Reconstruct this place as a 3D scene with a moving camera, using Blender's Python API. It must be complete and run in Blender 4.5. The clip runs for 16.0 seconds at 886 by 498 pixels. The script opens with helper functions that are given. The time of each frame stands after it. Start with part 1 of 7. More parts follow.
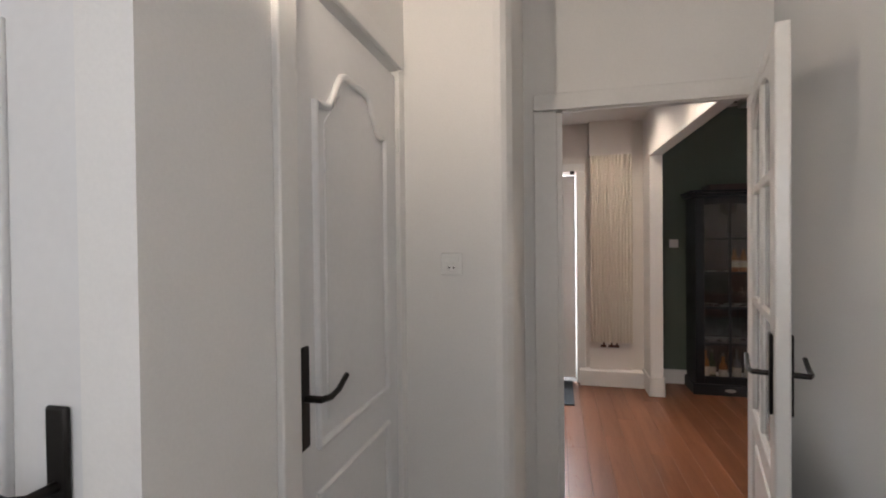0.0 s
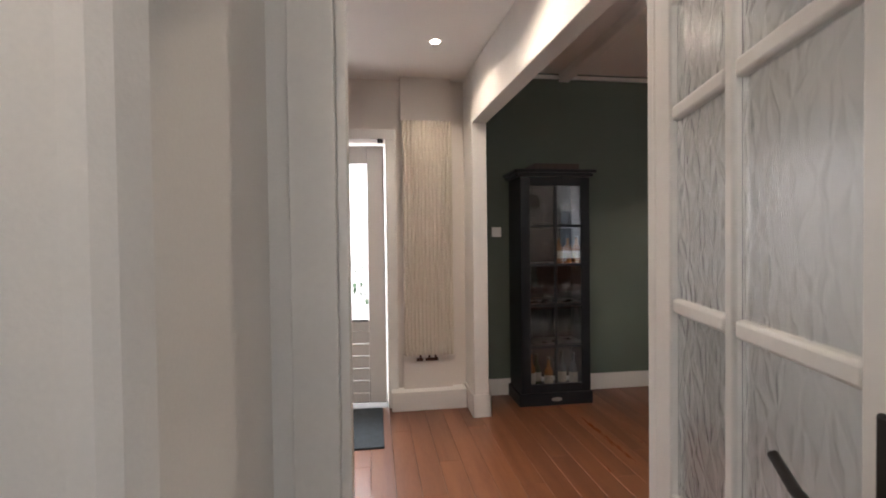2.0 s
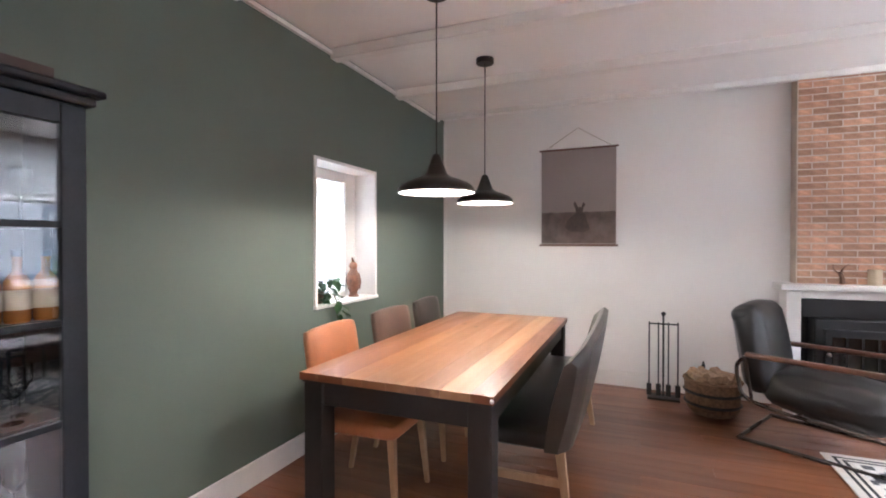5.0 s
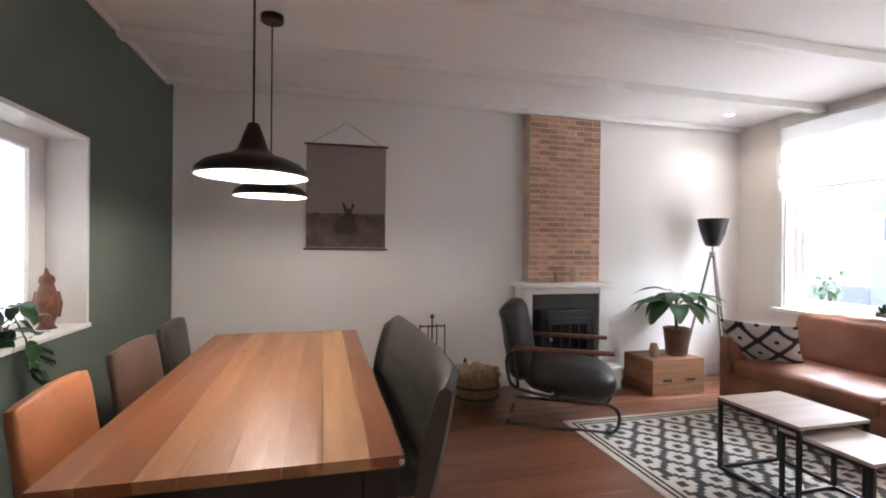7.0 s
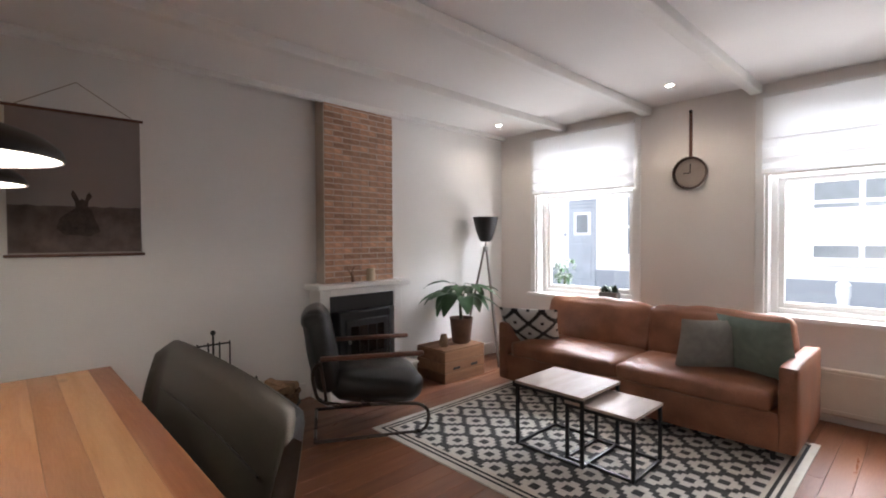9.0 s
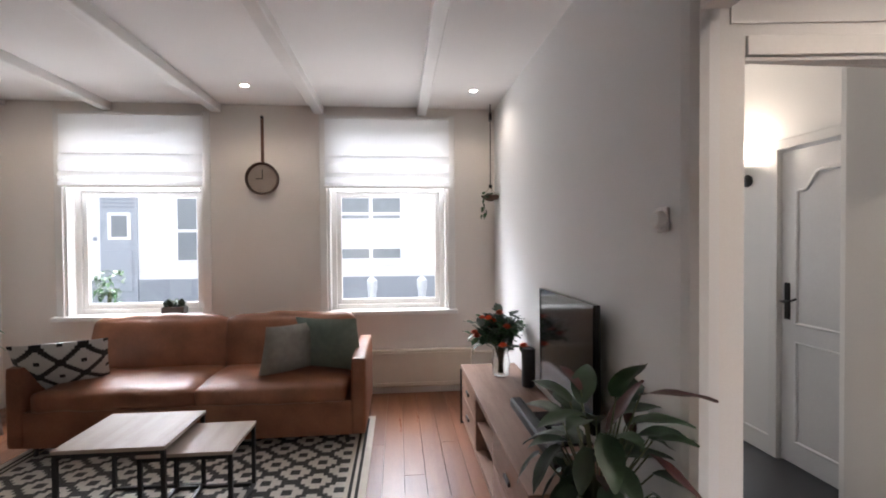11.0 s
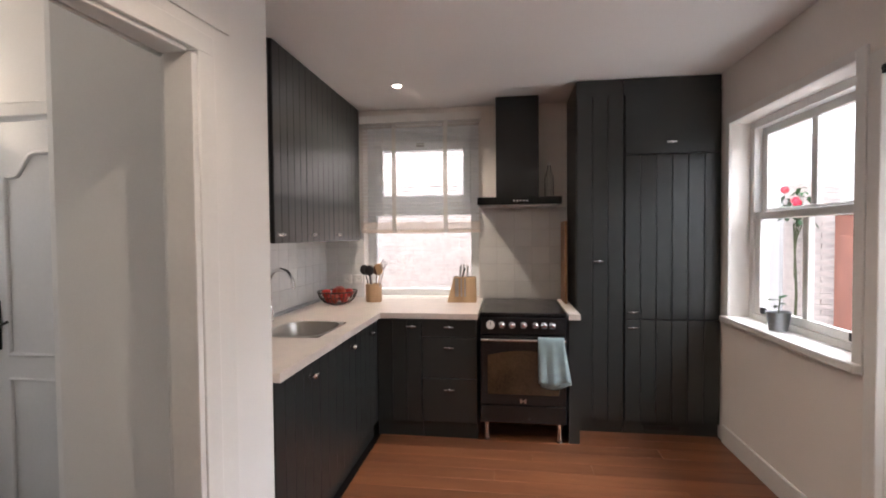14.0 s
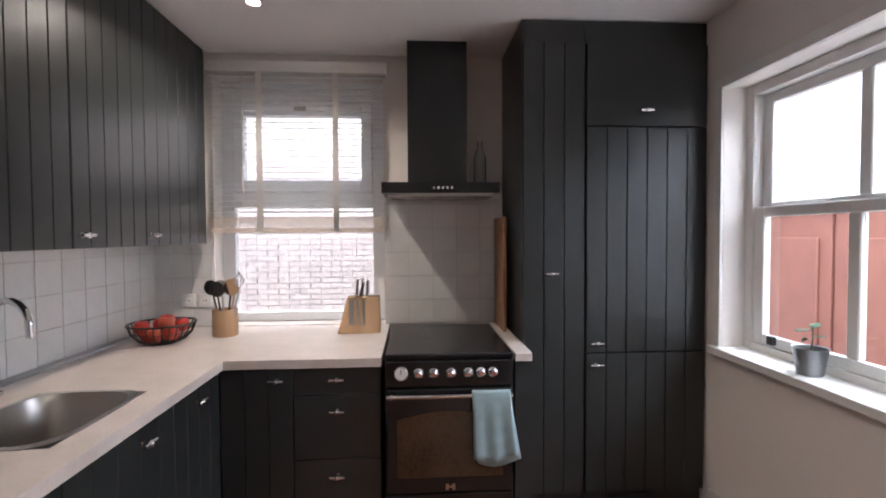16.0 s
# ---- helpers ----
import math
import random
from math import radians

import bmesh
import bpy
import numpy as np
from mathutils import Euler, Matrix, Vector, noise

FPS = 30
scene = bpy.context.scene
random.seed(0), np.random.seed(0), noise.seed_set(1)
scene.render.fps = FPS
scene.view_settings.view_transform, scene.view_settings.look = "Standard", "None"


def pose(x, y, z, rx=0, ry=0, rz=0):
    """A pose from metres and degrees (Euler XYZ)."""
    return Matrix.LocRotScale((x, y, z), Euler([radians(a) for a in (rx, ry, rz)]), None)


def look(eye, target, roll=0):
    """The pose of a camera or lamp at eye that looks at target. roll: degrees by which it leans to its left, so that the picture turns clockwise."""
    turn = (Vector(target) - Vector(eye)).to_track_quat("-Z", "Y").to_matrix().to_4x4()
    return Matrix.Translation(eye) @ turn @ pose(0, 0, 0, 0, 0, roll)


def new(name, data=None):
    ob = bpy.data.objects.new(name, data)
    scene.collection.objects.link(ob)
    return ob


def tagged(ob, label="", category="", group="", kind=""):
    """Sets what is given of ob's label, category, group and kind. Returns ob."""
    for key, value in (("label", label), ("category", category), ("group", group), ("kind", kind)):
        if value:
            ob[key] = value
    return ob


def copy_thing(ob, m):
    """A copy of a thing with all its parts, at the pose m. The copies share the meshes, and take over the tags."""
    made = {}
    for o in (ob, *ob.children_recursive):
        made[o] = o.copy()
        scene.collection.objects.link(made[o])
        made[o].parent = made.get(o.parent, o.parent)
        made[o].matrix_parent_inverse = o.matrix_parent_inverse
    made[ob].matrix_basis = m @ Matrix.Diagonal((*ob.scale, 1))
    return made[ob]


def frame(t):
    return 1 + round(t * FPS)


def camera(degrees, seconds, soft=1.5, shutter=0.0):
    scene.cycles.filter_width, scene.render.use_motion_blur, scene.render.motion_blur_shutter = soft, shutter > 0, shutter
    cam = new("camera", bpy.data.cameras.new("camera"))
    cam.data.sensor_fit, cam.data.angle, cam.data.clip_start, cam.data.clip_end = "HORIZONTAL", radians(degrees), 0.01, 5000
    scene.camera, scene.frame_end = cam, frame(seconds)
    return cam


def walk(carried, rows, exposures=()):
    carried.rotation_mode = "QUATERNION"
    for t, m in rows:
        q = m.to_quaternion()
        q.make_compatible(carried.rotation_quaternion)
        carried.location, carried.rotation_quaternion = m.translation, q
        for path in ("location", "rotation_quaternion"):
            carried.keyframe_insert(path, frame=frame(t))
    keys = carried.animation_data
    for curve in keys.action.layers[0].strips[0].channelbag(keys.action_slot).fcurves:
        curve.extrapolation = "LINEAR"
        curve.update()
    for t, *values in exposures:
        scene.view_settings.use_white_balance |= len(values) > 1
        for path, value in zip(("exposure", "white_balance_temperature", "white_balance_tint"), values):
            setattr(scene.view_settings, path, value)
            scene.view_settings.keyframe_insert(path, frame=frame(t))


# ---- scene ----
cam = camera(87.0, 16.0, soft=1.9)
PATH = [
    (0, (-0.414, 0.337, 1.417), (-0.896, 2.278, 1.392), -0.6),
    (0.5, (-0.454, 0.647, 1.394), (-0.659, 2.636, 1.373), -0.6),
    (1, (-0.428, 0.903, 1.403), (-0.426, 2.903, 1.384), -0.7),
    (1.5, (-0.418, 1.176, 1.391), (-0.27, 3.17, 1.372), -0.7),
    (2, (-0.328, 1.514, 1.328), (-0.042, 3.493, 1.29), -0.7),
    (2.5, (-0.25, 1.875, 1.394), (0.115, 3.841, 1.33), -0.8),
    (3, (-0.191, 2.232, 1.389), (0.486, 4.113, 1.339), -0.7),
    (3.5, (-0.007, 2.565, 1.378), (0.96, 4.316, 1.346), -0.9),
    (4, (0.162, 2.819, 1.397), (1.472, 4.329, 1.351), -0.4),
    (4.5, (0.363, 3.063, 1.389), (1.984, 4.233, 1.359), -0.2),
    (5, (0.398, 3.38, 1.369), (2.247, 4.143, 1.347), -0.0),
    (7.5, (0.923, 4.252, 1.391), (2.781, 3.513, 1.381), 0.5),
    (8, (1.026, 4.351, 1.412), (2.775, 3.38, 1.393), 0.3),
    (10.5, (1.444, 4.156, 1.467), (1.873, 2.203, 1.424), -0.5),
    (11, (1.532, 4.115, 1.464), (1.341, 2.124, 1.431), -0.4),
    (11.5, (1.575, 4.053, 1.491), (0.875, 2.18, 1.457), -0.6),
    (12, (1.585, 4.005, 1.522), (0.493, 2.33, 1.48), -1.0),
    (12.5, (1.59, 3.969, 1.52), (0.16, 2.571, 1.472), -1.0),
    (13, (1.448, 3.909, 1.487), (-0.255, 2.86, 1.44), -1.1),
    (13.5, (1.185, 3.798, 1.485), (-0.717, 3.183, 1.423), -0.9),
    (14, (0.936, 3.747, 1.473), (-1.045, 3.473, 1.416), -0.5),
    (14.5, (0.622, 3.745, 1.492), (-1.377, 3.723, 1.422), -0.6),
    (15, (0.31, 3.662, 1.472), (-1.687, 3.751, 1.405), -0.4),
    (15.5, (0.056, 3.657, 1.469), (-1.941, 3.757, 1.411), -0.4),
    (16, (-0.203, 3.692, 1.481), (-2.198, 3.813, 1.421), -0.3),
]
walk(cam, [(t, look(e, g, r)) for t, e, g, r in PATH], [
    (0, 0.6, 6350, 14), (0.7, 0.8, 6450, 14), (2, 0.8, 6450, 14), (3.0, 0.95, 5850, 14), (3.5, 1.0, 5700, 14), (4.2, 1.95, 5650, 14), (5.1, 2.5, 5700, 14), (6.4, 1.9, 5900, 14),
    (7.6, 1.5, 6050, 14), (9.0, 1.05, 6150, 14), (10.5, 0.8, 6100, 14), (12, 0.85, 6450, 14), (13.4, 0.9, 6600, 14), (14.5, 0.75, 6000, 14), (16, 0.7, 5850, 14)])

# ---- light and exposure ----
world = bpy.data.worlds.new("overcast_sky")
scene.world = world
world.use_nodes = True
wn = world.node_tree
sky = wn.nodes.new("ShaderNodeTexSky")
sky.sky_type, sky.sun_disc = "NISHITA", False
sky.sun_elevation, sky.sun_rotation = radians(48), radians(150)
sky.dust_density, sky.air_density = 3.0, 1.0
cloud = wn.nodes.new("ShaderNodeHueSaturation")      # a bright, nearly colourless cloud cover
cloud.inputs["Saturation"].default_value, cloud.inputs["Value"].default_value = 0.22, 2.6
wn.links.new(sky.outputs[0], cloud.inputs["Color"])
wn.links.new(cloud.outputs[0], wn.nodes["Background"].inputs[0])
wn.nodes["Background"].inputs[1].default_value = 0.15


def lamp(name, kind, m, power, color=(1, 1, 1), **kw):
    data = bpy.data.lights.new(name, kind)
    data.energy, data.color = power, color
    for key, value in kw.items():
        if key == "size": data.size = value
        if key == "size_y": data.shape, data.size_y = "RECTANGLE", value
        if key == "spot": data.spot_size, data.spot_blend = radians(value), 0.6
        if key == "radius": data.shadow_soft_size = value
        if key == "angle": data.angle = radians(value)
    ob = new(name, data)
    ob.matrix_world = m
    return ob


DAY = (0.93, 0.97, 1.0)
WARM = (1.0, 0.84, 0.66)
lamp("sun", "SUN", look((0, 0, 10), (1.5, 2.6, 0)), 1.2, (1.0, 0.97, 0.93), angle=14)
lamp("street_daylight", "AREA", look((2.8, -2.4, 3.5), (2.8, 1.6, 0.6)), 330, DAY, size=4.6, size_y=1.6)
lamp("court_daylight", "AREA", look((-1.6, 7.0, 3.1), (-1.6, 2.6, 1.0)), 150, DAY, size=2.6, size_y=1.4)
lamp("alley_daylight", "AREA", look((-4.05, 2.98, 4.1), (-3.85, 2.98, 0.9)), 100, DAY, size=0.9, size_y=1.6)
# Added fill below sill height, in place of bounce off the street, lifts the ceiling.
lamp("street_bounce_fill", "AREA", look((2.8, -1.45, 0.06), (2.8, 1.8, 2.7)), 72, (1.0, 0.97, 0.93), size=4.4, size_y=1.0)
# Same kind of added fill on the courtyard ground, aimed at the kitchen ceiling.
lamp("court_bounce_fill", "AREA", look((-1.4, 6.35, 0.06), (-1.4, 3.6, 2.6)), 18, (1.0, 0.95, 0.90), size=2.4, size_y=0.9)
lamp("side_window_daylight", "AREA", look((3.32, 5.70, 1.45), (3.32, 4.0, 1.35)), 2, DAY, size=0.6, size_y=0.9)
lamp("hall_daylight", "AREA", look((-1.52, -0.50, 1.62), (-0.9, 2.0, 1.2)), 4, DAY, size=0.62, size_y=1.2)
# Fill lamp on the room side of the front door, added to brighten the hall.
lamp("front_door_fill", "AREA", look((-0.11, -0.525, 1.48), (-0.5, 2.4, 0.9)), 6.5, DAY, size=0.56, size_y=0.85)

# ---- materials ----
MATS = {}


def mat(name, color, rough=0.6, metal=0.0, vary=0.06, scale=6.0, bump=0.0, bscale=80.0, spec=0.5, coat=0.0,
        island=0.0, stretch=None, color2=None, emit=0.0, sheen=0.0):
    """A painted, woven or cast surface with broad and fine variation."""
    if name in MATS:
        return MATS[name]
    m = bpy.data.materials.new(name)
    m.use_nodes = True
    t = m.node_tree
    N, L = t.nodes, t.links
    p = N["Principled BSDF"]
    p.inputs["Roughness"].default_value = rough
    p.inputs["Metallic"].default_value = metal
    p.inputs["Specular IOR Level"].default_value = spec
    p.inputs["Coat Weight"].default_value = coat
    p.inputs["Sheen Weight"].default_value = sheen
    co = N.new("ShaderNodeTexCoord")
    mp = N.new("ShaderNodeMapping")
    if stretch:
        mp.inputs["Scale"].default_value = stretch
    L.new(co.outputs["Object"], mp.inputs[0])
    n1 = N.new("ShaderNodeTexNoise")
    n1.inputs["Scale"].default_value, n1.inputs["Detail"].default_value = scale, 5
    L.new(mp.outputs[0], n1.inputs[0])
    n2 = N.new("ShaderNodeTexNoise")
    n2.inputs["Scale"].default_value, n2.inputs["Detail"].default_value = bscale, 4
    L.new(mp.outputs[0], n2.inputs[0])
    add = N.new("ShaderNodeMath")
    add.operation = "MULTIPLY_ADD"
    L.new(n2.outputs[0], add.inputs[0])
    add.inputs[1].default_value = 0.5
    L.new(n1.outputs[0], add.inputs[2])
    rng = N.new("ShaderNodeMapRange")
    rng.inputs[1].default_value, rng.inputs[2].default_value = 0.45, 1.05
    L.new(add.outputs[0], rng.inputs[0])
    mix = N.new("ShaderNodeMix")
    mix.data_type = "RGBA"
    c2 = color2 or tuple(max(0.0, c * (1 - 2.2 * vary)) for c in color)
    mix.inputs[6].default_value = (*c2, 1)
    mix.inputs[7].default_value = (*(color if color2 else tuple(min(1.0, c * (1 + vary)) for c in color)), 1)
    L.new(rng.outputs[0], mix.inputs[0])
    last = mix.outputs[2]
    if island:
        oi = N.new("ShaderNodeObjectInfo")
        mr = N.new("ShaderNodeMapRange")
        mr.inputs[3].default_value, mr.inputs[4].default_value = 1 - island, 1 + island
        L.new(oi.outputs["Random"], mr.inputs[0])
        hs = N.new("ShaderNodeHueSaturation")
        L.new(mr.outputs[0], hs.inputs["Value"])
        L.new(last, hs.inputs["Color"])
        last = hs.outputs[0]
    L.new(last, p.inputs["Base Color"])
    rr = N.new("ShaderNodeMapRange")
    rr.inputs[3].default_value, rr.inputs[4].default_value = max(0.02, rough - 0.08), min(1, rough + 0.08)
    L.new(n1.outputs[0], rr.inputs[0])
    L.new(rr.outputs[0], p.inputs["Roughness"])
    if bump:
        b = N.new("ShaderNodeBump")
        b.inputs["Strength"].default_value, b.inputs["Distance"].default_value = bump, 0.004
        L.new(n2.outputs[0], b.inputs["Height"])
        L.new(b.outputs[0], p.inputs["Normal"])
    if emit:
        p.inputs["Emission Color"].default_value = (*color, 1)
        p.inputs["Emission Strength"].default_value = emit
    MATS[name] = m
    return m


def wood(name, light, dark, rough=0.45, axis=1, ring=14.0, island=0.18, coat=0.0, knots=0.0):
    """Timber: fibres stretched along one axis, with rings and colour that differ from board to board."""
    if name in MATS:
        return MATS[name]
    m = bpy.data.materials.new(name)
    m.use_nodes = True
    t = m.node_tree
    N, L = t.nodes, t.links
    p = N["Principled BSDF"]
    p.inputs["Coat Weight"].default_value = coat
    p.inputs["Coat Roughness"].default_value = 0.25
    co = N.new("ShaderNodeTexCoord")
    oi = N.new("ShaderNodeObjectInfo")
    off = N.new("ShaderNodeVectorMath")
    off.operation = "MULTIPLY_ADD"
    L.new(oi.outputs["Random"], off.inputs[0])
    off.inputs[1].default_value = (7.3, 11.1, 3.7)
    L.new(co.outputs["Object"], off.inputs[2])
    mp = N.new("ShaderNodeMapping")
    mp.inputs["Scale"].default_value = [0.09 if i == axis else 1 for i in range(3)]
    L.new(off.outputs[0], mp.inputs[0])
    n1 = N.new("ShaderNodeTexNoise")
    n1.inputs["Scale"].default_value, n1.inputs["Detail"].default_value, n1.inputs["Distortion"].default_value = ring, 6, 0.6
    L.new(mp.outputs[0], n1.inputs[0])
    n2 = N.new("ShaderNodeTexNoise")
    n2.inputs["Scale"].default_value, n2.inputs["Detail"].default_value = 160, 3
    L.new(mp.outputs[0], n2.inputs[0])
    add = N.new("ShaderNodeMath")
    add.operation = "MULTIPLY_ADD"
    L.new(n2.outputs[0], add.inputs[0])
    add.inputs[1].default_value = 0.35
    L.new(n1.outputs[0], add.inputs[2])
    rng = N.new("ShaderNodeMapRange")
    rng.inputs[1].default_value, rng.inputs[2].default_value = 0.42, 0.98
    L.new(add.outputs[0], rng.inputs[0])
    mix = N.new("ShaderNodeMix")
    mix.data_type = "RGBA"
    mix.inputs[6].default_value, mix.inputs[7].default_value = (*dark, 1), (*light, 1)
    L.new(rng.outputs[0], mix.inputs[0])
    mr = N.new("ShaderNodeMapRange")
    mr.inputs[3].default_value, mr.inputs[4].default_value = 1 - island, 1 + island
    L.new(oi.outputs["Random"], mr.inputs[0])
    hs = N.new("ShaderNodeHueSaturation")
    L.new(mr.outputs[0], hs.inputs["Value"])
    L.new(mix.outputs[2], hs.inputs["Color"])
    last = hs.outputs[0]
    if knots:
        m2 = N.new("ShaderNodeMapping")
        m2.inputs["Scale"].default_value = [0.05 if i == axis else 1 for i in range(3)]
        L.new(off.outputs[0], m2.inputs[0])
        sap = N.new("ShaderNodeTexNoise")
        sap.inputs["Scale"].default_value, sap.inputs["Detail"].default_value = 9.0, 2
        L.new(m2.outputs[0], sap.inputs[0])
        m3 = N.new("ShaderNodeMapping")
        m3.inputs["Scale"].default_value = [0.55 if i == axis else 1 for i in range(3)]
        L.new(off.outputs[0], m3.inputs[0])
        kn = N.new("ShaderNodeTexVoronoi")
        kn.inputs["Scale"].default_value = 4.5
        L.new(m3.outputs[0], kn.inputs[0])
        for src, a, b, tone in ((sap.outputs[0], 0.58, 0.70, (0.46, 0.26, 0.12)), (kn.outputs[0], 0.11, 0.05, tuple(c * 0.45 for c in dark))):
            pick = N.new("ShaderNodeMapRange")
            pick.inputs[1].default_value, pick.inputs[2].default_value, pick.inputs[4].default_value = a, b, knots
            L.new(src, pick.inputs[0])
            mk = N.new("ShaderNodeMix")
            mk.data_type = "RGBA"
            mk.inputs[7].default_value = (*tone, 1)
            L.new(pick.outputs[0], mk.inputs[0])
            L.new(last, mk.inputs[6])
            last = mk.outputs[2]
    L.new(last, p.inputs["Base Color"])
    rr = N.new("ShaderNodeMapRange")
    rr.inputs[3].default_value, rr.inputs[4].default_value = rough + 0.1, rough - 0.08
    L.new(rng.outputs[0], rr.inputs[0])
    L.new(rr.outputs[0], p.inputs["Roughness"])
    b = N.new("ShaderNodeBump")
    b.inputs["Strength"].default_value, b.inputs["Distance"].default_value = 0.25, 0.002
    L.new(add.outputs[0], b.inputs["Height"])
    L.new(b.outputs[0], p.inputs["Normal"])
    MATS[name] = m
    return m


def glass(name, tint=(1, 1, 1), rough=0.0, bump=0.0, bscale=40.0, ior=1.45):
    m = bpy.data.materials.new(name)
    m.use_nodes = True
    t = m.node_tree
    N, L = t.nodes, t.links
    p = N["Principled BSDF"]
    p.inputs["Base Color"].default_value = (*tint, 1)
    p.inputs["Transmission Weight"].default_value = 1
    p.inputs["Roughness"].default_value = rough
    p.inputs["IOR"].default_value = ior
    if bump:
        v = N.new("ShaderNodeTexVoronoi")
        v.feature = "DISTANCE_TO_EDGE"
        v.inputs["Scale"].default_value = bscale
        co = N.new("ShaderNodeTexCoord")
        mp = N.new("ShaderNodeMapping")
        mp.inputs["Scale"].default_value = (1, 1, 0.6)
        mp.inputs["Rotation"].default_value = (0.35, 0.55, 0)
        L.new(co.outputs["Object"], mp.inputs[0])
        L.new(mp.outputs[0], v.inputs["Vector"])
        b = N.new("ShaderNodeBump")
        b.inputs["Strength"].default_value, b.inputs["Distance"].default_value = bump, 0.01
        L.new(v.outputs[0], b.inputs["Height"])
        L.new(b.outputs[0], p.inputs["Normal"])
    return m


def cloth_thin(name, color, weight=0.5):
    """Thin woven cloth that lets light through."""
    m = bpy.data.materials.new(name)
    m.use_nodes = True
    t = m.node_tree
    N, L = t.nodes, t.links
    d, tr, mx = N.new("ShaderNodeBsdfDiffuse"), N.new("ShaderNodeBsdfTranslucent"), N.new("ShaderNodeMixShader")
    no = N.new("ShaderNodeTexNoise")
    no.inputs["Scale"].default_value = 220
    r = N.new("ShaderNodeMapRange")
    r.inputs[3].default_value, r.inputs[4].default_value = 0.88, 1.0
    L.new(no.outputs[0], r.inputs[0])
    c = N.new("ShaderNodeMix")
    c.data_type = "RGBA"
    c.inputs[6].default_value, c.inputs[7].default_value = (*[k * 0.85 for k in color], 1), (*color, 1)
    L.new(r.outputs[0], c.inputs[0])
    for s in (d, tr):
        L.new(c.outputs[2], s.inputs[0])
    mx.inputs[0].default_value = weight
    L.new(d.outputs[0], mx.inputs[1])
    L.new(tr.outputs[0], mx.inputs[2])
    L.new(mx.outputs[0], N["Material Output"].inputs[0])
    return m


def diamonds(name, cx, cy, step, dark, light, band=0.11, core_w=0.14, edge=0.86):
    """A woven lozenge pattern in steps, dark on cream."""
    m = bpy.data.materials.new(name)
    m.use_nodes = True
    t = m.node_tree
    N, L = t.nodes, t.links
    p = N["Principled BSDF"]
    p.inputs["Roughness"].default_value, p.inputs["Sheen Weight"].default_value = 0.95, 0.2
    co = N.new("ShaderNodeTexCoord")
    sep = N.new("ShaderNodeSeparateXYZ")
    L.new(co.outputs["Object"], sep.inputs[0])

    def op(kind, a, b=None, c=None):
        n = N.new("ShaderNodeMath")
        n.operation = kind
        for i, v in enumerate((a, b, c)):
            if v is None: continue
            if isinstance(v, (int, float)): n.inputs[i].default_value = v
            else: L.new(v, n.inputs[i])
        return n.outputs[0]

    ax = []
    for k, cell in ((0, cx), (1, cy)):
        u = op("DIVIDE", op("ADD", op("SNAP", sep.outputs[k], step), 40 * cell + step / 2), cell)
        ax.append(op("ABSOLUTE", op("SUBTRACT", op("FRACT", u), 0.5)))
    d = op("ADD", ax[0], ax[1])
    ring = op("LESS_THAN", op("ABSOLUTE", op("SUBTRACT", d, 0.5)), band)
    core = op("LESS_THAN", d, core_w)
    far = op("GREATER_THAN", d, edge)
    v = op("MAXIMUM", op("MAXIMUM", ring, core), far)
    no = N.new("ShaderNodeTexNoise")
    no.inputs["Scale"].default_value = 300
    L.new(co.outputs["Object"], no.inputs[0])
    mix = N.new("ShaderNodeMix")
    mix.data_type = "RGBA"
    mix.inputs[6].default_value, mix.inputs[7].default_value = (*dark, 1), (*light, 1)
    L.new(v, mix.inputs[0])
    mu = N.new("ShaderNodeMix")
    mu.data_type, mu.blend_type = "RGBA", "MULTIPLY"
    mu.inputs[0].default_value = 0.5
    L.new(mix.outputs[2], mu.inputs[6])
    L.new(no.outputs[0], mu.inputs[7])
    L.new(mu.outputs[2], p.inputs["Base Color"])
    b = N.new("ShaderNodeBump")
    b.inputs["Strength"].default_value, b.inputs["Distance"].default_value = 0.5, 0.003
    L.new(no.outputs[0], b.inputs["Height"])
    L.new(b.outputs[0], p.inputs["Normal"])
    return m


def glow(name, color, strength):
    m = bpy.data.materials.new(name)
    m.use_nodes = True
    p = m.node_tree.nodes["Principled BSDF"]
    p.inputs["Base Color"].default_value = (*color, 1)
    p.inputs["Emission Color"].default_value = (*color, 1)
    p.inputs["Emission Strength"].default_value = strength
    return m


wall_white = mat("wall_paint_warm_white", (0.78, 0.73, 0.68), 0.75, vary=0.03, scale=1.3, bump=0.12, bscale=140)
wall_cool = mat("wall_paint_white", (0.79, 0.79, 0.78), 0.75, vary=0.03, scale=1.1, bump=0.12, bscale=140)
wall_pale = mat("wall_paint_light", (0.80, 0.78, 0.75), 0.75, vary=0.03, scale=1.1, bump=0.12, bscale=140)
wall_green = mat("wall_paint_green", (0.110, 0.137, 0.110), 0.7, vary=0.05, scale=1.2, bump=0.15, bscale=150)
ceil_white = mat("ceiling_paint", (0.83, 0.81, 0.79), 0.8, vary=0.02, scale=1.5, bump=0.08)
gloss_white = mat("gloss_white_paint", (0.78, 0.76, 0.73), 0.32, vary=0.03, scale=4, bump=0.05, bscale=60)
door_white = mat("satin_white_door_paint", (0.74, 0.73, 0.72), 0.38, vary=0.03, scale=3, bump=0.06, bscale=50)
upvc = mat("white_plastic", (0.8, 0.81, 0.81), 0.3, vary=0.02)
plate_white = mat("white_switch_plastic", (0.78, 0.77, 0.74), 0.35, vary=0.02)
plank_wood = wood("red_brown_floor_boards", (0.25, 0.094, 0.040), (0.14, 0.049, 0.021), 0.33, 1, 9.0, 0.16, 0.25)
slate = mat("dark_hall_floor", (0.045, 0.045, 0.048), 0.42, vary=0.15, scale=5, bump=0.2, bscale=60)
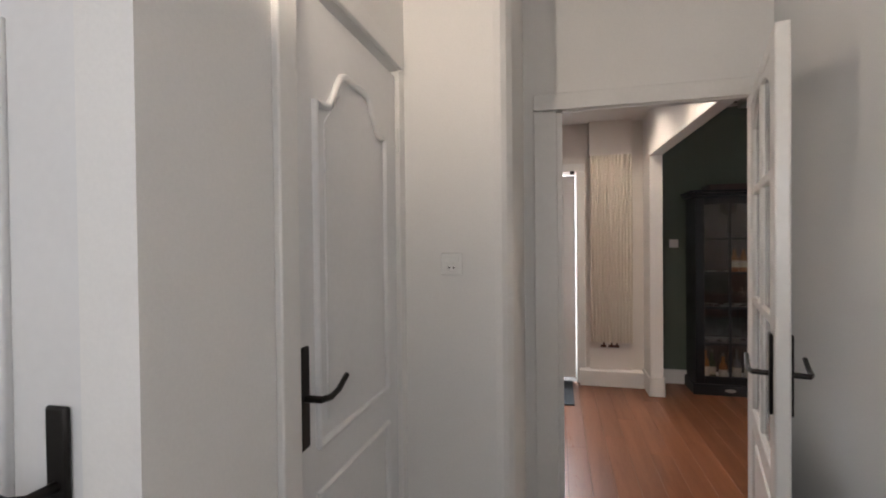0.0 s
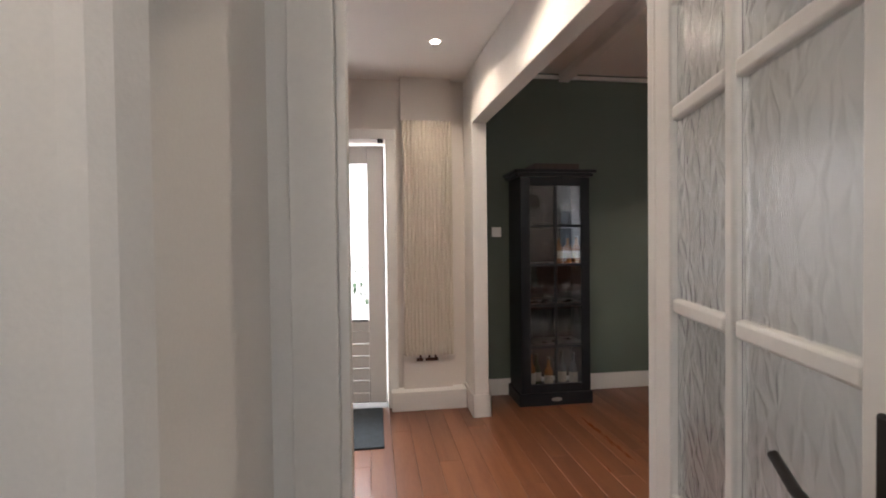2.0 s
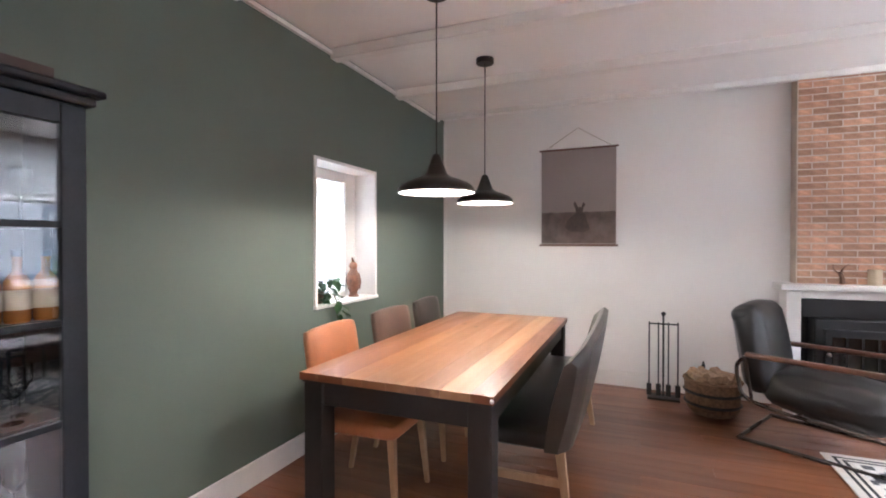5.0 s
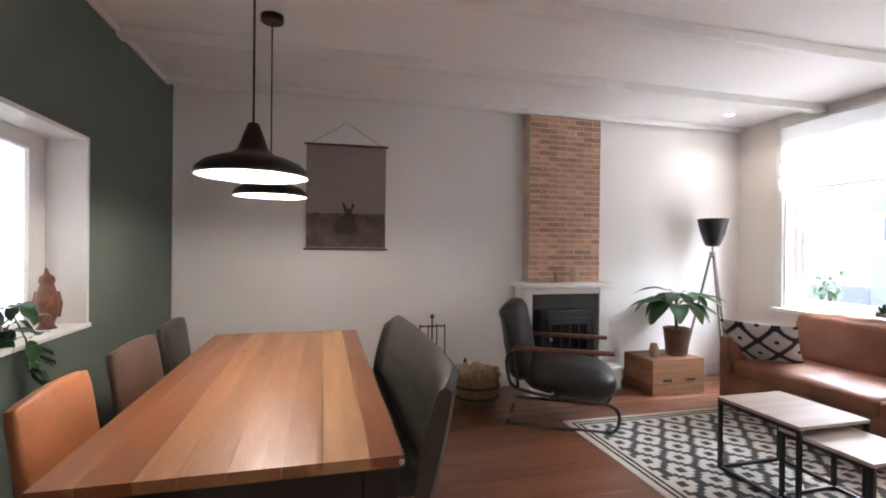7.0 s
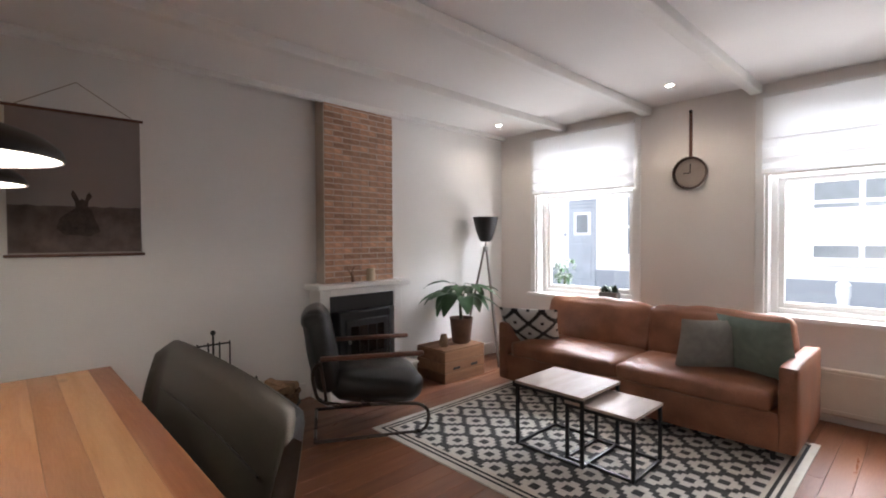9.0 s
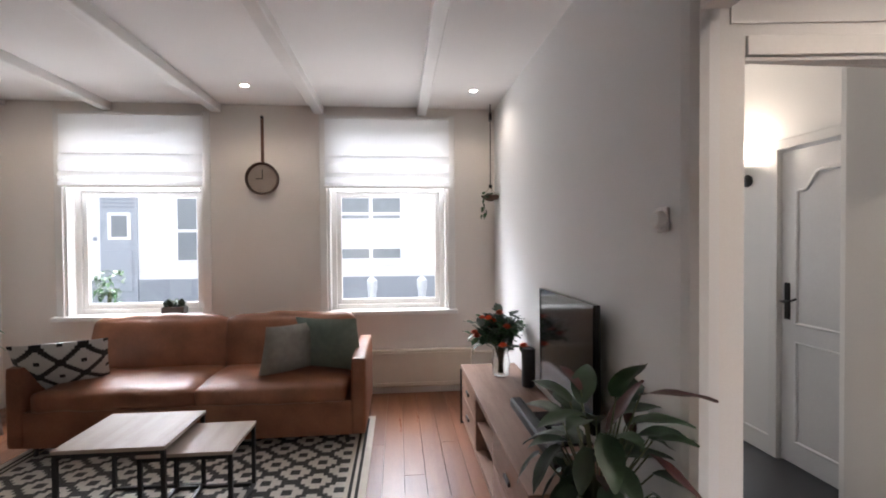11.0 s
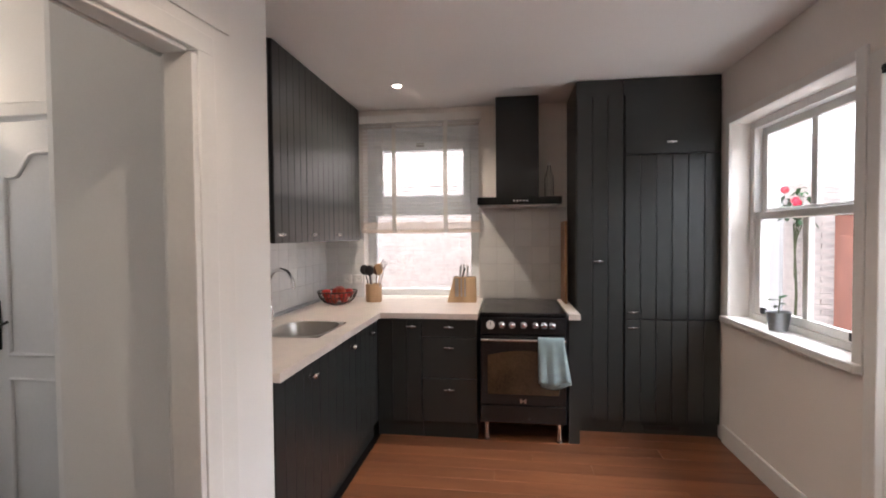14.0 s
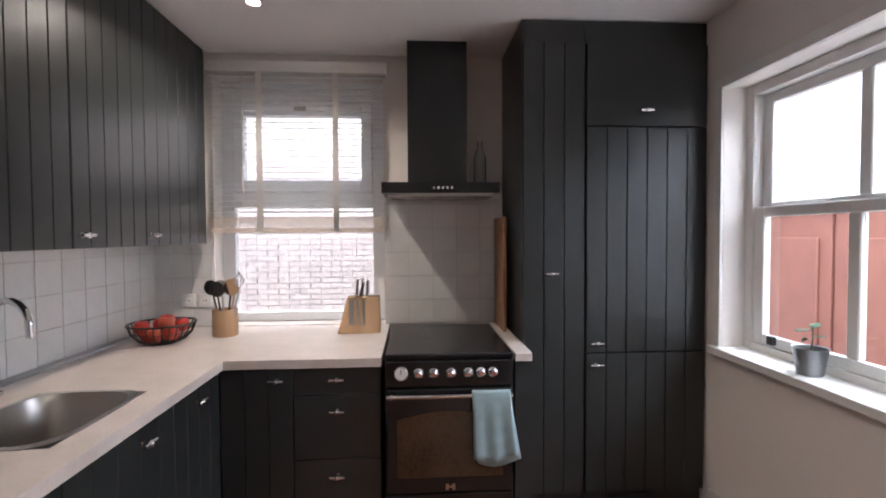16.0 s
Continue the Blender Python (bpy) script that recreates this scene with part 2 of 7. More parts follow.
table_oak = wood("tan_table_boards", (0.35, 0.168, 0.068), (0.25, 0.106, 0.040), 0.36, 0, 8.0, 0.16, 0.2, 0.75)
table_red = wood("red_table_boards", (0.29, 0.110, 0.042), (0.19, 0.064, 0.024), 0.34, 0, 8.0, 0.16, 0.25, 0.6)
table_pale = wood("pale_table_boards", (0.41, 0.235, 0.108), (0.31, 0.158, 0.066), 0.38, 0, 8.0, 0.08, 0.2, 0.5)
table_dark = mat("table_dark_frame", (0.018, 0.015, 0.014), 0.45, vary=0.2, bump=0.1)
oak_leg = wood("pale_oak_legs", (0.46, 0.30, 0.18), (0.32, 0.19, 0.10), 0.5, 2, 20, 0.1)
cab_paint = mat("charcoal_cabinet_paint", (0.023, 0.026, 0.026), 0.32, spec=0.6, vary=0.05, scale=1.3, bump=0.05, bscale=90)
cab_inner = mat("cabinet_dark", (0.014, 0.015, 0.016), 0.6)
worktop_m = mat("pale_worktop", (0.66, 0.58, 0.525), 0.42, vary=0.06, scale=9, bump=0.05, bscale=120)
tile_m = mat("white_wall_tile", (0.72, 0.71, 0.69), 0.16, vary=0.03, scale=8, island=0.04)
grout = mat("tile_grout", (0.62, 0.60, 0.58), 0.9)
steel = mat("brushed_steel", (0.44, 0.42, 0.395), 0.30, 1.0, vary=0.02, scale=5)
chrome = mat("chrome", (0.75, 0.75, 0.75), 0.1, 1.0, vary=0.01)
black_enamel = mat("black_enamel", (0.010, 0.010, 0.011), 0.2, vary=0.1)
black_metal = mat("black_metal", (0.012, 0.012, 0.013), 0.4, vary=0.1)
iron_black = mat("dark_bronze_handle", (0.018, 0.015, 0.013), 0.35, 0.6, vary=0.1)
oven_glass = mat("oven_glass", (0.07, 0.04, 0.022), 0.08, vary=0.3, scale=3)
brick_m = mat("red_brown_brick", (0.50, 0.29, 0.19), 0.9, vary=0.2, scale=22, bump=0.6, bscale=70, island=0.3)
pale_mortar = mat("pale_mortar", (0.64, 0.61, 0.585), 0.95, vary=0.1, bump=0.5)
mortar = mat("mortar", (0.60, 0.50, 0.41), 0.95, vary=0.1, bump=0.5)
brick_out = mat("garden_brick", (0.60, 0.53, 0.50), 0.9, vary=0.15, scale=14, bump=0.4)
leather_tan = mat("cognac_leather", (0.285, 0.115, 0.060), 0.44, vary=0.24, scale=4, bump=0.35, bscale=160)
leather_orange = mat("orange_leather", (0.40, 0.145, 0.055), 0.4, vary=0.15, scale=5, bump=0.3, bscale=150)
leather_dark = mat("dark_olive_leather", (0.040, 0.032, 0.024), 0.36, vary=0.2, scale=5, bump=0.35, bscale=150)
leather_black = mat("black_leather", (0.018, 0.017, 0.016), 0.34, vary=0.2, scale=5, bump=0.35, bscale=150)
leather_brown = mat("brown_leather", (0.11, 0.062, 0.042), 0.45, vary=0.2, scale=5, bump=0.3, bscale=150)
tv_wood = wood("tv_unit_wood", (0.33, 0.20, 0.145), (0.20, 0.115, 0.08), 0.5, 1, 12, 0.12)
crate_wood = wood("crate_wood", (0.33, 0.17, 0.085), (0.19, 0.088, 0.042), 0.6, 1, 12, 0.15)
shelf_wood = wood("shelf_wood", (0.34, 0.18, 0.095), (0.22, 0.105, 0.05), 0.55, 0, 12, 0.1)
block_wood = wood("light_wood", (0.58, 0.39, 0.22), (0.42, 0.25, 0.13), 0.5, 2, 16, 0.1)
arm_wood = wood("armrest_wood", (0.16, 0.065, 0.035), (0.085, 0.034, 0.02), 0.35, 0, 14, 0.1)
ct_top = wood("coffee_table_top", (0.45, 0.37, 0.31), (0.33, 0.25, 0.20), 0.38, 1, 8, 0.12)
cream = mat("cream_enamel", (0.66, 0.60, 0.50), 0.4, vary=0.03)
fab_green = mat("green_cushion_cloth", (0.225, 0.295, 0.255), 0.95, vary=0.1, scale=18, bump=0.6, bscale=400, sheen=0.3)
fab_grey = mat("grey_cushion_cloth", (0.34, 0.335, 0.30), 0.95, vary=0.1, scale=18, bump=0.6, bscale=400, sheen=0.3)
towel_m = mat("pale_blue_towel", (0.27, 0.36, 0.375), 0.95, vary=0.1, scale=14, bump=0.8, bscale=260, sheen=0.3)
mat_cloth = mat("door_mat_cloth", (0.045, 0.058, 0.068), 0.95, vary=0.2, scale=20, bump=0.9, bscale=300)
pot_clay = mat("brown_glazed_pot", (0.17, 0.095, 0.062), 0.5, vary=0.2, scale=10)
soil = mat("soil", (0.03, 0.02, 0.014), 0.95, vary=0.3, bump=0.8, bscale=60)
leaf_green = mat("leaf_green", (0.045, 0.115, 0.040), 0.42, vary=0.25, scale=12, island=0.3)
leaf_dark = mat("leaf_dark_green", (0.022, 0.050, 0.022), 0.4, vary=0.3, scale=10, island=0.35)
leaf_red = mat("leaf_dark_red", (0.075, 0.022, 0.020), 0.42, vary=0.25, scale=10, island=0.2)
stem_m = mat("plant_stem", (0.07, 0.085, 0.035), 0.6, vary=0.2)
flower_red = mat("flower_orange_red", (0.78, 0.10, 0.030), 0.6, vary=0.2, island=0.25)
apple_m = mat("red_fruit", (0.52, 0.035, 0.022), 0.3, vary=0.3, scale=12)
bowl_m = mat("dark_wire_bowl", (0.035, 0.028, 0.022), 0.4, vary=0.2)
zinc = mat("zinc_bucket", (0.28, 0.29, 0.30), 0.4, 0.8, vary=0.1, scale=12)
cloth_scroll = mat("taupe_canvas", (0.30, 0.255, 0.235), 0.9, vary=0.04, scale=3, bump=0.3, bscale=400)
scroll_dark = mat("brown_heath_print", (0.15, 0.115, 0.10), 0.9, vary=0.3, scale=9, bump=0.3, bscale=400)
scroll_deer = mat("dark_animal_print", (0.075, 0.055, 0.048), 0.9, vary=0.3, scale=14)
string_m = mat("string", (0.34, 0.27, 0.2), 0.9)
house_white = mat("white_render_facade", (0.80, 0.80, 0.80), 0.9, vary=0.03, scale=2)
house_grey = mat("grey_facade_paint", (0.30, 0.33, 0.36), 0.7, vary=0.05)
house_blue = mat("grey_blue_door_paint", (0.36, 0.40, 0.44), 0.5, vary=0.05)
street_m = mat("pale_street_paving", (0.42, 0.41, 0.40), 0.9, vary=0.1, scale=4, bump=0.4)
fence_red = mat("red_brown_gate_paint", (0.27, 0.115, 0.085), 0.6, vary=0.1, scale=4)
window_dark = mat("window_pane_grey", (0.22, 0.245, 0.26), 0.1)
lamp_black = mat("lamp_shade_bronze", (0.030, 0.023, 0.018), 0.35, 0.4, vary=0.15)
white_inner = mat("lamp_shade_white", (0.85, 0.82, 0.78), 0.5, vary=0.02)
penguin_m = mat("carved_wood_figure", (0.19, 0.075, 0.04), 0.5, vary=0.3, scale=20)
basket_m = mat("wicker", (0.26, 0.15, 0.085), 0.8, vary=0.3, scale=40, bump=0.8, bscale=120)
log_m = mat("split_logs", (0.40, 0.26, 0.16), 0.85, vary=0.25, scale=20, bump=0.5)
spirit = mat("amber_bottle", (0.22, 0.085, 0.02), 0.08, vary=0.1)
label_m = mat("paper_label", (0.42, 0.38, 0.31), 0.8)
frost = cloth_thin("frosted_pane", (0.85, 0.85, 0.84), 0.55)
blind_cloth = cloth_thin("white_roman_blind_cloth", (0.84, 0.84, 0.84), 0.12)
slat_m = cloth_thin("white_blind_slat", (0.88, 0.87, 0.86), 0.65)
tape_m = cloth_thin("cream_blind_tape", (0.84, 0.80, 0.75), 0.5)
rail_m = mat("pale_blind_rail", (0.72, 0.62, 0.54), 0.6, vary=0.06)
clear = glass("clear_window_glass")
clear_jar = glass("clear_jar_glass", (0.95, 0.97, 0.96))
figured = glass("figured_door_glass", (0.95, 0.96, 0.96), 0.20, 0.24, 24.0)
cabinet_glass_m = glass("cabinet_door_glass", (0.86, 0.89, 0.91), 0.0, ior=1.65)
rug_m = diamonds("rug_weave", 0.30, 0.24, 0.03, (0.76, 0.72, 0.65), (0.012, 0.011, 0.011), 0.13, 0.13, 0.87)
cush_m = diamonds("patterned_cushion_weave", 0.26, 0.26, 0.0163, (0.74, 0.73, 0.70), (0.022, 0.021, 0.022), 0.075, 0.10, 0.90)
spot_glow = glow("spot_lens", (1.0, 0.93, 0.84), 22)
bulb_glow = glow("bulb", (1.0, 0.82, 0.62), 30)
screen_m = mat("screen_black", (0.006, 0.006, 0.007), 0.10, vary=0.05, spec=0.25)


# ---- shapes ----
class Shape:
    """Vertices and faces of one mesh, gathered from simple solids."""

    def __init__(self):
        self.v, self.f = [], []

    def add(self, verts, faces, m=None):
        n = len(self.v)
        self.v += [tuple(m @ Vector(p)) if m else tuple(p) for p in verts]
        self.f += [tuple(i + n for i in f) for f in faces]
        return self

    def box(self, x0, y0, z0, x1, y1, z1, m=None):
        x0, x1, y0, y1, z0, z1 = min(x0, x1), max(x0, x1), min(y0, y1), max(y0, y1), min(z0, z1), max(z0, z1)
        p = [(x, y, z) for z in (z0, z1) for y in (y0, y1) for x in (x0, x1)]
        return self.add(p, [(0, 2, 3, 1), (4, 5, 7, 6), (0, 1, 5, 4), (2, 6, 7, 3), (0, 4, 6, 2), (1, 3, 7, 5)], m)

    def prism(self, outline, z0, z1, m=None):
        n = len(outline)
        p = [(x, y, z0) for x, y in outline] + [(x, y, z1) for x, y in outline]
        f = [tuple(range(n - 1, -1, -1)), tuple(range(n, 2 * n))] + [(i, (i + 1) % n, n + (i + 1) % n, n + i) for i in range(n)]
        return self.add(p, f, m)

    def lathe(self, profile, seg=24, m=None, cap=True):
        """Turned about z: profile of (radius, height) from bottom to top."""
        v, f = [], []
        for r, z in profile:
            v += [(r * math.cos(2 * math.pi * k / seg), r * math.sin(2 * math.pi * k / seg), z) for k in range(seg)]
        for i in range(len(profile) - 1):
            for k in range(seg):
                a, b = i * seg + k, i * seg + (k + 1) % seg
                f.append((a, b, b + seg, a + seg))
        if cap and profile[0][0] > 0: f.append(tuple(range(seg - 1, -1, -1)))
        if cap and profile[-1][0] > 0: f.append(tuple(range((len(profile) - 1) * seg, len(profile) * seg)))
        return self.add(v, f, m)

    def tube(self, pts, r, seg=8, r1=None):
        pts = [Vector(p) for p in pts]
        v, f = [], []
        for i, p in enumerate(pts):
            d = (pts[min(i + 1, len(pts) - 1)] - pts[max(i - 1, 0)]).normalized()
            a = d.orthogonal().normalized() if i == 0 else (a - a.dot(d) * d).normalized()
            b = d.cross(a)
            rr = r if r1 is None else r + (r1 - r) * i / (len(pts) - 1)
            v += [tuple(p + rr * (math.cos(2 * math.pi * k / seg) * a + math.sin(2 * math.pi * k / seg) * b)) for k in range(seg)]
        for i in range(len(pts) - 1):
            for k in range(seg):
                c, e = i * seg + k, i * seg + (k + 1) % seg
                f.append((c, e, e + seg, c + seg))
        f += [tuple(range(seg - 1, -1, -1)), tuple(range((len(pts) - 1) * seg, len(pts) * seg))]
        return self.add(v, f)

    def ball(self, r, seg=16, rings=10, m=None, squash=1.0):
        prof = [(r * math.sin(math.pi * i / rings), -r * squash * math.cos(math.pi * i / rings)) for i in range(rings + 1)]
        prof[0], prof[-1] = (r * 0.02, prof[0][1]), (r * 0.02, prof[-1][1])
        return self.lathe(prof, seg, m)

    def soft(self, sx, sy, sz, r=0.05, bulge=0.02, n=10, wrinkle=0.0, m=None, seed=0.0):
        """An upholstered block with round edges and swollen faces, centred on the origin."""
        half = Vector((sx / 2, sy / 2, sz / 2))
        v, f, index = [], [], {}

        def point(i, j, k):
            key = (i, j, k)
            if key not in index:
                p = Vector((2 * i / n - 1, 2 * j / n - 1, 2 * k / n - 1))
                q = Vector([p[a] * half[a] for a in range(3)])
                inner = Vector([max(-half[a] + r, min(half[a] - r, q[a])) for a in range(3)])
                d = q - inner
                q = inner + (d.normalized() * r if d.length > 1e-6 else d)
                for a in range(3):
                    o = [p[b] for b in range(3) if b != a]
                    q[a] += (1 if p[a] > 0 else -1) * abs(p[a]) ** 6 * bulge * (1 - o[0] ** 2) * (1 - o[1] ** 2)
                if wrinkle:
                    q += wrinkle * noise.noise_vector(q * 7 + Vector((seed, seed * 2, 0)))
                index[key] = len(v)
                v.append(tuple(q))
            return index[key]

        for a in range(n):
            for b in range(n):
                for s in (0, n):
                    for quad in ([(a, b, s), (a + 1, b, s), (a + 1, b + 1, s), (a, b + 1, s)], [(s, a, b), (s, a + 1, b), (s, a + 1, b + 1), (s, a, b + 1)],
                                 [(a, s, b), (a, s, b + 1), (a + 1, s, b + 1), (a + 1, s, b)]):
                        ids = [point(*c) for c in quad]
                        f.append(tuple(ids if s else ids[::-1]))
        return self.add(v, f, m)

    def mesh(self, name, smooth=None):
        me = bpy.data.meshes.new(name)
        me.from_pydata(self.v, [], self.f)
        me.update()
        if smooth is not None:
            me.polygons.foreach_set("use_smooth", [True] * len(me.polygons))
            me.set_sharp_from_angle(angle=radians(smooth))
        return me


def part(name, shape, material, parent, label="", bevel=0.0, smooth=None, m=None):
    """One mesh object under a thing or a part."""
    me = shape if isinstance(shape, bpy.types.Mesh) else shape.mesh(name, smooth if smooth is not None else (30 if bevel else None))
    if material is not None and not me.materials: me.materials.append(material)
    ob = new(name, me)
    ob.parent = parent
    if m is not None: ob.matrix_basis = m
    if bevel:
        mod = ob.modifiers.new("bevel", "BEVEL")
        mod.width, mod.segments, mod.limit_method, mod.angle_limit = bevel, 2, "ANGLE", radians(40)
    if label: tagged(ob, label)
    return ob


def thing(name, x, y, z, rz, label, category, group=""):
    ob = new(name)
    ob.empty_display_size = 0.1
    ob.matrix_basis = pose(x, y, z, 0, 0, rz)
    return tagged(ob, label, category, group)


def single(name, shape, material, label, category, m=None, group="", bevel=0.0, smooth=None):
    ob = part(name, shape, material, None, "", bevel, smooth, m)
    return tagged(ob, label, category, group)


def fixed(name, shape, material, label="", bevel=0.0, smooth=None, category=""):
    ob = part(name, shape, material, None, "", bevel, smooth)
    return tagged(ob, label, category, "", "structure")


S = Shape

# ---- structure ----
LC, KC, HC = 2.75, 2.60, 2.72      # ceilings: living room, kitchen, hall


def east(y):
    """The east wall runs a little askew."""
    return 5.28 - 0.035 * (5.38 - y)


def wall(name, axis, at, thick, a0, a1, z0, z1, holes, material, label):
    """A straight wall with rectangular openings (a0, a1, z0, z1); axis is the one that it runs along."""
    s = S()
    cuts = sorted({a0, a1, *[h[0] for h in holes], *[h[1] for h in holes]})
    for lo, hi in zip(cuts, cuts[1:]):
        spans, z = [], z0
        for h in sorted((h for h in holes if h[0] <= lo and h[1] >= hi), key=lambda h: h[2]):
            spans.append((z, h[2]))
            z = h[3]
        spans.append((z, z1))
        for b, t in spans:
            if t - b < 1e-4: continue
            if axis == "x": s.box(lo, at, b, hi, at + thick, t)
            else: s.box(at, lo, b, at + thick, hi, t)
    return fixed(name, s, material, label, category="wall")


W1, W2 = (3.33, 4.54), (1.05, 2.20)
SILL, WTOP = 0.80, 2.62
wall("wall_north", "x", 5.38, 0.30, 0.50, 5.75, 0, LC, [(2.965, 3.77, 0.944, 1.965)], wall_green, "dark green painted plaster wall with a small window")
wall("wall_north_kitchen", "x", 5.25, 0.25, -3.47, -1.32, 0, KC, [(-2.48, -1.32, 0.90, 2.21)], wall_white, "white painted kitchen wall with a sash window")
wall("wall_garden_door", "x", 5.25, 0.25, -1.15, 0.39, 0, KC, [(-1.15, -0.24, 0, 2.12)], wall_white, "white painted kitchen wall round the garden door")
fixed("wall_between_openings", S().prism([(-1.32, 5.25), (-1.15, 5.25), (-1.15, 5.335), (-1.32, 5.50)], 0, KC), wall_white, "white wall strip with a splayed outer reveal", category="wall")
fixed("wall_east", S().prism([(east(-0.42), -0.42), (5.75, -0.42), (5.75, 5.38), (east(5.38), 5.38)], 0, LC), wall_pale, "long white plaster wall of the living room", category="wall")
wall("wall_south", "x", -0.42, -0.30, 0.50, 5.75, 0, LC, [(*W1, SILL, WTOP), (*W2, SILL, WTOP)], wall_white, "warm white wall with two street windows")
wall("wall_south_hall", "x", -0.42, -0.30, -2.2, 0.50, 0, HC, [(-1.9, -1.15, 0.95, 2.3), (-0.55, 0.33, 0, 2.1)], wall_pale, "white hall wall with the front door")
fixed("wall_living_west", S().prism([(0.50, -0.42), (0.585, -0.42), (0.585, 2.625), (0.579, 2.665), (0.562, 2.69), (0.535, 2.70), (0.50, 2.70)], 0, LC), wall_cool, "cool white wall behind the television", category="wall")
def askew(x):
    """North face of the partition between hall and kitchen."""
    return 2.80 - 0.117 * (x + 0.58)


def slip(s, x0, x1, z0, z1, lo, hi):
    """A piece on the partition, from lo to hi in front of its north face."""
    return s.prism([(x0, askew(x0) + lo), (x1, askew(x1) + lo), (x1, askew(x1) + hi), (x0, askew(x0) + hi)], z0, z1)


partition = S().prism([(-0.58, 2.68), (-0.42, 2.68), (-0.42, askew(-0.42)), (-0.58, askew(-0.58))], 0, HC)
partition.prism([(-0.42, 2.66), (0.499, 2.66), (0.499, askew(0.499)), (-0.42, askew(-0.42))], 2.06, HC)
partition.prism([(0.402, 2.66), (0.499, 2.66), (0.499, 2.679), (0.402, 2.684)], 0, 2.06)
fixed("wall_hall_door", partition, wall_pale, "white partition with a doorway to the hall", category="wall")
fixed("wall_hall_corner", S().prism([(-0.83, 2.09), (-0.64, 2.09), (-0.64, 2.03), (-0.615, 2.034), (-0.597, 2.052), (-0.58, 2.093), (-0.58, 2.80), (-0.83, 2.80)], 0, HC), wall_pale, "white projecting wall corner beside the kitchen", category="wall")
wall("wall_kitchen_south", "x", 2.03, 0.06, -3.47, -0.64, 0, HC, [], wall_pale, "white wall between kitchen and toilet")
wall("wall_hall_west", "y", -1.08, 0.10, 0.862, 2.03, 0, HC, [(1.25, 1.97, 0, 2.05)], wall_pale, "white hall wall with the toilet door")
wall("wall_hall_closet", "x", 0.862, 0.10, -2.2, -1.08, 0, HC, [(-1.79, -1.085, 0, 2.05)], wall_pale, "white hall wall with a closet door")
fixed("wall_hall_end", S().box(-2.3, -0.72, 0, -2.2, 1.05, HC), wall_pale, "white end wall of the hall", category="wall")
wall("wall_west", "y", -3.17, -0.30, 1.98, 5.55, 0, KC, [(2.457, 3.50, 0.92, 2.47)], wall_white, "warm white kitchen wall with a tall window")
fixed("pillar", S().box(0.39, 4.92, 0, 0.50, 5.68, LC), gloss_white, "white painted post between kitchen and living room", 0.004, category="post")
fixed("pillar_base", S().box(0.375, 4.90, 0, 0.515, 4.918, 0.17).box(0.375, 4.90, 0, 0.388, 5.25, 0.17).box(0.502, 4.90, 0, 0.515, 5.38, 0.17), gloss_white, "white skirting round the post", 0.003)
fixed("ceiling_beam_opening", S().prism([(0.48, 2.72), (0.570, 2.702), (0.502, 4.918), (0.39, 4.918)], 2.195, LC), gloss_white, "white boxed beam over the wide opening", 0.004, category="beam")
fixed("ceiling", S().box(0.50, -0.72, LC, 5.75, 5.68, LC + 0.12), ceil_white, "white living room ceiling", category="ceiling")
fixed("ceiling_kitchen", S().box(-3.47, 2.06, KC, -0.61, 5.55, KC + 0.12).box(-0.61, 2.80, KC, 0.46, 5.55, KC + 0.12), ceil_white, "white flat kitchen ceiling", category="ceiling")
fixed("ceiling_hall", S().box(-2.3, -0.72, HC, 0.50, 2.80, HC + 0.12), ceil_white, "white hall ceiling", category="ceiling")
for x in (1.30, 2.27, 3.20, 4.16):
    fixed("ceiling_beam", S().box(x - 0.045, -0.42, LC - 0.075, x + 0.045, 5.38, LC), gloss_white, "white painted ceiling joist", 0.008, category="beam")
fixed("ceiling_beam", S().box(east(2) - 0.16, -0.42, LC - 0.05, east(2) - 0.10, 5.38, LC), gloss_white, "white painted edge joist", 0.008, category="beam")
trim = S()
for a, b in ((0.56, 1.25), (1.35, 2.22), (2.32, 3.15), (3.25, 4.11), (4.21, 5.10)):
    trim.box(a, 5.355, LC - 0.05, b, 5.379, LC - 0.022)
fixed("trim_north", trim, gloss_white, "thin white picture rail under the ceiling")
fixed("trim_corner", S().box(east(5.3) - 0.022, 5.357, 0.14, east(5.3), 5.378, LC - 0.05), gloss_white, "white corner strip")

base = S().box(0.52, 5.362, 0, 5.25, 5.379, 0.14)
fixed("baseboard_north", base, gloss_white, "white skirting board", 0.004, category="baseboard")
fixed("baseboard_east", S().prism([(east(-0.4) - 0.018, -0.40), (east(-0.4) - 0.001, -0.40), (east(1.25) - 0.001, 1.25), (east(1.25) - 0.018, 1.25)], 0, 0.14)
      .prism([(east(2.3) - 0.018, 2.30), (east(2.3) - 0.001, 2.30), (east(5.35) - 0.001, 5.35), (east(5.35) - 0.018, 5.35)], 0, 0.14), gloss_white, "white skirting board", category="baseboard")
fixed("baseboard_south", S().box(0.56, -0.419, 0, 5.05, -0.402, 0.12), gloss_white, "white skirting board", category="baseboard")
fixed("baseboard_west", S().box(0.586, -0.40, 0, 0.602, 2.70, 0.12), gloss_white, "white skirting board", category="baseboard")
fixed("baseboard_kitchen", S().box(-0.22, 5.12, 0, 0.37, 5.249, 0.15).box(-2.55, 5.232, 0, -1.22, 5.249, 0.13), gloss_white, "white skirting board with a boxed pipe", 0.004, category="baseboard")
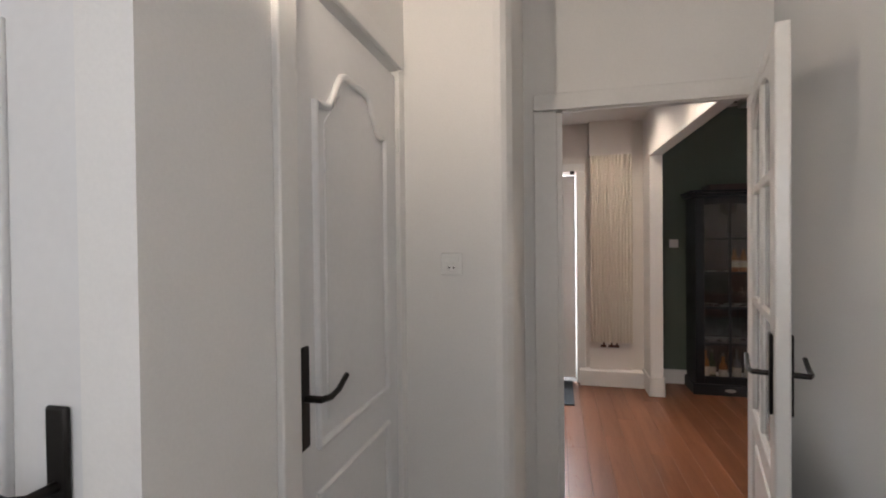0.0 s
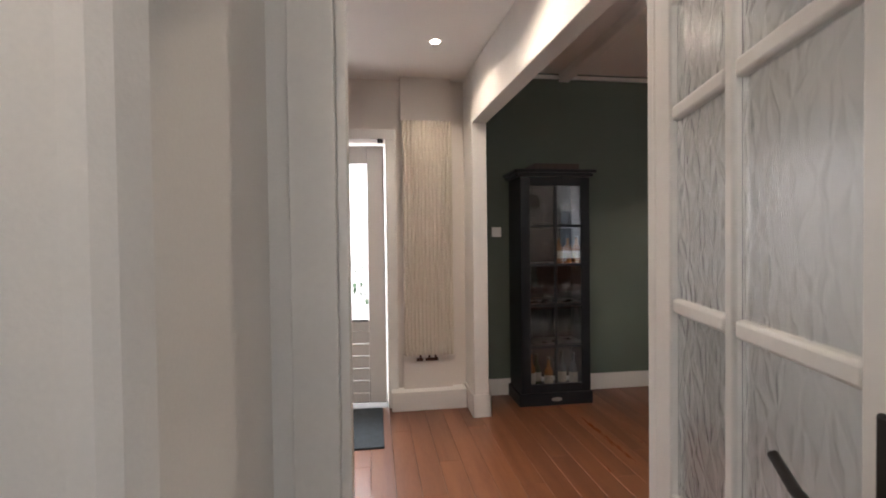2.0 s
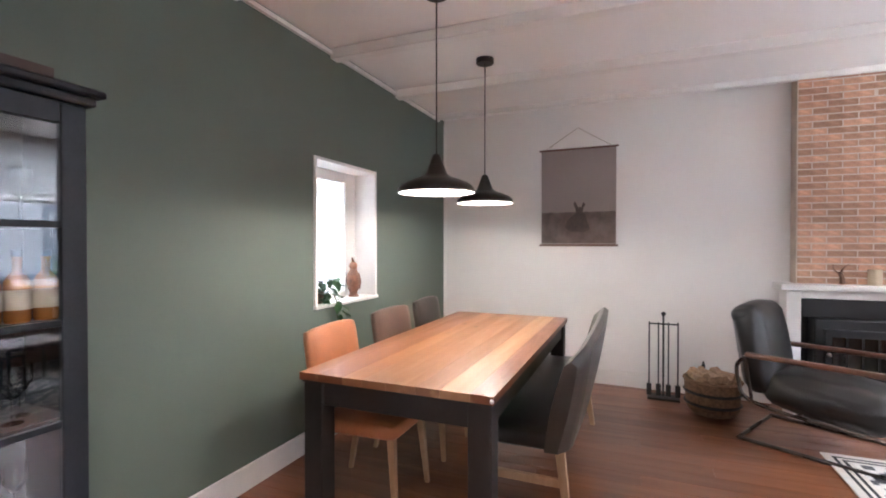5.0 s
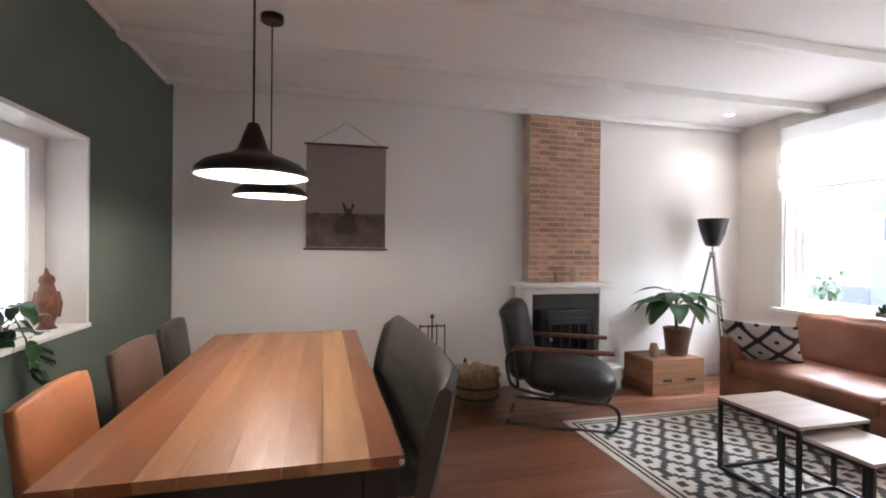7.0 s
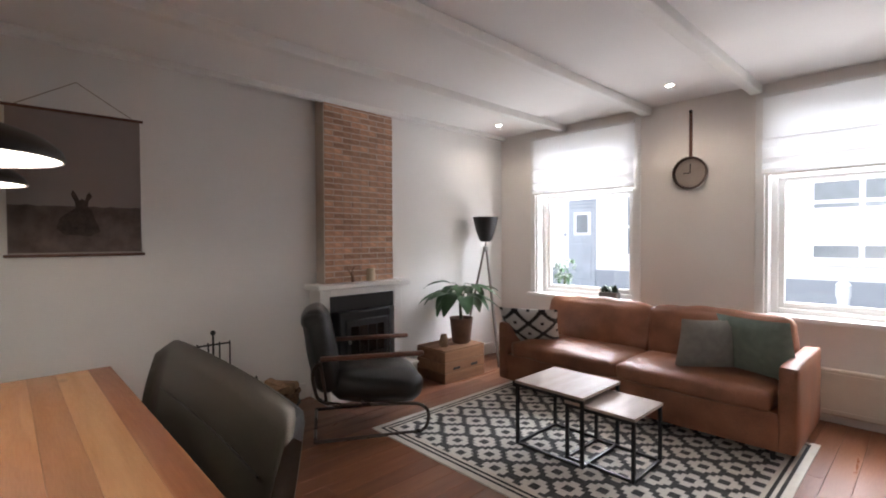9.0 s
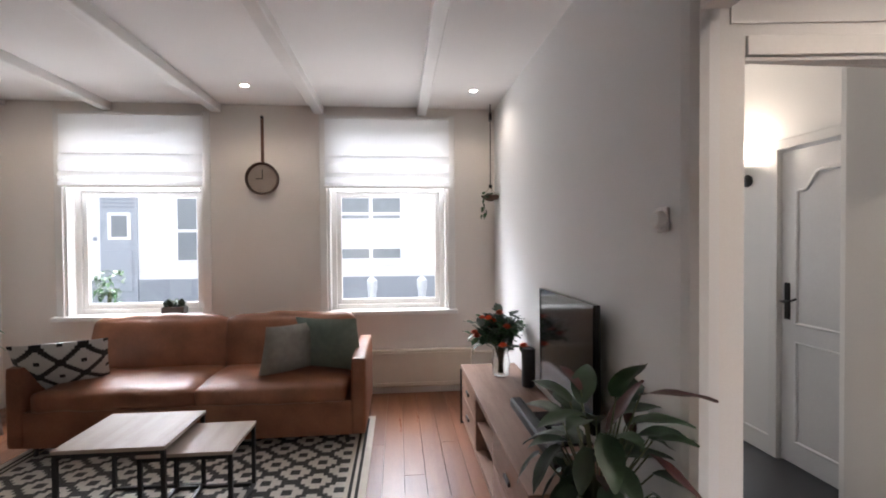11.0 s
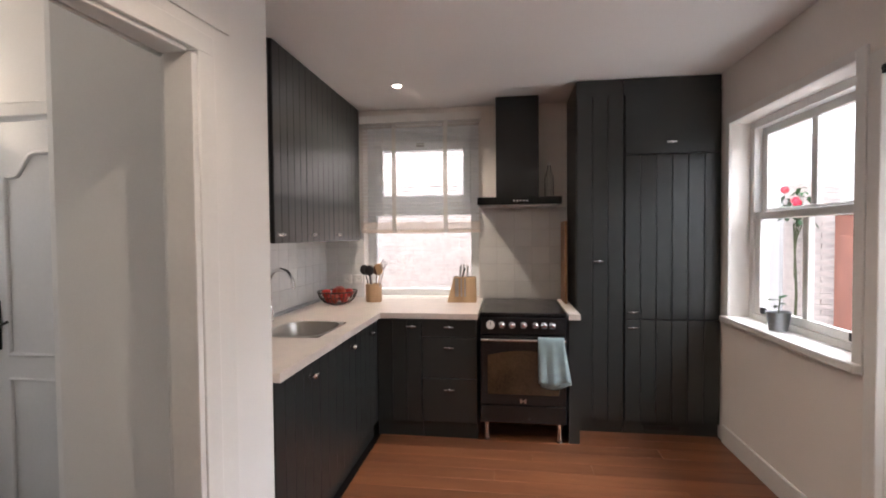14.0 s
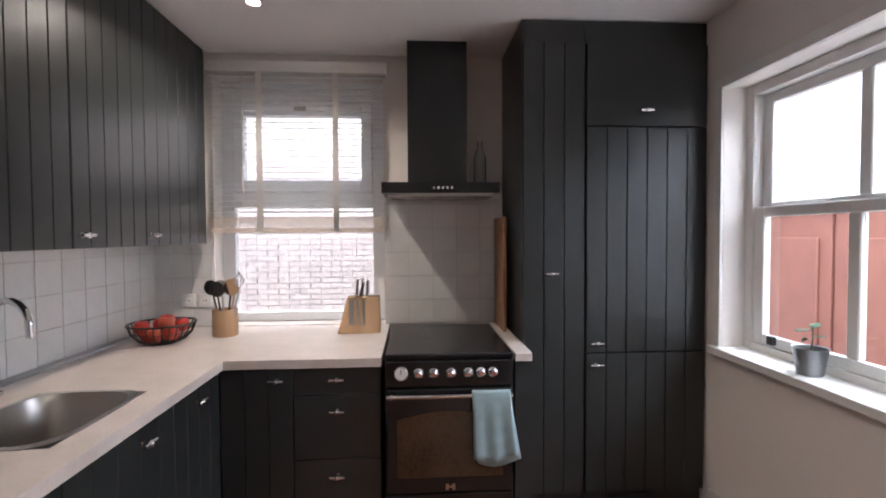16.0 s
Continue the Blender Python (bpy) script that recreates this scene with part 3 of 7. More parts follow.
fixed("baseboard_hall", S().box(-0.579, 2.10, 0, -0.564, 2.66, 0.13).box(-0.96, 2.013, 0, -0.62, 2.029, 0.13).prism([(-0.62, 2.013), (-0.605, 2.018), (-0.580, 2.04), (-0.564, 2.10), (-0.579, 2.10), (-0.597, 2.05), (-0.62, 2.030)], 0, 0.13).box(-0.979, 0.87, 0, -0.964, 1.20, 0.13).box(0.482, -0.4, 0, 0.499, 1.8, 0.13), gloss_white, "white hall skirting board", category="baseboard")

# floors: boards run north to south
floor = fixed("floor", S().box(0.50, -0.72, -0.14, 5.75, 5.68, -0.022).box(-3.47, 2.06, -0.14, 0.43, 5.68, -0.022), table_dark, "red-brown varnished floorboards", category="floor")
fixed("floor_hall", S().box(-2.3, -0.72, -0.14, 0.50, 2.06, -0.002).box(-0.61, 2.06, -0.14, 0.43, 2.71, -0.002), slate, "dark slate-coloured hall floor", category="floor")
fixed("threshold", S().box(-0.42, 2.70, -0.02, 0.425, 2.80, 0.006), plank_wood, "wooden door threshold", 0.003)

# reveals, casings, doorway trim
fixed("trim_doorway_kitchen", slip(slip(S(), -0.49, -0.42, 0, 2.06, 0, 0.014), -0.49, 0.40, 2.06, 2.125, 0, 0.010), gloss_white, "white door casing", 0.004)
fixed("trim_doorway_hall", S().box(-0.53, 2.660, 0, -0.42, 2.679, 2.05).box(0.398, 2.642, 0, 0.498, 2.659, 2.05).box(-0.53, 2.645, 2.05, 0.498, 2.659, 2.13), gloss_white, "white door casing on the hall side", 0.004)
fixed("door_frame", S().box(-0.42, 2.69, 0, -0.394, 2.79, 2.045).prism([(-0.394, 2.69), (0.40, 2.662), (0.40, 2.684), (-0.394, 2.775)], 2.045, 2.06), gloss_white, "white rebated door frame", 0.003)
fixed("trim_panel_line", slip(slip(S(), -0.575, 0.45, 2.165, 2.173, 0, 0.007), 0.445, 0.45, 2.173, KC, 0, 0.007), gloss_white, "thin white moulding above the doorway")
fixed("trim_toilet_door", S().box(-0.98, 1.18, 0, -0.962, 1.25, 2.05).box(-0.98, 1.18, 2.05, -0.962, 1.97, 2.11), gloss_white, "white casing of the toilet door", 0.004)
fixed("trim_back_door", S().box(-1.22, 5.215, 0, -1.15, 5.25, 2.12).box(-0.24, 5.215, 0, -0.16, 5.25, 2.12).box(-1.22, 5.215, 2.12, -0.16, 5.25, 2.20), gloss_white, "white casing of the garden door", 0.005)
fixed("trim_window_kitchen", S().box(-2.53, 5.235, 0.86, -2.48, 5.25, 2.26).box(-1.32, 5.235, 0.86, -1.26, 5.25, 2.26).box(-2.48, 5.235, 2.21, -1.32, 5.25, 2.26), gloss_white, "white window architrave", 0.004)
fixed("sill_kitchen", S().box(-2.53, 5.20, 0.865, -1.26, 5.372, 0.905), gloss_white, "white kitchen window sill", 0.006, category="window sill")
fixed("sill_green_wall", S().box(2.96, 5.355, 0.925, 3.775, 5.56, 0.949), gloss_white, "white painted window ledge", 0.003, category="window sill")
fixed("trim_green_window", S().box(2.966, 5.365, 0.944, 2.99, 5.60, 1.964).box(3.745, 5.365, 0.944, 3.769, 5.60, 1.964).box(2.99, 5.365, 1.94, 3.745, 5.60, 1.964), gloss_white, "white lining of the window opening", 0.003)
for n, (a, b) in (("sill_street_one", W1), ("sill_street_two", W2)):
    fixed(n, S().box(a - 0.09, -0.54, SILL - 0.035, b + 0.09, -0.35, SILL + 0.005), gloss_white, "white window sill above the sofa", 0.006, category="window sill")


def street_window(name, a, b):
    w = thing(name, 0, 0, 0, 0, "tall white wooden street window with a clear lower pane", "window")
    tagged(w, kind="structure")
    f = S().box(a, -0.62, SILL, a + 0.07, -0.54, WTOP).box(b - 0.07, -0.62, SILL, b, -0.54, WTOP)
    f.box(a + 0.07, -0.62, WTOP - 0.07, b - 0.07, -0.54, WTOP).box(a + 0.07, -0.62, SILL, b - 0.07, -0.54, SILL + 0.05)
    part("window_frame", f, gloss_white, w, bevel=0.006)
    part("transom", S().box(a + 0.07, -0.625, 1.95, b - 0.07, -0.535, 2.03), gloss_white, w, bevel=0.005)
    part("sash", S().box(a + 0.07, -0.60, SILL + 0.05, a + 0.115, -0.56, 1.95).box(b - 0.115, -0.60, SILL + 0.05, b - 0.07, -0.56, 1.95)
         .box(a + 0.115, -0.60, 1.90, b - 0.115, -0.56, 1.95).box(a + 0.115, -0.60, SILL + 0.05, b - 0.115, -0.56, SILL + 0.10), gloss_white, w, bevel=0.004)
    for z0, z1 in ((SILL + 0.10, 1.90), (2.03, WTOP - 0.07)):
        pane = part("pane", S().box(a + 0.09, -0.584, z0, b - 0.09, -0.578, z1), clear, w)
        pane.visible_shadow = False
    part("lining", S().box(a - 0.001, -0.54, SILL, a + 0.022, -0.425, WTOP).box(b - 0.022, -0.54, SILL, b + 0.001, -0.425, WTOP), gloss_white, w)
    part("window_casing", S().box(a - 0.07, -0.42, SILL, a - 0.002, -0.402, WTOP + 0.06).box(b + 0.002, -0.42, SILL, b + 0.07, -0.402, WTOP + 0.06), gloss_white, w, bevel=0.004)


street_window("window_1", *W1)
street_window("window_2", *W2)


def kitchen_sash():
    w = tagged(thing("window_3", 0, 0, 0, 0, "white wooden sash window to the garden", "window"), kind="structure")
    a, b, z0, z1, mid, cx = -2.48, -1.32, 0.90, 2.21, 1.58, -1.90
    part("window_frame", S().box(a, 5.37, z0, a + 0.05, 5.47, z1).box(b - 0.05, 5.37, z0, b, 5.47, z1).box(a + 0.05, 5.37, z1 - 0.05, b - 0.05, 5.47, z1).box(a + 0.05, 5.37, z0, b - 0.05, 5.47, z0 + 0.04), gloss_white, w, bevel=0.005)
    for name, y, lo, hi in (("upper_sash", 5.42, mid, z1 - 0.05), ("lower_sash", 5.38, z0 + 0.04, mid + 0.03)):
        s = S().box(a + 0.05, y, lo, a + 0.11, y + 0.036, hi).box(b - 0.11, y, lo, b - 0.05, y + 0.036, hi)
        s.box(a + 0.11, y, hi - 0.05, b - 0.11, y + 0.036, hi).box(a + 0.11, y, lo, b - 0.11, y + 0.036, lo + 0.05)
        s.box(cx - 0.026, y, lo + 0.05, cx + 0.026, y + 0.036, hi - 0.05)
        sash = part(name, s, gloss_white, w, bevel=0.006)
        for u, v in ((a + 0.11, cx - 0.026), (cx + 0.026, b - 0.11)):
            p = part("pane", S().box(u, y + 0.016, lo + 0.05, v, y + 0.021, hi - 0.05), clear, sash)
            p.visible_shadow = False
    for x in (a + 0.17, b - 0.20):
        part("sash_lift", S().box(x, 5.355, z0 + 0.055, x + 0.035, 5.379, z0 + 0.095), black_metal, w, "black metal sash lift", bevel=0.003)


def west_window():
    w = tagged(thing("window_4", 0, 0, 0, 0, "white plastic kitchen window behind a slatted blind", "window"), kind="structure")
    a, b, z0, z1 = 2.457, 3.50, 0.925, 2.47
    x0, x1 = -3.36, -3.30
    part("window_frame", S().box(x0, a, z0, x1, a + 0.08, z1).box(x0, b - 0.08, z0, x1, b, z1).box(x0, a + 0.08, z1 - 0.13, x1, b - 0.08, z1)
         .box(x0, a + 0.08, z0, x1, b - 0.08, z0 + 0.06).box(x0, a + 0.08, 1.66, x1, b - 0.08, 1.76), upvc, w, bevel=0.005)
    part("casement", S().box(-3.345, a + 0.08, 1.76, -3.275, a + 0.15, z1 - 0.13).box(-3.345, b - 0.15, 1.76, -3.275, b - 0.08, z1 - 0.13)
         .box(-3.345, a + 0.15, z1 - 0.22, -3.275, b - 0.15, z1 - 0.13).box(-3.345, a + 0.15, 1.76, -3.275, b - 0.15, 1.84), upvc, w, bevel=0.006)
    part("latch", S().box(-3.275, 2.93, z1 - 0.19, -3.255, 3.0, z1 - 0.155), steel, w, "grey metal window latch")
    for lo, hi, s in ((z0 + 0.06, 1.66, 0.08), (1.84, z1 - 0.22, 0.15)):
        p = part("pane", S().box(-3.332, a + s, lo, -3.326, b - s, hi), clear, w)
        p.visible_shadow = False
    part("sill_board", S().box(-3.30, a, 0.905, -3.168, b, 0.9235), worktop_m, w)


kitchen_sash()
west_window()
hw = tagged(thing("window_5", 0, 0, 0, 0, "white hall window to the street", "window"), kind="structure")
part("window_frame", S().box(-1.9, -0.6, 0.95, -1.84, -0.52, 2.3).box(-1.21, -0.6, 0.95, -1.15, -0.52, 2.3).box(-1.84, -0.6, 2.24, -1.21, -0.52, 2.3).box(-1.84, -0.6, 0.95, -1.21, -0.52, 1.01), gloss_white, hw)
part("pane", S().box(-1.84, -0.565, 1.01, -1.21, -0.56, 2.24), frost, hw, "frosted glass")
gw = tagged(thing("window_6", 0, 0, 0, 0, "small white window with a pale blind, set deep in the green wall", "window"), kind="structure")
part("window_frame", S().box(2.99, 5.56, 0.944, 3.05, 5.61, 1.94).box(3.60, 5.56, 0.944, 3.745, 5.61, 1.94).box(3.05, 5.56, 1.86, 3.60, 5.61, 1.94).box(3.05, 5.56, 0.944, 3.60, 5.61, 0.99), gloss_white, gw, bevel=0.005)
part("pane", S().box(3.05, 5.58, 0.99, 3.60, 5.586, 1.86), frost, gw, "white translucent pane")


# ---- doors ----
def lever(parent, x, y, z, side, out):
    """A back plate and a curved lever. out: which way it stands off along y; side: which way it points along x."""
    h = part("door_handle", S().box(x - 0.021, y, z - 0.12, x + 0.021, y + out * 0.010, z + 0.12), iron_black, parent, "dark bronze door handle on a long plate", bevel=0.008)
    pts = [(x, y, z), (x, y + out * 0.05, z), (x + side * 0.03, y + out * 0.058, z - 0.002), (x + side * 0.07, y + out * 0.058, z + 0.004), (x + side * 0.12, y + out * 0.056, z + 0.026)]
    part("lever", S().tube(pts, 0.009, 10, 0.007), iron_black, h, smooth=50)
    return h


def panel_door(name, m, w, label, hand, edge=0.12):
    """A moulded white door with an arched upper panel; local x along the leaf, its face towards -y."""
    d = tagged(new(name), label, "door", "", "structure")
    d.matrix_basis = m
    part("leaf", S().box(0, 0, 0.01, w, 0.04, 2.03), door_white, d, bevel=0.003)
    a, b = edge, w - edge

    def ring(pts, closed=True):
        pts = [(x, -0.003, z) for x, z in pts]
        return S().tube(pts + [pts[0]] if closed else pts, 0.011, 8)

    arch = []
    for i in range(21):
        u = i / 20
        x = a + (b - a) * u
        k = min(1, max(0, (min(u, 1 - u) - 0.12) / 0.22))
        arch.append((x, 1.77 + 0.11 * (3 * k * k - 2 * k ** 3)))
    part("upper_panel_moulding", ring([(a, 0.92), *arch, (b, 0.92)]), door_white, d, smooth=50)
    part("lower_panel_moulding", ring([(a, 0.16), (a, 0.80), (b, 0.80), (b, 0.16)]), door_white, d, smooth=50)
    part("upper_panel", S().prism([(x, z) for x, z in [(a + 0.05, 0.97), (b - 0.05, 0.97), (b - 0.05, 1.73), ((a + b) / 2 + 0.1, 1.82), ((a + b) / 2 - 0.1, 1.82), (a + 0.05, 1.73)]], -0.004, 0.0, Matrix(((1, 0, 0, 0), (0, 0, 1, 0), (0, 1, 0, 0), (0, 0, 0, 1)))), door_white, d)
    lever(d, 0.05 if hand > 0 else w - 0.05, 0.0, 1.06, hand, -1)
    for z in (0.25, 1.75):
        x = w if hand > 0 else 0
        part("hinge", S().box(x - 0.008, -0.012, z, x + 0.008, -0.001, z + 0.09), gloss_white, d, bevel=0.003)
    return d


# toilet door faces east; closet door faces south
panel_door("door_1", pose(-0.995, 1.255, 0, 0, 0, 90), 0.71, "white moulded hall door with an arched panel", 1)
panel_door("door_2", pose(-1.783, 0.877, 0, 0, 0, 0), 0.69, "white moulded closet door in the hall", -1, 0.155)
fd = tagged(thing("door_3", -0.55, -0.60, 0, 0, "closed white front door", "door"), kind="structure")
part("leaf", S().box(0, 0, 0, 0.88, 0.05, 2.1), door_white, fd, bevel=0.004)
part("panel", S().box(0.12, 0.05, 0.2, 0.76, 0.062, 0.9), door_white, fd, bevel=0.01)
# Out of view; glazing added to give the hall fill lamp a source.
part("pane", S().box(0.16, 0.051, 1.05, 0.72, 0.058, 1.9), frost, fd, "unseen frosted pane, added to go with the hall fill")


def glazed_door():
    """The hall door stands open into the hall; local x from the hinge to the free edge, thickness along y."""
    d = tagged(thing("door_4", 0.394, 2.640, 0, 255.0, "open white glazed hall door with figured glass panes", "door"), kind="structure")
    w, t = 0.80, 0.04
    xs = [0.105, 0.365, 0.40, 0.66]
    s = S().box(0, 0, 0.01, 0.105, t, 2.04).box(w - 0.105, 0, 0.01, w, t, 2.04).box(0.105, 0, 0.01, w - 0.105, t, 0.24).box(0.105, 0, 1.985, w - 0.105, t, 2.04)
    part("leaf_frame", s, gloss_white, d, bevel=0.006)
    rows = [0.71, 1.165, 1.62, 1.985]
    part("lower_panel", S().box(0.105, 0.012, 0.24, w - 0.105, 0.028, 0.63).box(0.105, 0, 0.63, w - 0.105, t, 0.71).box(0.16, 0.004, 0.29, w - 0.16, 0.036, 0.58), gloss_white, d, bevel=0.005)
    part("glazing_bar", S().box(0.365, 0.003, 0.71, 0.40, t - 0.003, 1.985), gloss_white, d, bevel=0.008)
    for z in rows[1:3]:
        part("glazing_bar", S().box(0.105, 0.004, z - 0.018, 0.364, t - 0.004, z + 0.018).box(0.401, 0.004, z - 0.018, w - 0.105, t - 0.004, z + 0.018), gloss_white, d, bevel=0.008)
    curve = S()
    low = []
    for k in range(25):
        u = k / 24
        low.append((0.105 + (w - 0.21) * u, 1.975 - 0.10 * abs(2 * u - 1) ** 2.4))
    curve.prism(low + [(w - 0.105, 1.986), (0.105, 1.986)], 0.004, t - 0.004, Matrix(((1, 0, 0, 0), (0, 0, 1, 0), (0, 1, 0, 0), (0, 0, 0, 1))))
    part("arched_rail", curve, gloss_white, d)
    for lo, hi in zip(rows, rows[1:]):
        for a, b in ((0.105, 0.365), (0.40, 0.695)):
            p = part("pane", S().box(a, 0.017, lo + 0.0, b, 0.023, hi), figured, d, "figured obscure glass")
            p.visible_shadow = False
    lever(d, w - 0.05, t, 1.02, -1, 1)
    lever(d, w - 0.05, 0.0, 1.02, -1, -1)


glazed_door()


def garden_door():
    """Hinged on its east side, a hand's width ajar outwards; local x from the hinge to the west."""
    d = tagged(thing("door_5", -0.255, 5.30, 0.02, 173.5, "white garden door with a large clear pane, standing ajar", "door"), kind="structure")
    w = 0.86
    part("leaf_frame", S().box(0, -0.045, 0.0, 0.135, 0, 2.07).box(w - 0.135, -0.045, 0, w, 0, 2.07).box(0.135, -0.045, 1.93, w - 0.135, 0, 2.07).box(0.135, -0.045, 0.58, w - 0.135, 0, 0.66).box(0.135, -0.045, 0, w - 0.135, 0, 0.08), door_white, d, bevel=0.006)
    for k in range(5):
        part("board", S().box(0.135, -0.035, 0.082 + k * 0.1, w - 0.135, -0.008, 0.176 + k * 0.1), door_white, d, bevel=0.006)
    p = part("pane", S().box(0.13, -0.026, 0.66, w - 0.13, -0.020, 1.93), clear, d)
    p.visible_shadow = False
    part("glazing_bead", S().box(0.135, -0.002, 0.66, w - 0.135, 0.008, 0.675), chrome, d, "bright metal sill strip")
    h = part("door_handle", S().box(w - 0.085, 0, 0.93, w - 0.052, 0.008, 1.16), steel, d, "steel door handle", bevel=0.003)
    part("lever", S().tube([(w - 0.068, 0.005, 1.08), (w - 0.068, 0.05, 1.08), (w - 0.10, 0.055, 1.08), (w - 0.18, 0.055, 1.082)], 0.009), steel, h, smooth=50)


garden_door()
for x in (-1.10, -0.68, -0.28):
    single("sash_catch", S().box(x - 0.022, 5.195, 2.09, x + 0.022, 5.215, 2.125).box(x - 0.010, 5.185, 2.10, x + 0.010, 5.195, 2.115), black_metal, "small black catch on the garden door casing", "catch", group="door catches", bevel=0.003)


# ---- living room ----
def dining_table():
    x0, x1, y0, y1, top = 2.14, 4.25, 3.885, 4.82, 0.775
    t = thing("dining_table", (x0 + x1) / 2, (y0 + y1) / 2, 0, 0, "large dining table with a warm board top on a dark frame", "table")
    hx, hy = (x1 - x0) / 2, (y1 - y0) / 2
    widths = (0.10, 0.13, 0.11, 0.14, 0.12, 0.10, 0.13, 0.105)
    y = -hy
    top_part = part("tabletop", S().box(-hx + 0.01, -hy + 0.01, top - 0.045, hx - 0.01, hy - 0.01, top - 0.034), table_dark, t)
    boards = (table_red, table_pale, table_oak, table_oak, table_oak, table_oak, table_red, table_red)
    for w, grain in zip(widths, boards):
        part("board", S().box(-hx, y + 0.0006, top - 0.034, hx, y + w - 0.0006, top), grain, top_part)
        y += w
    for sx in (-1, 1):
        for sy in (-1, 1):
            cx, cy = sx * (hx - 0.065), sy * (hy - 0.065)
            part("leg", S().box(cx - 0.05, cy - 0.05, 0, cx + 0.05, cy + 0.05, top - 0.046), table_dark, t, bevel=0.004)
    for sy in (-1, 1):
        part("apron", S().box(-hx + 0.115, sy * (hy - 0.045) - 0.012, top - 0.15, hx - 0.115, sy * (hy - 0.045) + 0.012, top - 0.046), table_dark, t, bevel=0.003)
    for sx in (-1, 1):
        part("apron", S().box(sx * (hx - 0.045) - 0.012, -hy + 0.115, top - 0.15, sx * (hx - 0.045) + 0.012, hy - 0.115, top - 0.046), table_dark, t, bevel=0.003)
    part("corner_cap", S().ball(0.009, 12, 8, pose(-hx, -hy + 0.008, top - 0.02)), plate_white, t, "small white felt dot")


dining_table()


def leg_between(a, b, r0, r1, seg=4):
    return S().tube([a, ((a[0] + b[0]) / 2, (a[1] + b[1]) / 2, (a[2] + b[2]) / 2), b], r0, seg, r1)


def dining_chair(x, y, rz, leather, label):
    """A leather chair on pale wooden legs; the back is towards +y."""
    c = thing("dining_chair", x, y, 0, rz, label, "chair", "chairs at the dining table")
    part("seat", S().soft(0.46, 0.44, 0.09, 0.03, 0.012, 8, 0.004, pose(0, -0.02, 0.435)), leather, c, smooth=60)
    part("backrest", S().soft(0.47, 0.055, 0.42, 0.024, 0.012, 8, 0.004, pose(0, 0.245, 0.70, -9)), leather, c, smooth=60)
    part("back_piping", S().tube([(-0.215, 0.245, 0.50), (-0.22, 0.28, 0.84), (-0.19, 0.285, 0.876), (0.19, 0.285, 0.876), (0.22, 0.28, 0.84), (0.215, 0.245, 0.50)], 0.006, 6), leather, c, smooth=60)
    for sx in (-1, 1):
        part("leg", leg_between((sx * 0.18, -0.20, 0.40), (sx * 0.205, -0.235, 0.0), 0.026, 0.016), oak_leg, c)
        part("leg", leg_between((sx * 0.18, 0.19, 0.40), (sx * 0.205, 0.27, 0.0), 0.026, 0.016), oak_leg, c)
    return c


dining_chair(2.62, 4.71, 2, leather_orange, "orange-brown leather dining chair with pale wooden legs")
dining_chair(3.32, 4.72, -2, leather_brown, "worn brown leather dining chair with pale wooden legs")
dining_chair(3.98, 4.74, 1, leather_dark, "dark leather dining chair near the corner")


def dining_bench():
    b = thing("dining_bench", 3.40, 3.875, 0, 0, "long dark leather dining bench with a curved back and oak legs", "bench")
    L = 1.62
    part("seat", S().soft(L, 0.46, 0.10, 0.035, 0.012, 12, 0.004, pose(0, 0.06, 0.44)), leather_black, b, "black seat with a pale woven runner", smooth=60)
    # the back bows outwards and its ends turn in
    v, f, n = [], [], 36
    for i in range(n + 1):
        u = 2 * i / n - 1
        x = u * (L / 2 + 0.02)
        end = max(0, abs(u) - 0.86) / 0.14
        bow = -0.02 * (1 - u * u) + 0.05 * end * end
        top = 0.885 - 0.055 * end ** 2 - 0.02 * abs(u) ** 3
        prof = []
        for k in range(9):
            w = k / 8
            prof.append((-0.185 - 0.09 * w + bow, 0.40 + (top - 0.40) * w))
        outer = [(y - 0.03 - 0.008 * math.sin(math.pi * j / 8), z) for j, (y, z) in enumerate(prof)]
        inner = [(y + 0.03 + 0.014 * math.sin(math.pi * j / 8), z) for j, (y, z) in enumerate(prof)]
        loop = outer + [(prof[-1][0], prof[-1][1] + 0.022)] + inner[::-1]
        v += [(x, y, z) for y, z in loop]
    m = 19
    for i in range(n):
        for k in range(m):
            a, c = i * m + k, i * m + (k + 1) % m
            f.append((a, c, c + m, a + m))
    f += [tuple(range(m)), tuple(range(n * m + m - 1, n * m - 1, -1))]
    part("backrest", S().add(v, f), leather_dark, b, "olive-brown leather back with a seam", smooth=60)
    part("seam", S().tube([(x, -0.168 - 0.03 * (1 - (x / 0.83) ** 2), 0.66) for x in np.linspace(-0.66, 0.66, 14)], 0.005, 6), leather_black, b)
    for x in (-0.62, 0.62):
        s = 1 if x > 0 else -1
        for y0, y1 in ((-0.14, -0.20), (0.22, 0.27)):
            part("leg", leg_between((x, y0, 0.40), (x + s * 0.07, y1, 0.0), 0.034, 0.022), oak_leg, b)
        part("stretcher", S().box(x + s * 0.03 - 0.012, -0.17, 0.16, x + s * 0.03 + 0.012, 0.25, 0.20), oak_leg, b)
        part("rail", S().box(x - 0.02, -0.16, 0.362, x + 0.02, 0.24, 0.398), oak_leg, b)


dining_bench()


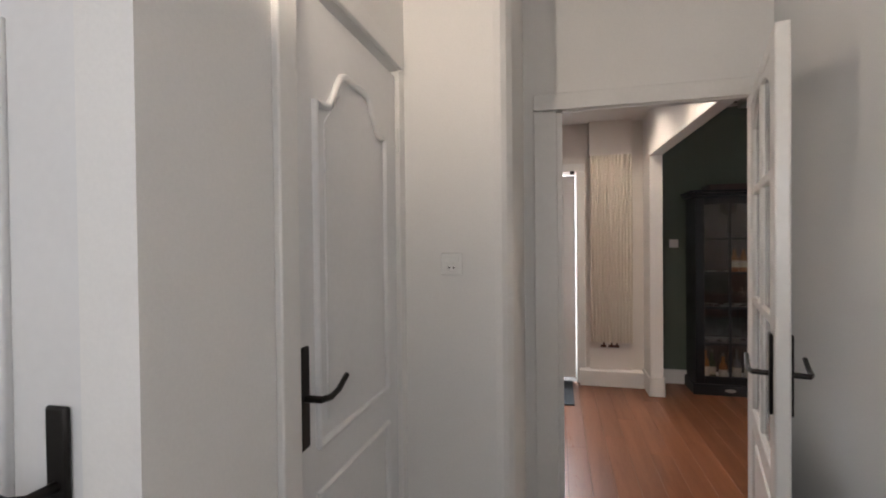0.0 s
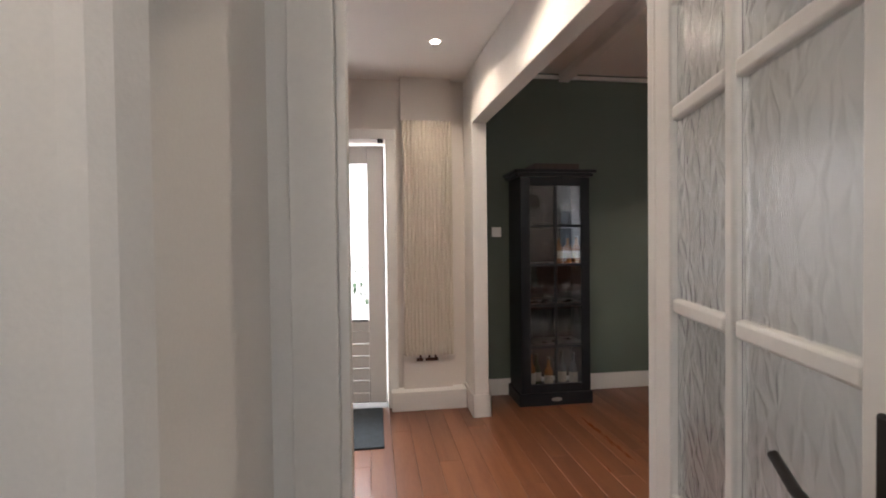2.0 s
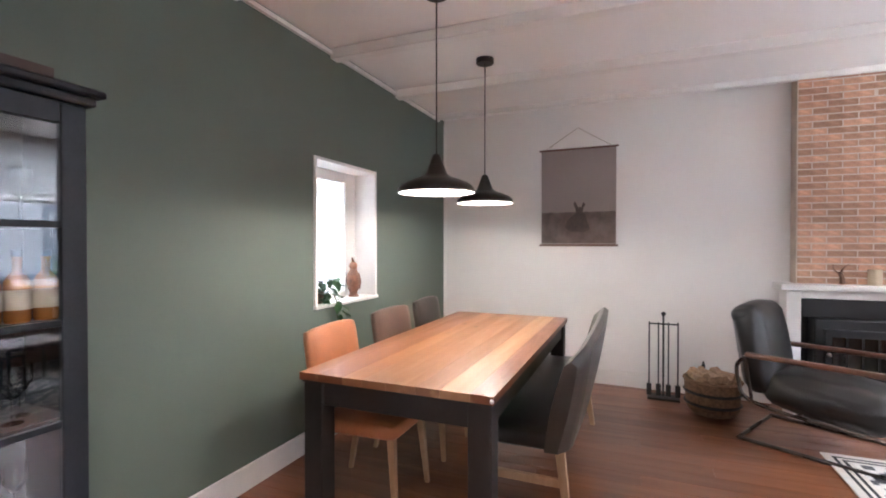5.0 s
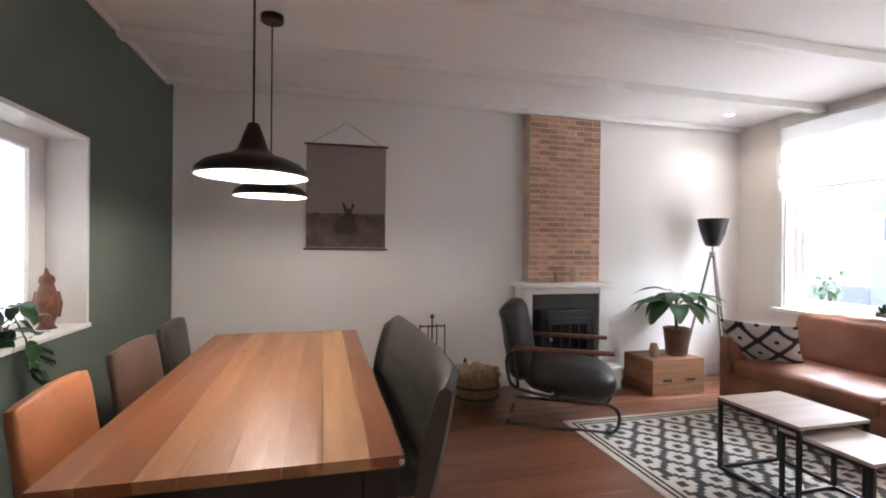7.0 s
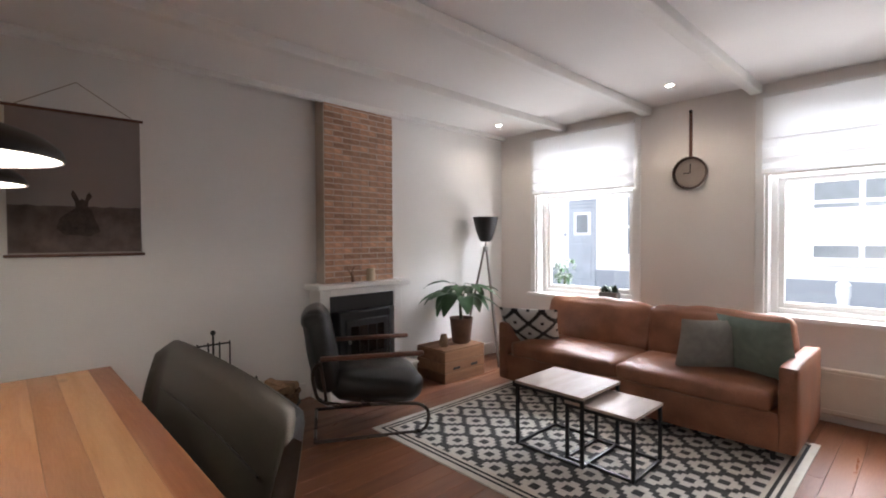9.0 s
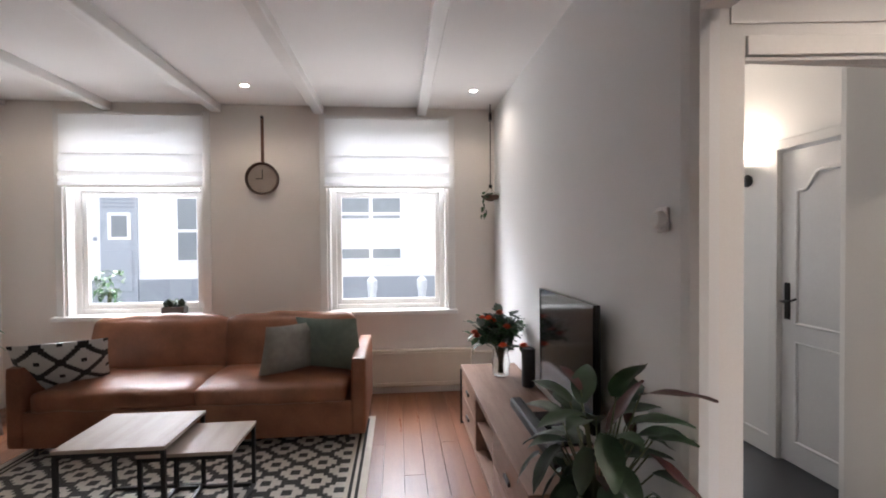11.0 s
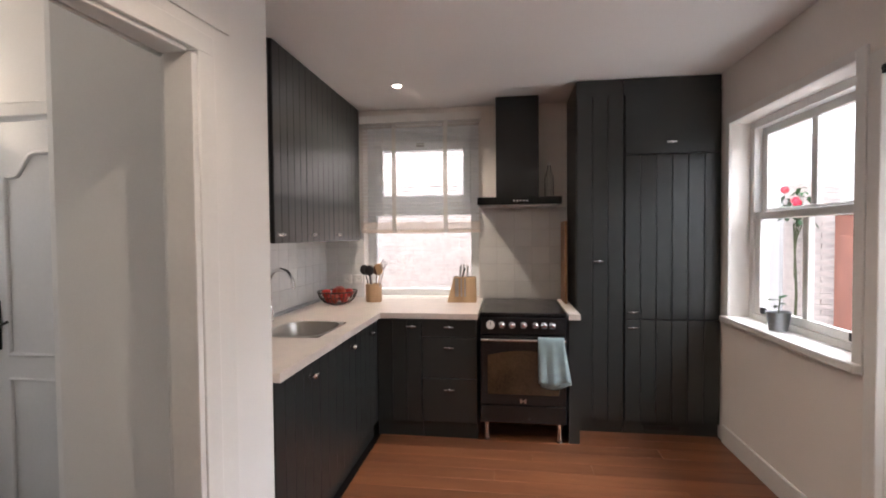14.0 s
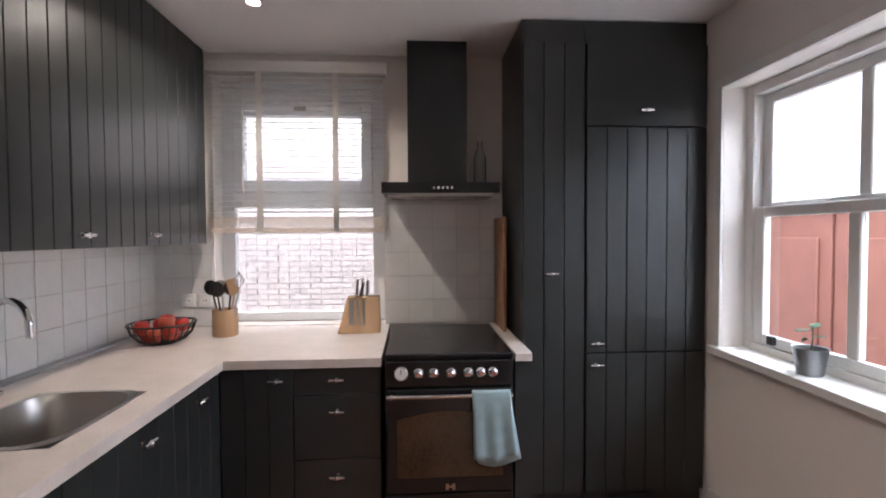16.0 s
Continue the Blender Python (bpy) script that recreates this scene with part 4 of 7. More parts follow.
def pendant(x, y, z):
    p = thing("pendant_lamp", x, y, z, 0, "dark bronze pendant lamp with a white inside, switched on", "lamp", "pendants over the table")
    up = LC - z
    out = [(0.209, 0.0), (0.213, 0.008), (0.205, 0.028), (0.179, 0.052), (0.132, 0.072), (0.082, 0.088), (0.058, 0.108), (0.046, 0.14), (0.036, 0.17), (0.026, 0.195), (0.02, 0.21)]
    part("shade", S().lathe([(0.205, 0.001)] + out + [(0.004, 0.212)], 40, None, False), lamp_black, p, smooth=50)
    part("shade_lining", S().lathe([(0.004, 0.10), (0.05, 0.096), (0.085, 0.08), (0.132, 0.064), (0.177, 0.045), (0.200, 0.024), (0.205, 0.003)], 40, None, False), white_inner, p, "white enamel inside", smooth=50)
    part("bulb", S().ball(0.032, 16, 10, pose(0, 0, 0.062) @ Matrix.Scale(0.7, 4)), bulb_glow, p, "lit bulb", smooth=60)
    part("cord", S().tube([(0, 0, 0.21), (0, 0, up - 0.03)], 0.0045, 8), lamp_black, p)
    part("canopy", S().lathe([(0.062, up - 0.038), (0.066, up - 0.034), (0.066, up - 0.001)], 28), lamp_black, p, smooth=40)
    lamp("pendant_light", "POINT", pose(x, y, z + 0.025), 6.2, (1.0, 0.88, 0.72), radius=0.03)


pendant(2.745, 4.387, 1.645)
pendant(3.755, 4.426, 1.672)


def display_cabinet():
    c = thing("display_cabinet", 1.085, 5.19, 0, 0, "tall blue-black display cabinet with glazed door, full of glasses and bottles", "cabinet")
    hw, y0, y1, H = 0.285, -0.125, 0.185, 1.82
    paint = mat("blue_black_cabinet_paint", (0.011, 0.013, 0.017), 0.4, vary=0.15, scale=4, bump=0.1, spec=0.3)
    part("side_panel", S().box(-hw, y0, 0.06, -hw + 0.022, y1, H), paint, c, bevel=0.003)
    part("side_panel", S().box(hw - 0.022, y0, 0.06, hw, y1, H), paint, c, bevel=0.003)
    part("back_panel", S().box(-hw + 0.022, y1 - 0.012, 0.06, hw - 0.022, y1, H), paint, c)
    part("plinth", S().box(-hw - 0.02, y0 - 0.02, 0, hw + 0.02, y1, 0.10), paint, c, bevel=0.006)
    part("badge", S().prism([(0.045 * math.cos(a), 0.016 * math.sin(a)) for a in np.linspace(0, 2 * math.pi, 20, endpoint=False)], 0, 0.004, pose(0, y0 - 0.020, 0.05, 90)), steel, c, "small oval metal plate")
    part("cornice", S().box(-hw - 0.03, y0 - 0.03, H, hw + 0.03, y1, H + 0.03).box(-hw - 0.05, y0 - 0.05, H + 0.03, hw + 0.05, y1, H + 0.055), paint, c, bevel=0.008)
    rows = [0.12, 0.47, 0.80, 1.12, 1.43, 1.76]
    for z in rows[1:-1]:
        part("shelf", S().box(-hw + 0.022, y0 + 0.04, z - 0.009, hw - 0.022, y1 - 0.012, z + 0.009), paint, c)
    d = part("door", S().box(-hw, y0 - 0.022, 0.105, -hw + 0.075, y0 - 0.001, H - 0.005).box(hw - 0.075, y0 - 0.022, 0.105, hw, y0 - 0.001, H - 0.005)
             .box(-hw + 0.075, y0 - 0.022, H - 0.075, hw - 0.075, y0 - 0.001, H - 0.005).box(-hw + 0.075, y0 - 0.022, 0.105, hw - 0.075, y0 - 0.001, 0.175), paint, c, bevel=0.004)
    part("glazing_bar", S().box(-0.011, y0 - 0.02, 0.175, 0.011, y0 - 0.004, H - 0.075), paint, d, bevel=0.002)
    for z in rows[1:-1]:
        part("glazing_bar", S().box(-hw + 0.075, y0 - 0.02, z - 0.011, -0.0112, y0 - 0.004, z + 0.011).box(0.0112, y0 - 0.02, z - 0.011, hw - 0.075, y0 - 0.004, z + 0.011), paint, d, bevel=0.002)
    p = part("pane", S().box(-hw + 0.07, y0 - 0.010, 0.17, hw - 0.07, y0 - 0.006, H - 0.07), cabinet_glass_m, d)
    p.visible_shadow = False
    return rows


def bottle(x, y, z, h, r, material, label, name="bottle", group="bottles in the cabinet"):
    b = thing(name, x, y, z, 0, label, "bottle", group)
    part("body", S().lathe([(r * 0.9, 0), (r, 0.01), (r, h * 0.6), (r * 0.8, h * 0.68), (r * 0.36, h * 0.78), (r * 0.33, h * 0.95), (r * 0.4, h * 0.955), (r * 0.4, h)], 14), material, b, smooth=40)
    part("label", S().lathe([(r + 0.001, h * 0.2), (r + 0.001, h * 0.5)], 14, None, False), label_m, b, "pale paper label", smooth=40)
    part("cap", S().lathe([(r * 0.42, h), (r * 0.42, h + 0.02)], 12), black_metal, b)
    return b


def wine_glass(x, y, z, h, r):
    g = thing("drinking_glass", x, y, z, 0, "clear stemmed drinking glass on a cabinet shelf", "glass", "glasses in the cabinet")
    part("foot", S().lathe([(r * 0.8, 0), (r * 0.7, 0.004), (0.005, 0.01), (0.005, h * 0.45), (r * 0.5, h * 0.5), (r * 0.95, h * 0.68), (r * 0.85, h), (r * 0.82, h), (r * 0.9, h * 0.68), (0.004, h * 0.49)], 12), clear_jar, g, smooth=50)
    return g


rows = display_cabinet()
rnd = random.Random(4)
cabinet_glass = wine_glass(0.90, 5.15, rows[2] + 0.010, 0.17, 0.035)
for k, z in ((1, rows[1]), (2, rows[2]), (3, rows[3]), (4, rows[4])):
    for j in range(7 if k in (2,) else 4):
        x = 0.86 + 0.45 * ((j + 0.5) / (7 if k == 2 else 4)) + rnd.uniform(-0.015, 0.015)
        if k == 3 and j > 1: continue
        copy_thing(cabinet_glass, pose(x, rnd.uniform(5.14, 5.28), z + 0.010))
for x, y, h, r, mt in ((0.90, 5.13, 0.29, 0.036, spirit), (0.98, 5.22, 0.25, 0.038, mat("green_bottle", (0.02, 0.05, 0.025), 0.08)), (1.05, 5.13, 0.24, 0.035, spirit), (1.17, 5.15, 0.28, 0.036, mat("pale_bottle", (0.09, 0.11, 0.12), 0.1)), (1.26, 5.13, 0.27, 0.034, mat("pale_bottle", (0.09, 0.11, 0.12), 0.1))):
    bottle(x, y, 0.107, h, r, mt, "spirit bottle with a pale label at the cabinet's foot")
for x in (1.14, 1.215, 1.29):
    bottle(x, 5.12, rows[3] + 0.010, 0.2, 0.034, spirit, "amber spirit bottle with a pale label")
single("storage_box", S().box(-0.19, -0.12, 0, 0.19, 0.12, 0.055), mat("brown_box", (0.06, 0.038, 0.032), 0.6), "flat dark brown box lying on the cabinet", "box", pose(1.12, 5.22, 1.876), bevel=0.004)


def wall_plate(name, m, kind, label, category):
    """A switch or socket plate; its face towards -y."""
    p = tagged(new(name), label, category)
    p.matrix_basis = m
    part("plate", S().box(-0.041, -0.010, -0.041, 0.041, 0, 0.041), plate_white, p, bevel=0.006)
    if kind == "switch":
        part("rocker", S().box(-0.026, -0.014, -0.026, 0.026, -0.010, 0.026), plate_white, p, bevel=0.003)
    if kind == "both":
        part("rocker", S().box(-0.028, -0.014, 0.006, 0.028, -0.010, 0.030), plate_white, p, bevel=0.003)
    if kind in ("socket", "both"):
        z = -0.014 if kind == "both" else 0
        part("socket_well", S().lathe([(0.019, 0.0), (0.019, 0.004), (0.015, 0.004), (0.014, 0.001)], 18, pose(0, -0.0105, z, 90)), plate_white, p, smooth=40)
        for x in (-0.0085, 0.0085):
            part("contact", S().box(x - 0.0028, -0.0125, z - 0.0028, x + 0.0028, -0.0105, z + 0.0028), black_metal, p)
    return p


wall_plate("light_switch", pose(0.690, 5.379, 1.39), "switch", "white light switch on the green wall", "switch")
wall_plate("wall_socket", pose(-0.80, 2.029, 1.34), "both", "white combined switch and socket in the hall", "socket")


def thermostat():
    t = thing("thermostat", 0.586, 2.53, 1.535, 0, "small round white thermostat on the wall", "thermostat")
    part("base", S().box(0, -0.035, -0.045, 0.012, 0.035, 0.045), plate_white, t, bevel=0.006)
    part("dial", S().lathe([(0.033, 0), (0.033, 0.018), (0.026, 0.026), (0.002, 0.026)], 24, pose(0.012, 0, 0, 0, 90)), plate_white, t, smooth=40)


thermostat()


def carved_bird():
    s = S().lathe([(0.040, 0.0), (0.044, 0.010), (0.036, 0.018), (0.030, 0.03), (0.044, 0.07), (0.052, 0.12), (0.048, 0.17), (0.034, 0.21), (0.026, 0.235)], 20)
    s.ball(0.034, 16, 10, pose(-0.006, 0, 0.250)).tube([(-0.006, 0, 0.265), (-0.022, 0, 0.295), (-0.045, 0, 0.318)], 0.016, 8, 0.003)
    for y in (-0.046, 0.046):
        s.tube([(0.004, y * 0.8, 0.19), (0.010, y * 1.15, 0.13), (0.020, y, 0.06)], 0.014, 8, 0.006)
    s.tube([(0.03, 0, 0.06), (0.06, 0, 0.02)], 0.02, 8, 0.008)
    single("carved_bird", s, penguin_m, "carved dark wooden bird figure on the window ledge", "figurine", pose(3.58, 5.47, 0.944, 0, 0, 20), smooth=60)


carved_bird()


def leaf_mesh(name, length, width, droop, fold=0.12, n=7):
    """A pointed leaf along +y from the origin, drooping at the tip."""
    v, f = [], []
    for i in range(n + 1):
        u = i / n
        w = width * (math.sin(math.pi * min(1, u * 0.92 + 0.06)) ** 0.8) * (1 - 0.25 * u) / 2 + 0.002
        y, z = length * (u - 0.12 * droop * u * u), -droop * length * u * u * 0.6
        for sx, k in ((-1, 1), (-0.5, 0.6), (0, 0), (0.5, 0.6), (1, 1)):
            v.append((sx * w, y, z + fold * w * k * 2 + 0.004 * math.sin(9 * u + sx)))
    for i in range(n):
        for k in range(4):
            a = i * 5 + k
            f.append((a, a + 1, a + 6, a + 5))
    return S().add(v, f).mesh(name, 70)


def leafy(parent, mesh, places):
    """Leaves as parts: (x, y, z, tilt upwards, heading, size)."""
    for x, y, z, tilt, head, size in places:
        ob = part("leaf", mesh, None, parent)
        ob.matrix_basis = pose(x, y, z, 0, 0, head) @ pose(0, 0, 0, tilt) @ Matrix.Scale(size, 4)


def with_mat(mesh, material):
    mesh.materials.append(material)
    return mesh


broad = with_mat(leaf_mesh("broad_leaf", 0.30, 0.16, 0.8), leaf_green)
lance = with_mat(leaf_mesh("lance_leaf", 0.24, 0.125, 0.5), leaf_dark)
lance_red = with_mat(leaf_mesh("red_leaf", 0.27, 0.075, 0.3), leaf_red)
small_leaf = with_mat(leaf_mesh("small_leaf", 0.07, 0.04, 0.4, n=4), leaf_green)
small_dark = with_mat(leaf_mesh("small_dark_leaf", 0.08, 0.045, 0.4, n=4), leaf_dark)


def window_plant():
    p = thing("potted_plant", 3.10, 5.45, 0.944, 0, "trailing green plant in a small pot on the window ledge", "plant")
    part("pot", S().lathe([(0.035, 0), (0.05, 0.09), (0.046, 0.09), (0.035, 0.03)], 18), pot_clay, p, smooth=40)
    r = random.Random(7)
    part("stem", S().tube([(0, 0, 0.05), (0.05, -0.07, 0.13), (0.08, -0.10, 0.02), (0.09, -0.105, -0.12)], 0.004, 6), stem_m, p)
    leafy(p, small_leaf, [(r.uniform(-0.05, 0.12), r.uniform(-0.13, 0.02), r.uniform(0.02, 0.17), r.uniform(-40, 40), r.uniform(0, 360), r.uniform(1.0, 1.8)) for _ in range(26)])
    leafy(p, small_leaf, [(0.085 + r.uniform(-0.03, 0.03), -0.11 + r.uniform(-0.03, 0.01), r.uniform(-0.14, 0.02), r.uniform(-70, -20), r.uniform(90, 270), r.uniform(0.9, 1.5)) for _ in range(12)])


window_plant()


def wall_scroll():
    y0, y1, z0, z1 = 3.555, 4.275, 1.355, 2.315
    x = east(3.9) - 0.022
    s = thing("wall_hanging", x, (y0 + y1) / 2, z0, -2.0, "taupe canvas wall hanging with an antlered animal on heath", "wall hanging")
    h, w = z1 - z0, (y1 - y0) / 2
    part("canvas", S().box(0, -w, 0.01, 0.004, w, h - 0.01), cloth_scroll, s)
    ridge = [(-0.002, -w + 0.004 + (2 * w - 0.008) * i / 24, 0.33 + 0.012 * noise.noise(Vector((i * 0.6, 0, 3)))) for i in range(25)]
    pts = [(-0.002, -w + 0.004, 0.02)] + ridge + [(-0.002, w - 0.004, 0.02)]
    part("heath_print", S().add(pts, [tuple(range(len(pts)))]), scroll_dark, s, "darker printed heath")
    deer = [(0.12, 0.16), (0.09, 0.24), (0.07, 0.31), (0.05, 0.33), (0.055, 0.37), (0.075, 0.40), (0.06, 0.43), (0.045, 0.41), (0.035, 0.37), (0.02, 0.385), (0.005, 0.37), (-0.01, 0.41), (-0.03, 0.44), (-0.04, 0.41), (-0.02, 0.36), (-0.015, 0.32), (-0.05, 0.29), (-0.10, 0.25), (-0.12, 0.18), (-0.08, 0.14), (0.06, 0.13)]
    part("animal_print", S().add([(-0.004, -a, b) for a, b in deer], [tuple(range(len(deer)))]), scroll_deer, s, "dark printed animal")
    for z in (0.0, h):
        part("rod", S().tube([(0, -w - 0.02, z), (0, w + 0.02, z)], 0.010, 10), arm_wood, s, "dark wooden rod")
    part("string", S().tube([(0, -w + 0.03, h), (0.012, 0, h + 0.21), (0, w - 0.03, h)], 0.003, 6), string_m, s)


wall_scroll()


# ---- fireplace ----
def fireplace():
    X = east(1.8)
    f = thing("fireplace", X, 1.775, 0, 2.0, "white fireplace surround with a black wood stove and brick chimney", "fireplace")
    body = S().box(-0.17, -0.475, 0, 0.02, -0.375, 1.0).box(-0.17, 0.375, 0, 0.02, 0.475, 1.0).box(-0.17, -0.375, 0.93, 0.02, 0.375, 1.0)
    part("surround", body, gloss_white, f, bevel=0.005)
    part("mantel_shelf", S().box(-0.24, -0.53, 1.0, 0.02, 0.53, 1.045), gloss_white, f, "white mantel shelf", bevel=0.008)
    part("hearth", S().box(-0.36, -0.50, 0, -0.172, 0.50, 0.20), gloss_white, f, "white raised hearth", bevel=0.006)
    part("hearth_top", S().box(-0.38, -0.52, 0.20, -0.172, 0.52, 0.225), wall_white, f, "stone hearth slab", bevel=0.004)
    part("back_plate", S().box(-0.05, -0.375, 0.0, 0.015, 0.375, 0.93), black_metal, f)
    st = part("stove", S().box(-0.21, -0.30, 0.227, -0.055, 0.30, 0.78), black_metal, f, "black cast iron wood stove", bevel=0.015)
    part("stove_hood", S().box(-0.165, -0.372, 0.78, -0.055, 0.372, 0.93), black_metal, st, bevel=0.008)
    part("stove_door", S().box(-0.228, -0.24, 0.30, -0.211, 0.24, 0.70), black_metal, st, bevel=0.01)
    part("stove_window", S().box(-0.233, -0.19, 0.38, -0.229, 0.19, 0.64), mat("stove_glass", (0.012, 0.010, 0.009), 0.06), st)
    for y in (-0.1, 0.0, 0.1):
        part("stove_bar", S().box(-0.240, y - 0.006, 0.38, -0.2335, y + 0.006, 0.64), black_metal, st)
    part("stove_knob", S().ball(0.018, 12, 8, pose(-0.245, 0.215, 0.5)), steel, st, smooth=60)
    # chimney of brick
    ch = part("chimney", S().box(-0.1185, -0.398, 1.046, 0.02, 0.398, LC - 0.001), mortar, f, "exposed red-brown brick chimney")
    course, length, joint = 0.0545, 0.20, 0.011
    full = with_mat(S().box(0, 0, 0, 0.13, length - joint, course - joint).mesh("brick"), brick_m)
    halfb = with_mat(S().box(0, 0, 0, 0.13, length / 2 - joint, course - joint).mesh("half_brick"), brick_m)
    r = random.Random(11)
    z, k = 1.050, 0
    while z + course < LC:
        y = -0.4
        odd = k % 2
        while y < 0.4 - 0.02:
            use_half = (odd and (y < -0.399 or y > 0.4 - length)) or y > 0.4 - length + 0.01
            ob = part("brick", halfb if use_half else full, None, ch)
            ob.matrix_basis = pose(-0.122 + r.uniform(-0.004, 0.003), y + 0.001, z + 0.001, 0, 0, r.uniform(-0.5, 0.5))
            y += length / 2 if use_half else length
        z += course
        k += 1
    return f


dark_tube = mat("dark_chrome_tube", (0.10, 0.085, 0.075), 0.28, 0.9, vary=0.1)


def round_path(pts, steps=4):
    """A smooth line through the points."""
    q = [Vector(p) for p in pts]
    out = []
    for i in range(len(q) - 1):
        a, b, c, d = q[max(i - 1, 0)], q[i], q[i + 1], q[min(i + 2, len(q) - 1)]
        for k in range(steps):
            t = k / steps
            out.append(0.5 * (2 * b + (c - a) * t + (2 * a - 5 * b + 4 * c - d) * t * t + (3 * b - a - 3 * c + d) * t ** 3))
    return out + [q[-1]]


def armchair():
    a = thing("armchair", 4.36, 2.30, 0, 0, "black leather armchair on a dark tubular cantilever frame with wooden arms", "armchair")
    a.matrix_basis = pose(4.33, 2.23, 0, 0, 0, -29)      # faces -y before the turn
    part("seat", S().soft(0.58, 0.68, 0.24, 0.10, 0.025, 12, 0.010, pose(0, -0.10, 0.345, 6)), leather_black, a, smooth=60)
    part("backrest", S().soft(0.58, 0.18, 0.60, 0.07, 0.025, 10, 0.006, pose(0, 0.31, 0.63, -10)), leather_black, a, smooth=60)
    part("head_roll", S().soft(0.58, 0.17, 0.13, 0.06, 0.01, 8, 0.004, pose(0, 0.365, 0.86, -10)), leather_black, a, smooth=60)
    for sx in (-1, 1):
        x = sx * 0.335
        pts = [(x, 0.30, 0.60), (x, -0.22, 0.585), (x, -0.26, 0.575)]
        loop = [(x, 0.32, 0.585), (x, 0.37, 0.52), (x, 0.36, 0.40), (x, 0.31, 0.30), (x, 0.1, 0.255), (x, -0.27, 0.235), (x, -0.40, 0.215), (x, -0.46, 0.16), (x, -0.46, 0.08), (x, -0.41, 0.02), (x, -0.2, 0.012), (x, 0.36, 0.012)]
        part("frame_tube", S().tube(round_path(loop), 0.013, 10), dark_tube, a, "dark metal tube frame", smooth=60)
        part("armrest", S().box(x - 0.028, -0.43, 0.585, x + 0.028, 0.32, 0.618), arm_wood, a, "dark wooden armrest", bevel=0.012)
        part("arm_post", S().tube([(x, 0.32, 0.585), (x, 0.28, 0.30)], 0.011, 8), dark_tube, a, smooth=60)
    part("cross_tube", S().tube([(-0.335, 0.36, 0.012), (0.335, 0.36, 0.012)], 0.012, 10), dark_tube, a, smooth=60)
    part("cross_tube", S().tube([(-0.335, 0.02, 0.25), (0.335, 0.02, 0.25)], 0.012, 10), dark_tube, a, smooth=60)


armchair()


def fire_tools():
    t = thing("fire_tool_set", 4.95, 3.15, 0, 90, "black wrought iron fireplace tool set", "fire tools")
    part("base", S().box(-0.13, -0.08, 0, 0.13, 0.08, 0.02), black_metal, t, bevel=0.004)
    part("pole", S().tube([(0, 0, 0.02), (0, 0, 0.74)], 0.008, 8), black_metal, t)
    part("knob", S().ball(0.02, 12, 8, pose(0, 0, 0.75)), black_metal, t, smooth=60)
    part("crossbar", S().tube([(-0.12, 0, 0.66), (0.12, 0, 0.66)], 0.007, 8), black_metal, t)
    for x in (-0.115, -0.04, 0.04, 0.115):
        part("tool", S().tube([(x, 0.016, 0.68), (x, 0.02, 0.64), (x, 0.02, 0.06)], 0.006, 8).box(x - 0.02, 0.01, 0.03, x + 0.02, 0.03, 0.13), black_metal, t)


fire_tools()


def log_basket():
    b = thing("log_basket", 4.72, 2.80, 0, 12, "wicker basket of split logs beside the stove", "basket")
    part("basket_body", S().lathe([(0.15, 0.0), (0.19, 0.05), (0.205, 0.25), (0.21, 0.28), (0.195, 0.28), (0.18, 0.06), (0.01, 0.03)], 24), basket_m, b, smooth=40)
    for z in (0.09, 0.18, 0.27):
        part("band", S().lathe([(0.196 + 0.05 * z, z - 0.012), (0.206 + 0.05 * z, z), (0.196 + 0.05 * z, z + 0.012)], 24, None, False), table_dark if z < 0.2 else basket_m, b, smooth=60)
    part("handle", S().tube([(0.2, 0, 0.27), (0.22, 0, 0.33), (0.2, 0, 0.36), (0.18, 0, 0.33), (0.19, 0, 0.27)], 0.009, 8), black_metal, b, smooth=60)
    r = random.Random(2)
    for k in range(7):
        y = -0.13 + 0.044 * k
        part("log", S().tube([(-0.13, y, 0.27 + r.uniform(0, 0.05)), (0.13, y + r.uniform(-0.02, 0.02), 0.28 + r.uniform(0, 0.05))], 0.032, 6), log_m, b)


log_basket()


def crate():
    c = thing("wooden_crate", 4.75, 0.83, 0, 0, "old wooden crate used as a plant stand", "crate")
    part("body", S().box(-0.20, -0.275, 0.0, 0.20, 0.275, 0.32), table_dark, c)
    for k in range(3):
        z = 0.004 + k * 0.106
        for x in (-0.216, 0.2005):
            part("board", S().box(x, -0.29, z, x + 0.016, 0.29, z + 0.10), crate_wood, c)
        for y in (-0.291, 0.2755):
            part("board", S().box(-0.2, y, z, 0.2, y + 0.015, z + 0.10), crate_wood, c)
    for k in range(4):
        part("top_board", S().box(-0.215 + k * 0.108, -0.29, 0.3205, -0.110 + k * 0.108, 0.29, 0.335), crate_wood, c)
    for y in (-0.13, 0.13):
        part("stencil", S().box(-0.2185, y - 0.05, 0.13, -0.2165, y + 0.05, 0.155), table_dark, c, "faded printed bar")


crate()


